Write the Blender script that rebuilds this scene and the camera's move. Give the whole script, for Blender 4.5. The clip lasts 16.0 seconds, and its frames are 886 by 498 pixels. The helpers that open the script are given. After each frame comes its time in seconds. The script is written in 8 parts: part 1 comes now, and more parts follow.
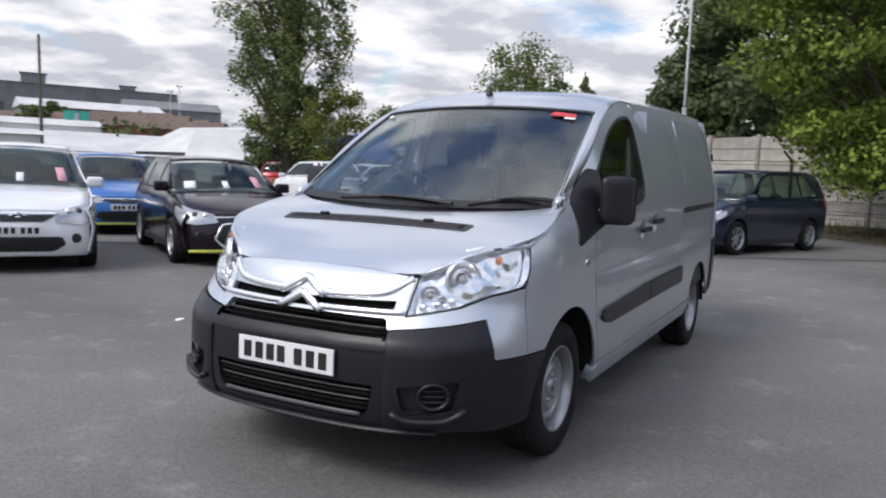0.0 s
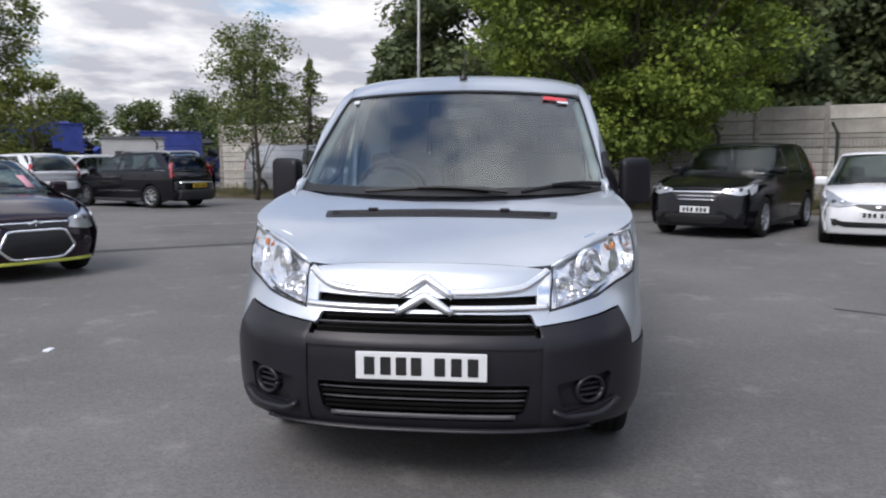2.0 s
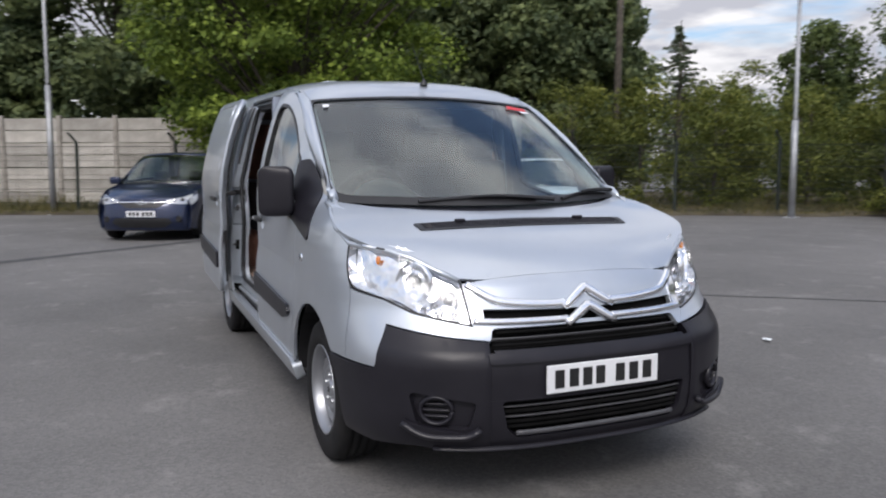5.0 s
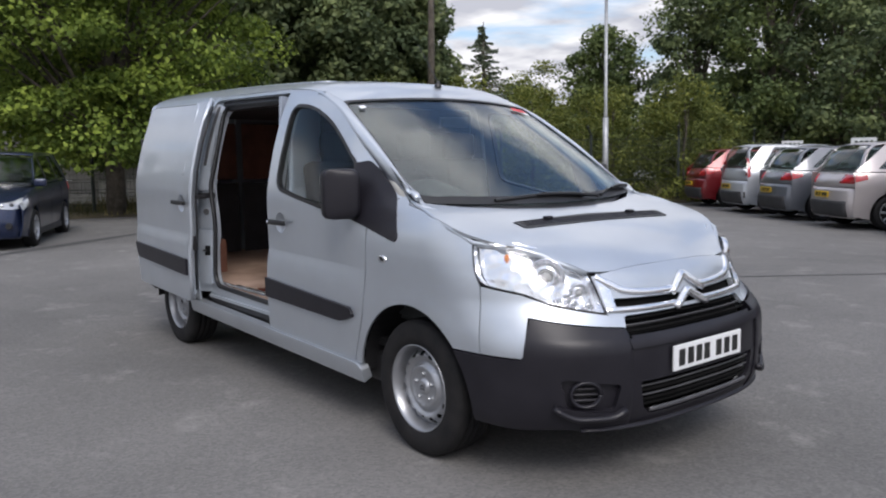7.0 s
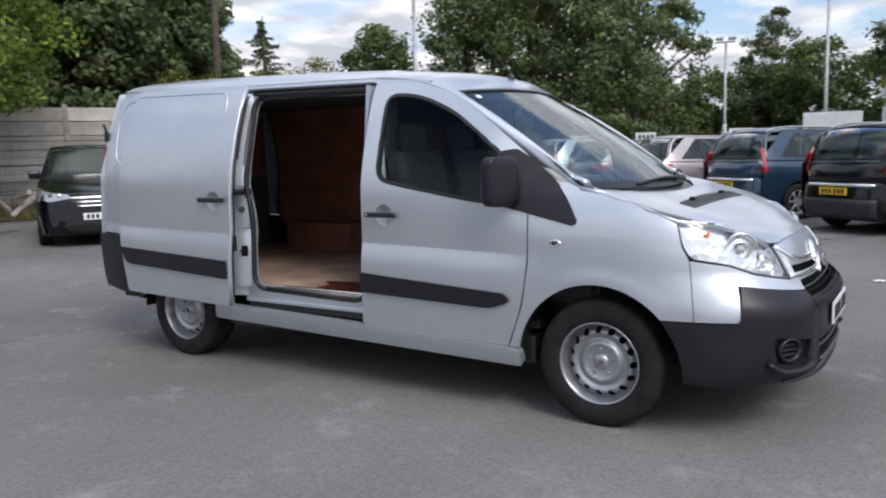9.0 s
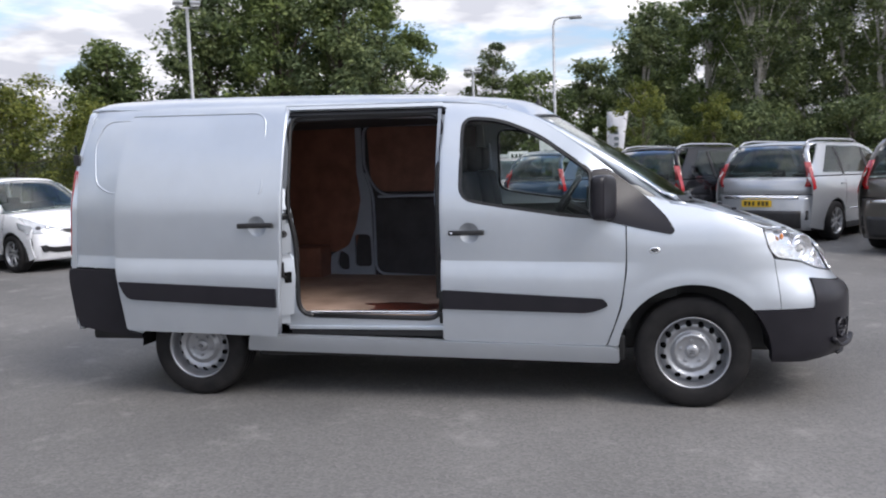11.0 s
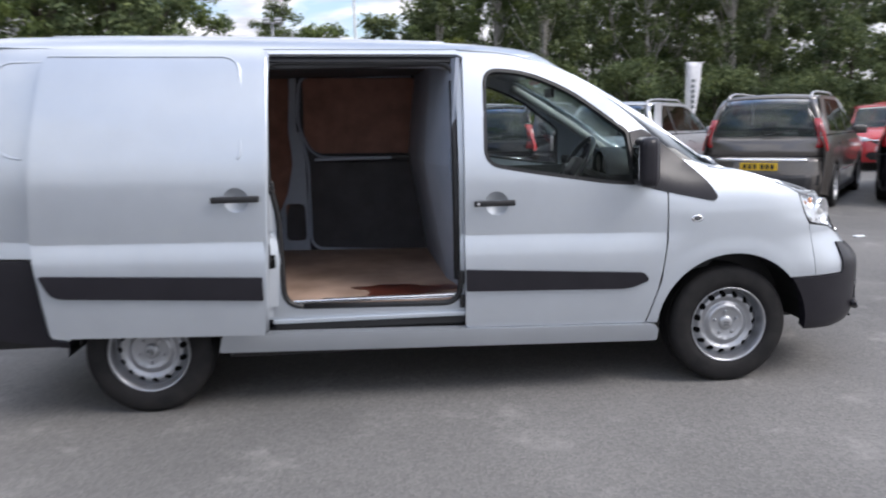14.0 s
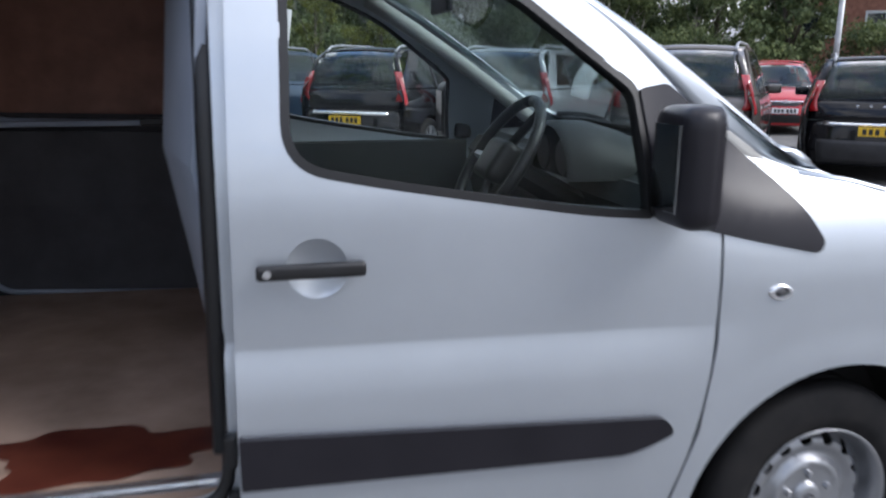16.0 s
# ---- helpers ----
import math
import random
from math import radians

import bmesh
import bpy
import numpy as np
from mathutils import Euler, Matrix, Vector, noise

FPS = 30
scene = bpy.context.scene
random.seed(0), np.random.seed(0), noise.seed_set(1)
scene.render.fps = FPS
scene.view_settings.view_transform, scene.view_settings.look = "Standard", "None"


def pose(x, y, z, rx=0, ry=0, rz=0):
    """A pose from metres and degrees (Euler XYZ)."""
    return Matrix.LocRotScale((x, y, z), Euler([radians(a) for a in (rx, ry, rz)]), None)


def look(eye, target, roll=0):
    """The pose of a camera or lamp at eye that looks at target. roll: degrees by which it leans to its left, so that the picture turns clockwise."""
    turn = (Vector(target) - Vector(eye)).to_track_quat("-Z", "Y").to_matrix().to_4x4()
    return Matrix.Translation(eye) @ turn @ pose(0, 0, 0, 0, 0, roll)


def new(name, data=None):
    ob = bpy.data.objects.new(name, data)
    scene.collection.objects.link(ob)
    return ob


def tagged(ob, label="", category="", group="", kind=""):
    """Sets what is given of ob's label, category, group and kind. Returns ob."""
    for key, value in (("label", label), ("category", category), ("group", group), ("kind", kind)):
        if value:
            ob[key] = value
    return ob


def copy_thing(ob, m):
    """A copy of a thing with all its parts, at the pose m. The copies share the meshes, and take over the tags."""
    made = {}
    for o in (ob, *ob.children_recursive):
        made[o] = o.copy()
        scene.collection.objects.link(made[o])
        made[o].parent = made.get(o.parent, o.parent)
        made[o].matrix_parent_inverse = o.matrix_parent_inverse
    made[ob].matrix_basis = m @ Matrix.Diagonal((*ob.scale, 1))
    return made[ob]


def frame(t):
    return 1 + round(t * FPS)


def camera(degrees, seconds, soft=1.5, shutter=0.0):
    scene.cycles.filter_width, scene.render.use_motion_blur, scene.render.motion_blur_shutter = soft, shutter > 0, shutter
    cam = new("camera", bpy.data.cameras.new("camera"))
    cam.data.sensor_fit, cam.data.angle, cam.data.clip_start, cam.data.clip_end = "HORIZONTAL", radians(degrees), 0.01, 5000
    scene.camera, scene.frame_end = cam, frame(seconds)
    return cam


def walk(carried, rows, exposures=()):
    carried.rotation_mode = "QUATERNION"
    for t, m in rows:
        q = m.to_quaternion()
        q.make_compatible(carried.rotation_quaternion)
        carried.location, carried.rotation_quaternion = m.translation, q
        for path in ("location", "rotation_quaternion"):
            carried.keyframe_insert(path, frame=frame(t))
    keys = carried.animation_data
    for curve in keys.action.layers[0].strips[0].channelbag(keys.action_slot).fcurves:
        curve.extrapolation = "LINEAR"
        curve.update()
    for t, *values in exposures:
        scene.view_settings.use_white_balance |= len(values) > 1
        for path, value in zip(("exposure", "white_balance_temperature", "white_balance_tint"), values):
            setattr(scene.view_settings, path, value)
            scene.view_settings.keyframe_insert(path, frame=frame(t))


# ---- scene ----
cam = camera(58.9, 16.0, soft=2.0, shutter=0.4)
PATH = [
    (0, (3.572, 2.174, 1.355), (1.826, 1.218, 1.161), 2.2),
    (0.5, (3.737, 1.757, 1.35), (1.917, 0.959, 1.13), 1.2),
    (1, (3.876, 1.273, 1.374), (1.982, 0.678, 1.126), 1.9),
    (1.5, (3.891, 0.852, 1.346), (1.95, 0.435, 1.102), -0.7),
    (2, (3.957, 0.42, 1.351), (1.981, 0.199, 1.128), 0.0),
    (2.5, (3.909, 0.1, 1.352), (1.923, 0.024, 1.124), 0.2),
    (3, (3.798, -0.185, 1.349), (1.812, -0.125, 1.116), 0.0),
    (3.5, (3.747, -0.51, 1.347), (1.769, -0.319, 1.116), 0.7),
    (4, (3.727, -0.968, 1.377), (1.783, -0.57, 1.125), 0.1),
    (4.5, (3.588, -1.339, 1.356), (1.675, -0.806, 1.115), -0.5),
    (5, (3.53, -1.78, 1.372), (1.701, -0.999, 1.16), -0.1),
    (7.3, (2.731, -3.239, 1.412), (1.232, -1.937, 1.174), -0.1),
    (7.5, (2.59, -3.366, 1.412), (1.133, -2.017, 1.168), 0.4),
    (8, (2.235, -3.749, 1.432), (0.89, -2.293, 1.165), -0.8),
    (8.5, (1.881, -4.19, 1.412), (0.661, -2.624, 1.168), -0.9),
    (9, (1.433, -4.521, 1.402), (0.358, -2.853, 1.156), -1.5),
    (11.3, (-0.677, -5.563, 1.474), (-1.025, -3.606, 1.255), -2.1),
    (11.5, (-0.8, -5.565, 1.49), (-1.115, -3.603, 1.257), -2.2),
    (12, (-1.118, -5.614, 1.493), (-1.346, -3.639, 1.282), -2.7),
    (12.5, (-1.362, -5.699, 1.497), (-1.51, -3.714, 1.303), -2.8),
    (13, (-1.514, -5.651, 1.479), (-1.602, -3.662, 1.293), -2.5),
    (13.5, (-1.656, -5.409, 1.466), (-1.693, -3.419, 1.262), -3.0),
    (14, (-1.883, -4.95, 1.505), (-1.731, -2.979, 1.170), -1.6),
    (14.5, (-1.989, -4.381, 1.439), (-1.612, -2.444, 1.114), -3.9),
    (15, (-1.773, -3.797, 1.347), (-1.367, -1.861, 1.052), -3.7),
    (15.5, (-1.575, -3.215, 1.365), (-1.141, -1.291, 1.031), -0.8),
    (16, (-1.41, -2.452, 1.452), (-0.937, -0.564, 0.989), 0.3),
]
walk(cam, [(t, look(eye, target, roll)) for t, eye, target, roll in PATH], [(0, 1.05, 6300, 13.5), (3.5, 0.97, 6300, 13.5), (5, 0.97, 6350, 13.5), (8, 1.09, 6300, 13.5), (11.5, 1.35, 6350, 13.5), (14.5, 1.48, 6250, 13.5), (16, 1.4, 6050, 12.5)])

# ---- world, sun ----
def build_world():
    w = bpy.data.worlds.new("sky")
    scene.world = w
    w.use_nodes = True
    nt = w.node_tree
    nt.nodes.clear()
    out = nt.nodes.new("ShaderNodeOutputWorld")
    bg = nt.nodes.new("ShaderNodeBackground")
    sky = nt.nodes.new("ShaderNodeTexSky")
    sky.sky_type = "NISHITA"
    sky.sun_disc = False
    sky.sun_elevation = radians(SUN_EL)
    sky.sun_rotation = radians(90 - SUN_AZ)
    sky.dust_density = 1.5
    tc = nt.nodes.new("ShaderNodeTexCoord")
    sep = nt.nodes.new("ShaderNodeSeparateXYZ")
    nt.links.new(tc.outputs["Generated"], sep.inputs[0])
    # clouds on a flat layer: direction / (z + small)
    add = nt.nodes.new("ShaderNodeMath"); add.operation = "ADD"; add.inputs[1].default_value = 0.16
    nt.links.new(sep.outputs["Z"], add.inputs[0])
    div = nt.nodes.new("ShaderNodeVectorMath"); div.operation = "DIVIDE"
    comb = nt.nodes.new("ShaderNodeCombineXYZ")
    for k in range(3):
        nt.links.new(add.outputs[0], comb.inputs[k])
    nt.links.new(tc.outputs["Generated"], div.inputs[0])
    nt.links.new(comb.outputs[0], div.inputs[1])
    drift = nt.nodes.new("ShaderNodeVectorMath"); drift.operation = "ADD"
    drift.inputs[1].default_value = (SKY_X, SKY_Y, 0)
    nt.links.new(div.outputs[0], drift.inputs[0])
    n1 = nt.nodes.new("ShaderNodeTexNoise")
    n1.inputs["Scale"].default_value = 1.5
    n1.inputs["Detail"].default_value = 9
    n1.inputs["Roughness"].default_value = 0.55
    n1.inputs["Distortion"].default_value = 0.4
    nt.links.new(drift.outputs[0], n1.inputs["Vector"])
    ramp = nt.nodes.new("ShaderNodeValToRGB")
    ramp.color_ramp.elements[0].position = 0.42
    ramp.color_ramp.elements[1].position = 0.54
    # towards the horizon the layer closes up
    low = nt.nodes.new("ShaderNodeMapRange")
    low.inputs["From Max"].default_value = 0.5
    low.inputs["To Min"].default_value, low.inputs["To Max"].default_value = 0.11, 0.0
    nt.links.new(sep.outputs["Z"], low.inputs["Value"])
    cover = nt.nodes.new("ShaderNodeMath"); cover.operation = "ADD"
    nt.links.new(n1.outputs["Fac"], cover.inputs[0])
    nt.links.new(low.outputs["Result"], cover.inputs[1])
    nt.links.new(cover.outputs[0], ramp.inputs["Fac"])
    n2 = nt.nodes.new("ShaderNodeTexNoise")
    n2.inputs["Scale"].default_value = 3.4
    n2.inputs["Detail"].default_value = 7
    nt.links.new(drift.outputs[0], n2.inputs["Vector"])
    shade = nt.nodes.new("ShaderNodeValToRGB")
    shade.color_ramp.elements[0].position = 0.40
    shade.color_ramp.elements[0].color = (CLOUD * 0.56, CLOUD * 0.575, CLOUD * 0.62, 1)
    shade.color_ramp.elements[1].position = 0.62
    shade.color_ramp.elements[1].color = (CLOUD, CLOUD * 0.995, CLOUD * 0.985, 1)
    nt.links.new(n2.outputs["Fac"], shade.inputs["Fac"])
    mix = nt.nodes.new("ShaderNodeMix")
    mix.data_type = "RGBA"
    nt.links.new(ramp.outputs["Color"], mix.inputs["Factor"])
    nt.links.new(sky.outputs["Color"], mix.inputs["A"])
    nt.links.new(shade.outputs["Color"], mix.inputs["B"])
    nt.links.new(mix.outputs["Result"], bg.inputs["Color"])
    # an overcast dome: brighter overhead than at the horizon
    dome = nt.nodes.new("ShaderNodeMapRange")
    dome.inputs["To Min"].default_value, dome.inputs["To Max"].default_value = 0.067, 0.130
    nt.links.new(sep.outputs["Z"], dome.inputs["Value"])
    nt.links.new(dome.outputs["Result"], bg.inputs["Strength"])
    nt.links.new(bg.outputs[0], out.inputs["Surface"])


SUN_EL, SUN_AZ, CLOUD, SKY_X, SKY_Y = 46.0, -28.0, 6.7, 5.3, 0.6
build_world()
sun_data = bpy.data.lights.new("sun", "SUN")
sun_data.energy, sun_data.angle, sun_data.color = 1.0, radians(26.0), (1.0, 0.955, 0.89)
sun = new("sun", sun_data)
sun.matrix_world = look((40 * math.cos(radians(SUN_AZ)), 40 * math.sin(radians(SUN_AZ)), 40 * math.tan(radians(SUN_EL))), (0, 0, 0))


# ---- materials ----
def mat_base(name):
    m = bpy.data.materials.new(name)
    m.use_nodes = True
    return m, m.node_tree, m.node_tree.nodes["Principled BSDF"]


def noise_mix(nt, bsdf, c1, c2, scale, detail=6, lo=0.35, hi=0.65, coord="Object", rough=0.6):
    tc = nt.nodes.new("ShaderNodeTexCoord")
    n = nt.nodes.new("ShaderNodeTexNoise")
    n.inputs["Scale"].default_value = scale
    n.inputs["Detail"].default_value = detail
    n.inputs["Roughness"].default_value = rough
    nt.links.new(tc.outputs[coord], n.inputs["Vector"])
    r = nt.nodes.new("ShaderNodeValToRGB")
    r.color_ramp.elements[0].position, r.color_ramp.elements[1].position = lo, hi
    r.color_ramp.elements[0].color, r.color_ramp.elements[1].color = (*c1, 1), (*c2, 1)
    nt.links.new(n.outputs["Fac"], r.inputs["Fac"])
    return n, r


def add_bump(nt, bsdf, source, strength, distance):
    b = nt.nodes.new("ShaderNodeBump")
    b.inputs["Strength"].default_value = strength
    b.inputs["Distance"].default_value = distance
    nt.links.new(source, b.inputs["Height"])
    nt.links.new(b.outputs["Normal"], bsdf.inputs["Normal"])
    return b


def paint(name, color, metal=0.0, rough=0.3, coat=0.6, vary=0.06, coord="Object"):
    m, nt, b = mat_base(name)
    c2 = tuple(min(1, v * (1 + vary) + vary * 0.02) for v in color)
    c1 = tuple(v * (1 - vary) for v in color)
    n, r = noise_mix(nt, b, c1, c2, 3.0, coord=coord)
    nt.links.new(r.outputs["Color"], b.inputs["Base Color"])
    b.inputs["Metallic"].default_value = metal
    b.inputs["Roughness"].default_value = rough
    b.inputs["Coat Weight"].default_value = coat
    b.inputs["Coat Roughness"].default_value = 0.04
    f = nt.nodes.new("ShaderNodeTexNoise")
    f.inputs["Scale"].default_value = 900 if metal else 60
    tc = nt.nodes.new("ShaderNodeTexCoord")
    nt.links.new(tc.outputs["Object"], f.inputs["Vector"])
    mr = nt.nodes.new("ShaderNodeMapRange")
    mr.inputs["To Min"].default_value, mr.inputs["To Max"].default_value = rough * 0.85, rough * 1.2
    nt.links.new(f.outputs["Fac"], mr.inputs["Value"])
    nt.links.new(mr.outputs["Result"], b.inputs["Roughness"])
    return m


def rough_mat(name, c1, c2, scale=8.0, rough=0.8, bump=0.3, dist=0.004, metal=0.0, fine=80.0, lo=0.35, hi=0.65, spec=0.5):
    m, nt, b = mat_base(name)
    n, r = noise_mix(nt, b, c1, c2, scale, lo=lo, hi=hi)
    nt.links.new(r.outputs["Color"], b.inputs["Base Color"])
    b.inputs["Roughness"].default_value = rough
    b.inputs["Metallic"].default_value = metal
    b.inputs["Specular IOR Level"].default_value = spec
    if bump:
        f = nt.nodes.new("ShaderNodeTexNoise")
        f.inputs["Scale"].default_value = fine
        f.inputs["Detail"].default_value = 5
        tc = nt.nodes.new("ShaderNodeTexCoord")
        nt.links.new(tc.outputs["Object"], f.inputs["Vector"])
        add_bump(nt, b, f.outputs["Fac"], bump, dist)
    return m


def glass_mat(name, tint=(0.75, 0.82, 0.80), f0=0.04, top=1.0):
    """Thin vehicle glass: a tinted see-through pane with a clear mirror-like gloss."""
    m = bpy.data.materials.new(name)
    m.use_nodes = True
    nt = m.node_tree
    nt.nodes.clear()
    out = nt.nodes.new("ShaderNodeOutputMaterial")
    tr = nt.nodes.new("ShaderNodeBsdfTransparent")
    tr.inputs["Color"].default_value = (*tint, 1)
    gl = nt.nodes.new("ShaderNodeBsdfGlossy")
    gl.inputs["Roughness"].default_value = 0.015
    lw = nt.nodes.new("ShaderNodeLayerWeight")
    lw.inputs["Blend"].default_value = 0.5
    pw = nt.nodes.new("ShaderNodeMath"); pw.operation = "POWER"; pw.inputs[1].default_value = 5.0
    nt.links.new(lw.outputs["Facing"], pw.inputs[0])
    fr = nt.nodes.new("ShaderNodeMath"); fr.operation = "MULTIPLY_ADD"
    fr.inputs[1].default_value, fr.inputs[2].default_value = top - f0, f0
    nt.links.new(pw.outputs[0], fr.inputs[0])
    mx = nt.nodes.new("ShaderNodeMixShader")
    nt.links.new(fr.outputs[0], mx.inputs[0])
    nt.links.new(tr.outputs[0], mx.inputs[1])
    nt.links.new(gl.outputs[0], mx.inputs[2])
    nt.links.new(mx.outputs[0], out.inputs["Surface"])
    return m


def asphalt_mat():
    m, nt, b = mat_base("asphalt")
    tc = nt.nodes.new("ShaderNodeTexCoord")
    big = nt.nodes.new("ShaderNodeTexNoise")
    big.inputs["Scale"].default_value = 0.28
    big.inputs["Detail"].default_value = 8
    big.inputs["Roughness"].default_value = 0.62
    nt.links.new(tc.outputs["Object"], big.inputs["Vector"])
    r1 = nt.nodes.new("ShaderNodeValToRGB")
    r1.color_ramp.elements[0].position, r1.color_ramp.elements[1].position = 0.3, 0.72
    r1.color_ramp.elements[0].color, r1.color_ramp.elements[1].color = (0.100, 0.098, 0.095, 1), (0.182, 0.177, 0.171, 1)
    nt.links.new(big.outputs["Fac"], r1.inputs["Fac"])
    # pale stone chips and dark binder
    vor = nt.nodes.new("ShaderNodeTexVoronoi")
    vor.inputs["Scale"].default_value = 74
    nt.links.new(tc.outputs["Object"], vor.inputs["Vector"])
    r2 = nt.nodes.new("ShaderNodeValToRGB")
    r2.color_ramp.elements[0].position, r2.color_ramp.elements[1].position = 0.1, 0.9
    r2.color_ramp.elements[0].color, r2.color_ramp.elements[1].color = (0.40, 0.40, 0.40, 1), (1.65, 1.62, 1.57, 1)
    nt.links.new(vor.outputs["Color"], r2.inputs["Fac"])
    mul = nt.nodes.new("ShaderNodeMix"); mul.data_type = "RGBA"; mul.blend_type = "MULTIPLY"
    mul.inputs["Factor"].default_value = 0.30
    nt.links.new(r1.outputs["Color"], mul.inputs["A"])
    nt.links.new(r2.outputs["Color"], mul.inputs["B"])
    # pale worn scuffs
    sc = nt.nodes.new("ShaderNodeTexNoise")
    sc.inputs["Scale"].default_value = 2.1
    sc.inputs["Detail"].default_value = 10
    sc.inputs["Roughness"].default_value = 0.75
    nt.links.new(tc.outputs["Object"], sc.inputs["Vector"])
    r3 = nt.nodes.new("ShaderNodeValToRGB")
    r3.color_ramp.elements[0].position, r3.color_ramp.elements[1].position = 0.55, 0.74
    r3.color_ramp.elements[0].color, r3.color_ramp.elements[1].color = (0, 0, 0, 1), (0.55, 0.55, 0.55, 1)
    nt.links.new(sc.outputs["Fac"], r3.inputs["Fac"])
    pale = nt.nodes.new("ShaderNodeMix"); pale.data_type = "RGBA"
    pale.inputs["B"].default_value = (0.36, 0.35, 0.33, 1)
    nt.links.new(r3.outputs["Color"], pale.inputs["Factor"])
    nt.links.new(mul.outputs["Result"], pale.inputs["A"])
    nt.links.new(pale.outputs["Result"], b.inputs["Base Color"])
    b.inputs["Roughness"].default_value = 0.82
    b.inputs["Specular IOR Level"].default_value = 0.35
    add_bump(nt, b, vor.outputs["Distance"], 0.4, 0.005)
    return m


def leaf_mat(name, dark, light, trans=0.25):
    m, nt, b = mat_base(name)
    g = nt.nodes.new("ShaderNodeNewGeometry")
    r = nt.nodes.new("ShaderNodeValToRGB")
    r.color_ramp.elements[0].color, r.color_ramp.elements[1].color = (*dark, 1), (*light, 1)
    nt.links.new(g.outputs["Random Per Island"], r.inputs["Fac"])
    tc = nt.nodes.new("ShaderNodeTexCoord")
    n = nt.nodes.new("ShaderNodeTexNoise")
    n.inputs["Scale"].default_value = 0.7
    nt.links.new(tc.outputs["Object"], n.inputs["Vector"])
    r2 = nt.nodes.new("ShaderNodeValToRGB")
    r2.color_ramp.elements[0].position, r2.color_ramp.elements[1].position = 0.35, 0.68
    r2.color_ramp.elements[0].color, r2.color_ramp.elements[1].color = (0.65, 0.7, 0.7, 1), (1.3, 1.25, 1.0, 1)
    nt.links.new(n.outputs["Fac"], r2.inputs["Fac"])
    mul = nt.nodes.new("ShaderNodeMix"); mul.data_type = "RGBA"; mul.blend_type = "MULTIPLY"
    mul.inputs["Factor"].default_value = 1.0
    nt.links.new(r.outputs["Color"], mul.inputs["A"])
    nt.links.new(r2.outputs["Color"], mul.inputs["B"])
    nt.links.new(mul.outputs["Result"], b.inputs["Base Color"])
    b.inputs["Roughness"].default_value = 0.6
    b.inputs["Specular IOR Level"].default_value = 0.25
    tl = nt.nodes.new("ShaderNodeBsdfTranslucent")
    nt.links.new(mul.outputs["Result"], tl.inputs["Color"])
    mx = nt.nodes.new("ShaderNodeMixShader")
    mx.inputs[0].default_value = trans
    nt.links.new(b.outputs[0], mx.inputs[1])
    nt.links.new(tl.outputs[0], mx.inputs[2])
    nt.links.new(mx.outputs[0], nt.nodes["Material Output"].inputs["Surface"])
    return m


M_SILVER = paint("silver_paint", (0.525, 0.565, 0.612), metal=0.74, rough=0.38, coat=0.7, vary=0.03)
M_PLASTIC = rough_mat("charcoal_plastic", (0.0105, 0.0098, 0.0135), (0.0155, 0.0145, 0.019), 5, 0.36, 0.15, 0.001, fine=500, spec=0.33)
M_BLACK = rough_mat("black_trim", (0.008, 0.008, 0.009), (0.014, 0.014, 0.015), 6, 0.45, 0.1, 0.001)
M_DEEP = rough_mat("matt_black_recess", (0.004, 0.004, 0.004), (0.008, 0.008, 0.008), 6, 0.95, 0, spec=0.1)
M_RUBBER = rough_mat("tyre_rubber", (0.009, 0.009, 0.010), (0.019, 0.018, 0.018), 9, 0.75, 0.3, 0.002, fine=120, spec=0.22)
M_STEEL = paint("wheel_silver", (0.36, 0.37, 0.39), metal=0.75, rough=0.36, coat=0.1, vary=0.10)
M_TRIM = rough_mat("dull_grey_trim", (0.055, 0.055, 0.06), (0.08, 0.08, 0.085), 6, 0.42, 0.1, 0.001)
M_CHROME = paint("chrome", (0.90, 0.91, 0.93), metal=0.92, rough=0.13, coat=0.0, vary=0.01)
M_MIRROR = paint("mirror_glass", (0.42, 0.44, 0.46), metal=1.0, rough=0.04, coat=0.0, vary=0.01)
M_GLASS = glass_mat("van_glass", (0.80, 0.87, 0.87), 0.105)
M_GLASS_SIDE = glass_mat("side_glass", (0.95, 0.97, 0.96), 0.005)
M_LENS = glass_mat("lamp_lens", (0.985, 0.99, 0.995), 0.035, 0.25)
M_REFLECT = paint("lamp_reflector", (0.88, 0.89, 0.91), metal=0.9, rough=0.12, coat=0.0, vary=0.06)
cells = M_REFLECT.node_tree.nodes.new("ShaderNodeTexVoronoi")
cells.inputs["Scale"].default_value = 17
place = M_REFLECT.node_tree.nodes.new("ShaderNodeTexCoord")
M_REFLECT.node_tree.links.new(place.outputs["Object"], cells.inputs["Vector"])
add_bump(M_REFLECT.node_tree, M_REFLECT.node_tree.nodes["Principled BSDF"], cells.outputs["Distance"], 0.34, 0.02)
M_AMBER = paint("amber_lens", (0.75, 0.22, 0.03), rough=0.15, coat=0.8)
M_RED = paint("red_lens", (0.34, 0.008, 0.012), rough=0.12, coat=1.0, vary=0.3)
M_PLATE_W = paint("white_plate", (0.74, 0.75, 0.76), rough=0.35, coat=0.3, vary=0.03)
M_PLATE_Y = paint("yellow_plate", (0.72, 0.46, 0.02), rough=0.35, coat=0.3, vary=0.03)
M_INK = rough_mat("plate_black", (0.012, 0.012, 0.013), (0.02, 0.02, 0.02), 10, 0.4, 0)
M_WOOD = rough_mat("plywood_lining", (0.165, 0.072, 0.048), (0.25, 0.112, 0.076), 6, 0.5, 0.15, 0.002, fine=60)
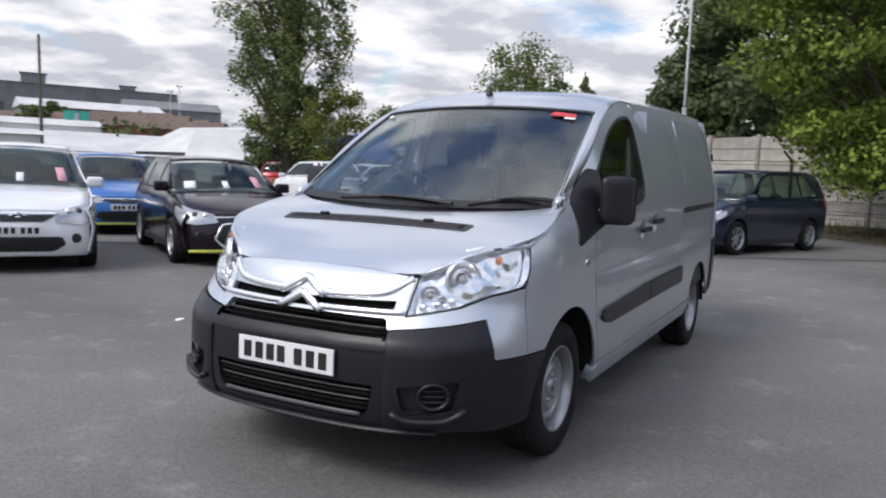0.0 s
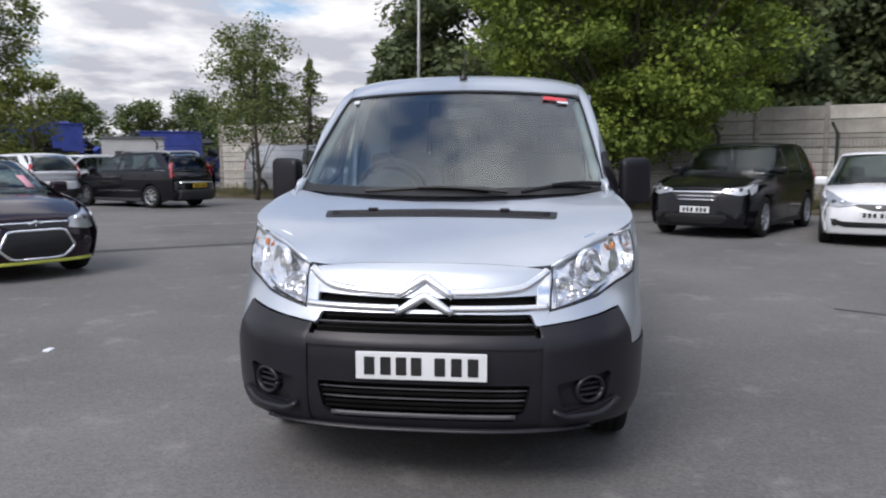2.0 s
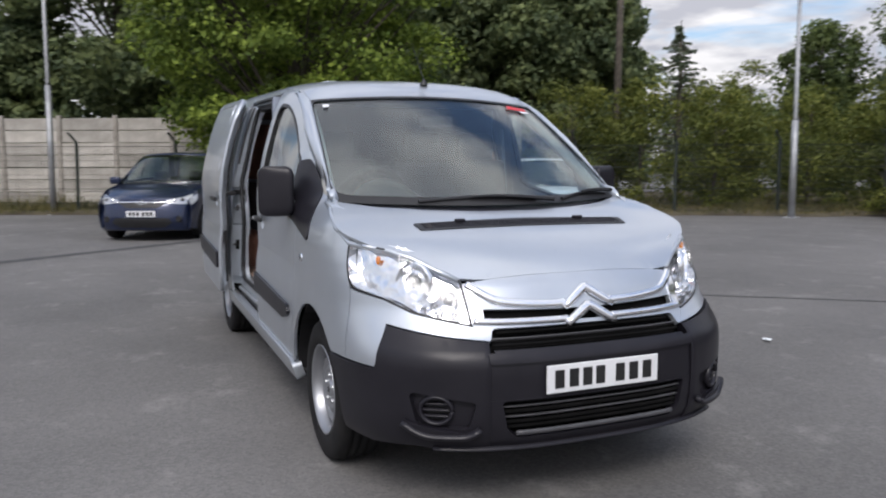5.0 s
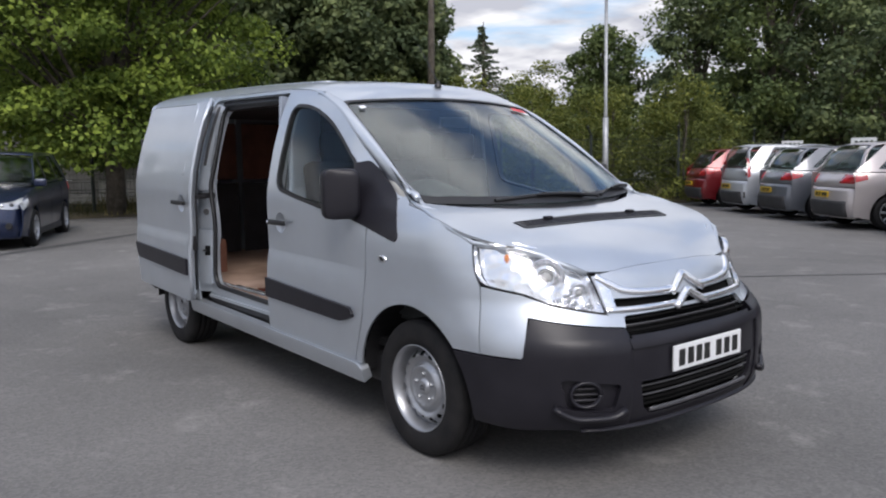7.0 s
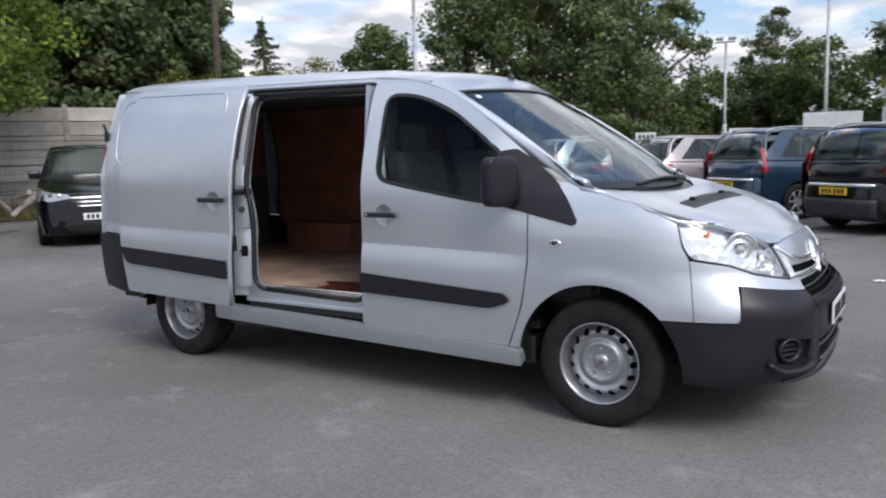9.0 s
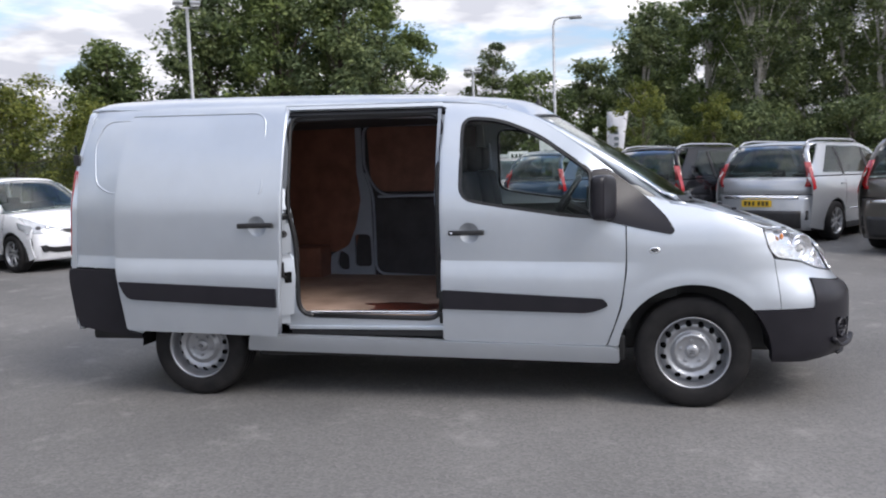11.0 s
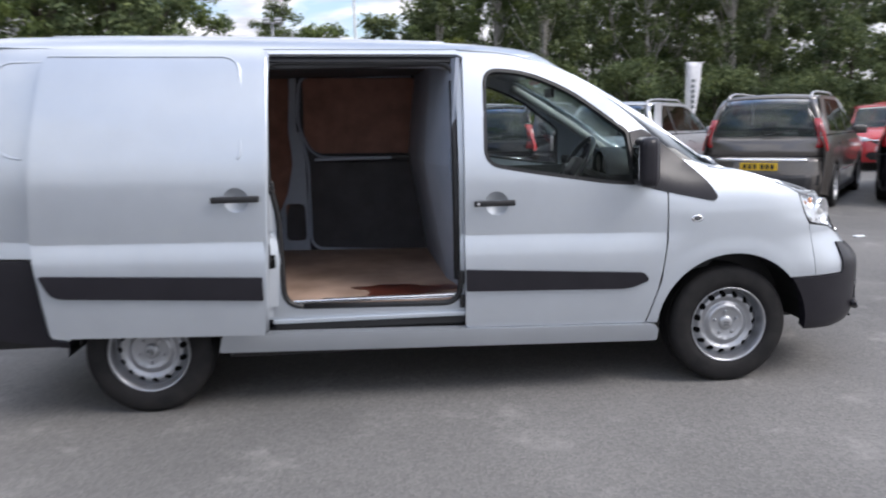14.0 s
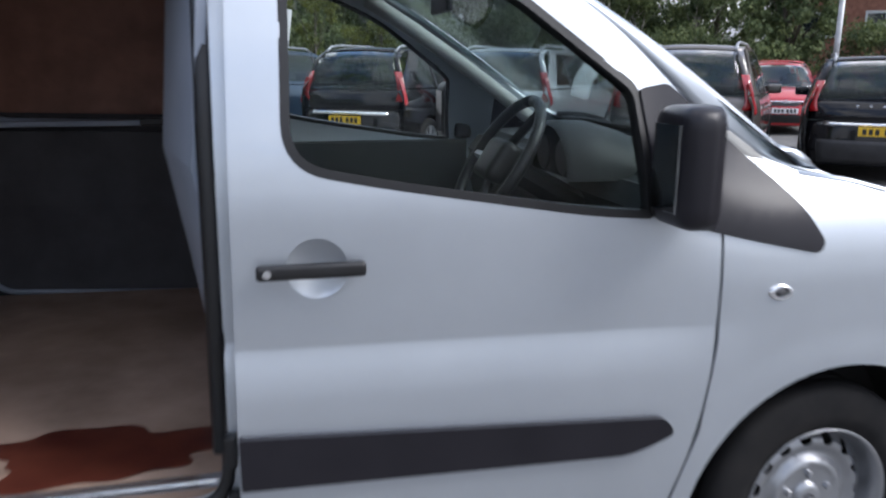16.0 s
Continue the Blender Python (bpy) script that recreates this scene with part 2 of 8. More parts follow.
M_FLOORWOOD = rough_mat("plywood_floor", (0.245, 0.168, 0.125), (0.40, 0.285, 0.22), 3.5, 0.55, 0.2, 0.002, fine=70)
M_STAIN = rough_mat("floor_stain", (0.055, 0.012, 0.008), (0.11, 0.03, 0.018), 8, 0.30, 0.1, 0.001)
M_BULK = rough_mat("grey_bulkhead", (0.27, 0.31, 0.38), (0.34, 0.38, 0.45), 3, 0.5, 0.1, 0.001)
M_CARD = rough_mat("black_door_card", (0.052, 0.051, 0.056), (0.072, 0.071, 0.077), 5, 0.7, 0.1, 0.001, fine=200, spec=0.3)
M_DASH = rough_mat("dash_plastic", (0.014, 0.0155, 0.0155), (0.022, 0.024, 0.024), 6, 0.6, 0.2, 0.001, fine=300)
M_CREAM = rough_mat("cabin_lining", (0.33, 0.33, 0.32), (0.42, 0.42, 0.40), 5, 0.8, 0.1, 0.001)
M_SEAT = rough_mat("seat_fabric", (0.018, 0.019, 0.023), (0.034, 0.035, 0.041), 30, 0.95, 0.3, 0.002, fine=400, spec=0.2)
M_STICKER = paint("white_sticker", (0.75, 0.78, 0.80), rough=0.5, coat=0.0)
M_REDSTICK = paint("red_sticker", (0.55, 0.04, 0.05), rough=0.5, coat=0.0)
M_ASPHALT = asphalt_mat()


# ---- mesh helpers ----
def link_mesh(name, me, mat, parent=None, label="", smooth=False):
    if mat is not None and not me.materials:
        me.materials.append(mat)
    if smooth:
        me.polygons.foreach_set("use_smooth", [True] * len(me.polygons))
    ob = new(name, me)
    if parent is not None:
        ob.parent = parent
    if label:
        ob["label"] = label
    return ob


def part(name, bm, mat, parent=None, label="", smooth=False):
    me = bpy.data.meshes.new(name)
    bm.to_mesh(me)
    bm.free()
    return link_mesh(name, me, mat, parent, label, smooth)


def pydata(name, verts, faces, mat, parent=None, label="", smooth=False):
    me = bpy.data.meshes.new(name)
    me.from_pydata([tuple(v) for v in verts], [], faces)
    me.update()
    return link_mesh(name, me, mat, parent, label, smooth)


def thing(name, label, category, m=None, group="", kind=""):
    e = new(name)
    e.empty_display_size = 0.2
    if m is not None:
        e.matrix_world = m
    return tagged(e, label, category, group, kind)


def box_bm(cx, cy, cz, sx, sy, sz, bevel=0.0, segs=2, bm=None, m=None):
    own = bmesh.new()
    bmesh.ops.create_cube(own, size=1.0)
    bmesh.ops.scale(own, vec=(sx, sy, sz), verts=own.verts)
    if bevel:
        bmesh.ops.bevel(own, geom=own.edges[:], offset=bevel, segments=segs, affect="EDGES", profile=0.6)
    if m is not None:
        bmesh.ops.transform(own, matrix=m, verts=own.verts)
    bmesh.ops.translate(own, vec=(cx, cy, cz), verts=own.verts)
    if bm is None:
        return own
    tmp = bpy.data.meshes.new("tmp")
    own.to_mesh(tmp)
    own.free()
    bm.from_mesh(tmp)
    bpy.data.meshes.remove(tmp)
    return bm


def tube_bm(pts, r0, r1=None, n=8, bm=None, cap=True):
    """A round bar along the points, tapering from r0 to r1."""
    bm = bm or bmesh.new()
    r1 = r0 if r1 is None else r1
    pts = [Vector(p) for p in pts]
    rings = []
    side = None
    for i, p in enumerate(pts):
        d = (pts[min(i + 1, len(pts) - 1)] - pts[max(i - 1, 0)]).normalized()
        if side is None:
            side = d.orthogonal().normalized()
        side = (side - d * side.dot(d)).normalized()
        up = d.cross(side)
        r = r0 + (r1 - r0) * i / max(1, len(pts) - 1)
        rings.append([bm.verts.new(p + (side * math.cos(k * 2 * math.pi / n) + up * math.sin(k * 2 * math.pi / n)) * r) for k in range(n)])
    for a, b in zip(rings, rings[1:]):
        for k in range(n):
            bm.faces.new((a[k], a[(k + 1) % n], b[(k + 1) % n], b[k]))
    if cap:
        bm.faces.new(rings[0][::-1])
        bm.faces.new(rings[-1])
    return bm


def lathe_bm(profile, n=40, bm=None, m=None):
    """Turns (radius, height) pairs round the y axis."""
    own = bmesh.new()
    rings = []
    for r, h in profile:
        rings.append([own.verts.new((r * math.cos(k * 2 * math.pi / n), h, r * math.sin(k * 2 * math.pi / n))) for k in range(n)])
    for a, b in zip(rings, rings[1:]):
        for k in range(n):
            own.faces.new((a[k], b[k], b[(k + 1) % n], a[(k + 1) % n]))
    if m is not None:
        bmesh.ops.transform(own, matrix=m, verts=own.verts)
    if bm is None:
        return own
    tmp = bpy.data.meshes.new("tmp")
    own.to_mesh(tmp)
    own.free()
    bm.from_mesh(tmp)
    bpy.data.meshes.remove(tmp)
    return bm


def lerp_table(table, x):
    """Smooth interpolation through (x, value) pairs in rising order."""
    if x <= table[0][0]:
        return table[0][1]
    for (a, va), (b, vb) in zip(table, table[1:]):
        if x <= b:
            k = (x - a) / (b - a)
            return va + (vb - va) * k
    return table[-1][1]


def curve_table(table, n=6):
    """A table made finer by a Catmull-Rom curve."""
    out = []
    for i in range(len(table) - 1):
        p0, p1, p2, p3 = table[max(i - 1, 0)], table[i], table[i + 1], table[min(i + 2, len(table) - 1)]
        for k in range(n):
            t = k / n
            out.append(tuple(0.5 * (2 * b + (c - a) * t + (2 * a - 5 * b + 4 * c - d) * t * t + (3 * b - a - 3 * c + d) * t ** 3)
                             for a, b, c, d in zip(p0, p1, p2, p3)))
    return out + [tuple(table[-1])]


def fillet(pts, r, n=5):
    """Rounds the corners of a closed outline; a point may bring its own radius as third value."""
    out = []
    for i, p in enumerate(pts):
        rad = p[2] if len(p) > 2 else r
        p = Vector(p[:2])
        a, b = Vector(pts[i - 1][:2]), Vector(pts[(i + 1) % len(pts)][:2])
        da, db = a - p, b - p
        if rad <= 0 or da.length < 1e-6 or db.length < 1e-6:
            out.append(tuple(p))
            continue
        q = min(rad, da.length * 0.45, db.length * 0.45)
        s, e = p + da.normalized() * q, p + db.normalized() * q
        for k in range(n + 1):
            t = k / n
            out.append(tuple(s * (1 - t) ** 2 + p * 2 * t * (1 - t) + e * t * t))
    return out


def circle(cx, cz, r, a0=0, a1=360, n=32):
    return [(cx + r * math.cos(radians(a0 + (a1 - a0) * k / n)), cz + r * math.sin(radians(a0 + (a1 - a0) * k / n))) for k in range(n + (abs(a1 - a0) < 360))]


PANEL_CUTS = []


def panel(name, outline, surf, thick, mat, parent, holes=(), cell=0.07, label="", flip=False):
    """A sheet with thickness, cut to a flat outline with holes and laid on the surface surf(a, b) -> (x, y, z)."""
    bm = bmesh.new()
    for loop in (outline, *holes):
        vs = [bm.verts.new((a, b, 0)) for a, b in loop]
        for i in range(len(vs)):
            bm.edges.new((vs[i - 1], vs[i]))
    bmesh.ops.triangle_fill(bm, use_beauty=True, use_dissolve=False, edges=bm.edges[:])
    A = [p[0] for p in outline]
    B = [p[1] for p in outline]
    for axis, lo, hi in ((0, min(A), max(A)), (1, min(B), max(B))):
        n = max(1, int((hi - lo) / cell))
        extra = [c for c in PANEL_CUTS if lo + 0.004 < c < hi - 0.004] if axis == 1 else []
        for c in [lo + (hi - lo) * i / n for i in range(1, n)] + extra:
            co, no = ((c, 0, 0), (1, 0, 0)) if axis == 0 else ((0, c, 0), (0, 1, 0))
            bmesh.ops.bisect_plane(bm, geom=bm.verts[:] + bm.edges[:] + bm.faces[:], plane_co=co, plane_no=no, dist=1e-5)
    bm.verts.index_update()
    flat = [(v.co.x, v.co.y) for v in bm.verts]
    tris = [[v.index for v in f.verts] for f in bm.faces]
    rim = [(e.verts[0].index, e.verts[1].index, next(v.index for v in e.link_faces[0].verts if v not in e.verts)) for e in bm.edges if len(e.link_faces) == 1]
    bm.free()
    e = 0.002
    out, nrm = [], []
    for a, b in flat:
        p = Vector(surf(a, b))
        da = Vector(surf(a + e, b)) - Vector(surf(a - e, b))
        db = Vector(surf(a, b + e)) - Vector(surf(a, b - e))
        k = da.cross(db)
        k = k.normalized() if k.length > 1e-12 else Vector((0, 0, 1))
        out.append(p)
        nrm.append(-k if flip else k)
    n = len(out)
    verts = out + [p - k * thick for p, k in zip(out, nrm)]
    normals = nrm + [-k for k in nrm]
    faces = []
    for t in tris:
        up = sum(flat[i][0] * flat[j][1] - flat[j][0] * flat[i][1] for i, j in zip(t, t[1:] + t[:1])) > 0
        f = t if up != flip else t[::-1]
        faces.append(f)
        faces.append([i + n for i in f[::-1]])
    for a, b, c in rim:
        i = len(verts)
        if nrm[a].cross(out[b] - out[a]).dot(out[c] - out[a]) > 0:
            a, b = b, a
        va, vb = out[a], out[b]
        verts += [va, vb, verts[b + n], verts[a + n]]
        k = nrm[a].cross(vb - va)
        k = k.normalized() if k.length > 1e-9 else Vector((0, 0, 1))
        normals += [k] * 4
        faces.append([i, i + 1, i + 2, i + 3])
    me = bpy.data.meshes.new(name)
    me.from_pydata(verts, [], faces)
    me.update()
    me.polygons.foreach_set("use_smooth", [True] * len(me.polygons))
    me.normals_split_custom_set_from_vertices([tuple(k) for k in normals])
    return link_mesh(name, me, mat, parent, label)


def ribbon(name, line, surf, width, height, mat, parent, label=""):
    """A low bar of rounded section that follows a line drawn on a surface."""
    bm = bmesh.new()
    e = 0.002
    rings = []
    P = [Vector(surf(*p)) for p in line]
    for i, q in enumerate(line):
        da = Vector(surf(q[0] + e, q[1])) - Vector(surf(q[0] - e, q[1]))
        db = Vector(surf(q[0], q[1] + e)) - Vector(surf(q[0], q[1] - e))
        k = da.cross(db).normalized()
        d = (P[min(i + 1, len(P) - 1)] - P[max(i - 1, 0)]).normalized()
        s = k.cross(d).normalized()
        w = width(i / (len(line) - 1)) if callable(width) else width
        rings.append([bm.verts.new(P[i] + s * w * a + k * height * b) for a, b in ((-0.5, -0.3), (-0.5, 0.3), (-0.28, 0.85), (0.0, 1.0), (0.28, 0.85), (0.5, 0.3), (0.5, -0.3))])
    for a, b in zip(rings, rings[1:]):
        for j in range(6):
            bm.faces.new((a[j], a[j + 1], b[j + 1], b[j]))
    bm.faces.new(rings[0])
    bm.faces.new(rings[-1][::-1])
    bmesh.ops.recalc_face_normals(bm, faces=bm.faces[:])
    return part(name, bm, mat, parent, label, smooth=True)


# ---- the van: front axle over the origin, nose towards +x ----
XC, NA, NB, NN = 0.10, 0.87, 0.935, 3.0
PLAN = []
for i in range(301):
    th = math.pi / 2 * i / 300
    PLAN.append((XC + NA * math.cos(th) ** (2 / NN), NB * math.sin(th) ** (2 / NN)))
ARC = [0.0]
for p, q in zip(PLAN, PLAN[1:]):
    ARC.append(ARC[-1] + math.dist(p, q))
UQ = ARC[-1]
SIDE_OFF = curve_table([(0.20, 0.075), (0.26, 0.04), (0.36, 0.012), (0.5, 0.003), (0.66, 0.0), (0.75, 0.002), (0.80, 0.008), (0.845, 0.016), (0.858, 0.018), (0.87, 0.0183), (0.95, 0.0163), (1.10, 0.0138), (1.16, 0.0142), (1.20, 0.0170), (1.24, 0.0215), (1.3, 0.032), (1.45, 0.065), (1.6, 0.108), (1.72, 0.150), (1.79, 0.187), (1.83, 0.22)])
WING_OFF = curve_table([(0.20, 0.075), (0.26, 0.04), (0.36, 0.012), (0.66, 0.0), (0.92, 0.003), (1.0, 0.009), (1.06, 0.021), (1.12, 0.045), (1.17, 0.080), (1.20, 0.105), (1.26, 0.15), (1.4, 0.19), (1.8, 0.25)])
NOSE_OFF = curve_table([(0.20, 0.10), (0.27, 0.05), (0.33, 0.015), (0.42, 0.0), (0.60, 0.0), (0.66, 0.02), (0.72, 0.075), (0.80, 0.108), (0.86, 0.134), (0.905, 0.164), (0.935, 0.200), (1.0, 0.275), (1.06, 0.37)])
RAKE = 0.022


def smooth01(t):
    t = min(1.0, max(0.0, t))
    return t * t * (3 - 2 * t)


def rake(x):
    return RAKE * max(0.0, -0.4 - x)


def plan_at(u):
    a = abs(u)
    if a >= UQ:
        x = XC - (a - UQ)
        y = NB - 0.07 * max(0.0, (-3.4 - x) / 0.66) ** 2.4
        return x, y, 0.0, 1.0
    lo, hi = 0, 300
    while hi - lo > 1:
        mid = (lo + hi) // 2
        lo, hi = (mid, hi) if ARC[mid] <= a else (lo, mid)
    k = (a - ARC[lo]) / (ARC[hi] - ARC[lo] + 1e-12)
    x = PLAN[lo][0] + (PLAN[hi][0] - PLAN[lo][0]) * k
    y = PLAN[lo][1] + (PLAN[hi][1] - PLAN[lo][1]) * k
    gx, gy = max(0.0, (x - XC) / NA) ** (NN - 1) / NA, (y / NB) ** (NN - 1) / NB
    g = math.hypot(gx, gy) + 1e-12
    return x, y, gx / g, gy / g


def wall_at(u, z, out=0.0):
    """The upright skin of the van: u runs round the body from the middle of the nose, minus to its right."""
    x, y, nx, ny = plan_at(u)
    k = smooth01((x + 0.65) / 0.5)
    side = lerp_table(SIDE_OFF, z) * (1 - k) + lerp_table(WING_OFF, z) * k
    off = side * (1 - nx) + lerp_table(NOSE_OFF, z) * nx - out + 0.066 * nx * ny * smooth01((z - 0.70) / 0.12)
    if abs(x) < 0.52 and z < 0.86:
        off -= 0.005 * smooth01((0.53 - math.hypot(x, z - 0.31)) / 0.10) * smooth01((0.42 - x) / 0.15) * smooth01((z - 0.25) / 0.15)
    if z > 1.15:
        off += 0.045 * smooth01((x + 1.45) / 0.9) * smooth01((z - 1.15) / 0.35)
    s = 1 if u >= 0 else -1
    px, py = x - nx * off, y - ny * off
    return px, s * py, z + rake(px)


def wall(out=0.0):
    return lambda u, z: wall_at(u, z, out)


def ux(x, z, s):
    """The place u on side s at which the skin has this x at height z."""
    if x <= -0.2:
        return s * (UQ + XC - x)
    lo, hi = 0.0, UQ + 1.0
    for _ in range(40):
        mid = (lo + hi) / 2
        lo, hi = (mid, hi) if wall_at(mid, z)[0] > x else (lo, mid)
    return s * lo


def uy(y, z):
    lo, hi = 0.0, UQ
    for _ in range(40):
        mid = (lo + hi) / 2
        lo, hi = (mid, hi) if wall_at(mid, z)[1] < abs(y) else (lo, mid)
    return math.copysign(lo, y)


def on_side(pts, s):
    return [(ux(x, z, s), z) for x, z in pts]


BONNET = curve_table([(-0.3, 1.235), (-0.15, 1.214), (0.0, 1.189), (0.15, 1.156), (0.3, 1.115), (0.45, 1.07), (0.6, 1.016), (0.70, 0.972), (0.768, 0.936), (0.82, 0.90)], 12)
BONNET_EDGE = [wall_at(uy(y, z), z) for y, z in ((0.507, 0.926), (0.58, 0.963), (0.66, 1.008), (0.735, 1.036))]
BONNET_EDGE += [wall_at(ux(x, z, 1), z) for x, z in ((0.375, 1.060), (0.25, 1.115), (0.10, 1.162), (0.02, 1.183), (-0.12, 1.205))]
EDGE_Y = curve_table(sorted((x, y) for x, y, z in BONNET_EDGE))
EDGE_RISE = [float(v) for v in np.polyfit([p[0] for p in BONNET_EDGE], [p[2] - lerp_table(BONNET, p[0]) for p in BONNET_EDGE], 3)]
EDGE_WIDE = [float(v) for v in np.polyfit([p[0] for p in BONNET_EDGE], [p[1] for p in BONNET_EDGE], 4)]


def bonnet_at(x, y):
    q = min(0.74, max(-0.14, x))
    c, e = lerp_table(BONNET, x), ((EDGE_RISE[0] * q + EDGE_RISE[1]) * q + EDGE_RISE[2]) * q + EDGE_RISE[3]
    w = (((EDGE_WIDE[0] * q + EDGE_WIDE[1]) * q + EDGE_WIDE[2]) * q + EDGE_WIDE[3]) * q + EDGE_WIDE[4]
    return x, y, c + e * min(1.15, abs(y) / w) ** 2.6


ROOF = curve_table([(-3.98, 1.86), (-3.90, 1.902), (-3.7, 1.925), (-2.62, 1.925), (-1.65, 1.905), (-1.15, 1.876), (-0.97, 1.85), (-0.88, 1.812), (-0.80, 1.762)])


ROOF_EDGE = [(-3.98, 1.805), (-3.86, 1.826), (-1.45, 1.826), (-1.15, 1.814), (-0.97, 1.788), (-0.80, 1.728)]


def roof_at(x, y):
    c, e = lerp_table(ROOF, x), lerp_table(ROOF_EDGE, x)
    t = min(1.2, abs(y) / 0.718)
    return x - 0.22 * y * y * smooth01((x + 1.4) / 0.5), y, c - 0.035 * t * t - (c - e - 0.035) * t ** 7 + rake(x)


def screen_at(v, s):
    y = v * (0.815 + (0.715 - 0.815) * s)
    bulge = 0.10 * s * (1 - s)
    xb, xt = 0.095 - 0.30 * y * y, -0.80 - 0.22 * y * y
    zb, zt = 1.175 + 0.035 * y * y, 1.765 - 0.062 * y * y
    return xb + (xt - xb) * s + bulge * 0.5, y, zb + (zt - zb) * s + bulge * 0.6


def dished(u0, z0, out):
    """A shallow bowl pressed into the skin round (u0, z0)."""
    return lambda u, z: wall_at(u, z, out - 0.024 * max(0.0, 1 - ((u - u0) ** 2 + (z - z0) ** 2) / 0.0625 ** 2))


def swell(u0, d):
    """The skin swollen outwards beyond u0, with a soft shoulder."""
    return lambda u, z: wall_at(u, z, d * smooth01((abs(u) - u0) / 0.035 + 0.15))


def grow(pts, d):
    """An outline moved outwards by d (inwards: minus)."""
    area = sum(a[0] * b[1] - b[0] * a[1] for a, b in zip(pts, pts[1:] + pts[:1]))
    sg = 1 if area > 0 else -1
    out = []
    n = len(pts)
    for i in range(n):
        a, p, b = Vector(pts[i - 1]), Vector(pts[i]), Vector(pts[(i + 1) % n])
        e = (b - a)
        e = e.normalized() if e.length > 1e-9 else Vector((1, 0))
        out.append((p.x + sg * e.y * d, p.y - sg * e.x * d))
    return out


def make_wheel(name, parent, rim_mat, tyre_mat):
    """A steel wheel about the y axis, outer face towards -y, hub at the origin."""
    w = new(name)
    w.parent = parent
    prof = [(0.205, -0.085), (0.212, -0.100), (0.25, -0.108), (0.295, -0.106), (0.315, -0.098), (0.325, -0.085), (0.328, -0.065), (0.3285, -0.046), (0.321, -0.043), (0.321, -0.036), (0.329, -0.033), (0.329, -0.005), (0.322, -0.002), (0.322, 0.005), (0.329, 0.008), (0.329, 0.036), (0.321, 0.039), (0.321, 0.046), (0.328, 0.05), (0.327, 0.07), (0.325, 0.085), (0.312, 0.1), (0.25, 0.108), (0.205, 0.09)]
    bm = lathe_bm(prof, 56)
    part("tyre", bm, tyre_mat, w, "black rubber tyre", smooth=True)
    dish = curve_table([(0.0, -0.058), (0.045, -0.059), (0.080, -0.064), (0.094, -0.070), (0.106, -0.064), (0.118, -0.050), (0.130, -0.052), (0.145, -0.062), (0.162, -0.060), (0.176, -0.040), (0.20, -0.026)], 5)
    surf = lambda a, b: (a, lerp_table(dish, math.hypot(a, b)), b)
    holes = [circle(0.165 * math.cos(radians(k * 24)), 0.165 * math.sin(radians(k * 24)), 0.0185, n=12) for k in range(15)]
    panel("rim", circle(0, 0, 0.190, n=48), surf, 0.004, rim_mat, w, holes, cell=0.012, label="silver steel wheel rim with round holes")
    part("rim_barrel", lathe_bm([(0.190, 0.05), (0.188, -0.03), (0.196, -0.066), (0.202, -0.086), (0.209, -0.096), (0.211, -0.102), (0.206, -0.104), (0.2, -0.092)], 56), rim_mat, w, smooth=True)
    # drum brought up close in matt black: colours in the shade behind the holes
    part("drum_shade_backing", lathe_bm([(0.0, -0.03), (0.12, -0.03), (0.150, -0.044), (0.166, -0.047), (0.178, -0.030), (0.186, -0.020), (0.187, 0.05)], 32), M_DEEP, w, smooth=True)
    bm = lathe_bm([(0.0, -0.072), (0.022, -0.0725), (0.036, -0.070), (0.042, -0.055)], 28)
    part("hub_cap", bm, rim_mat, w, smooth=True)
    for k in range(5):
        a = radians(k * 72 + 20)
        bm = lathe_bm([(0.0, -0.074), (0.008, -0.074), (0.010, -0.070), (0.0105, -0.045)], 6, m=Matrix.Translation((0.064 * math.cos(a), 0, 0.064 * math.sin(a))))
        part("wheel_nut", bm, M_STEEL, w)
    for z in (-0.006, 0.008):
        bm = tube_bm([(-0.016, -0.0735, z - 0.008), (0, -0.0735, z), (0.016, -0.0735, z - 0.008)], 0.003, n=5)
        part("emblem", bm, M_PLASTIC, w)
    return w


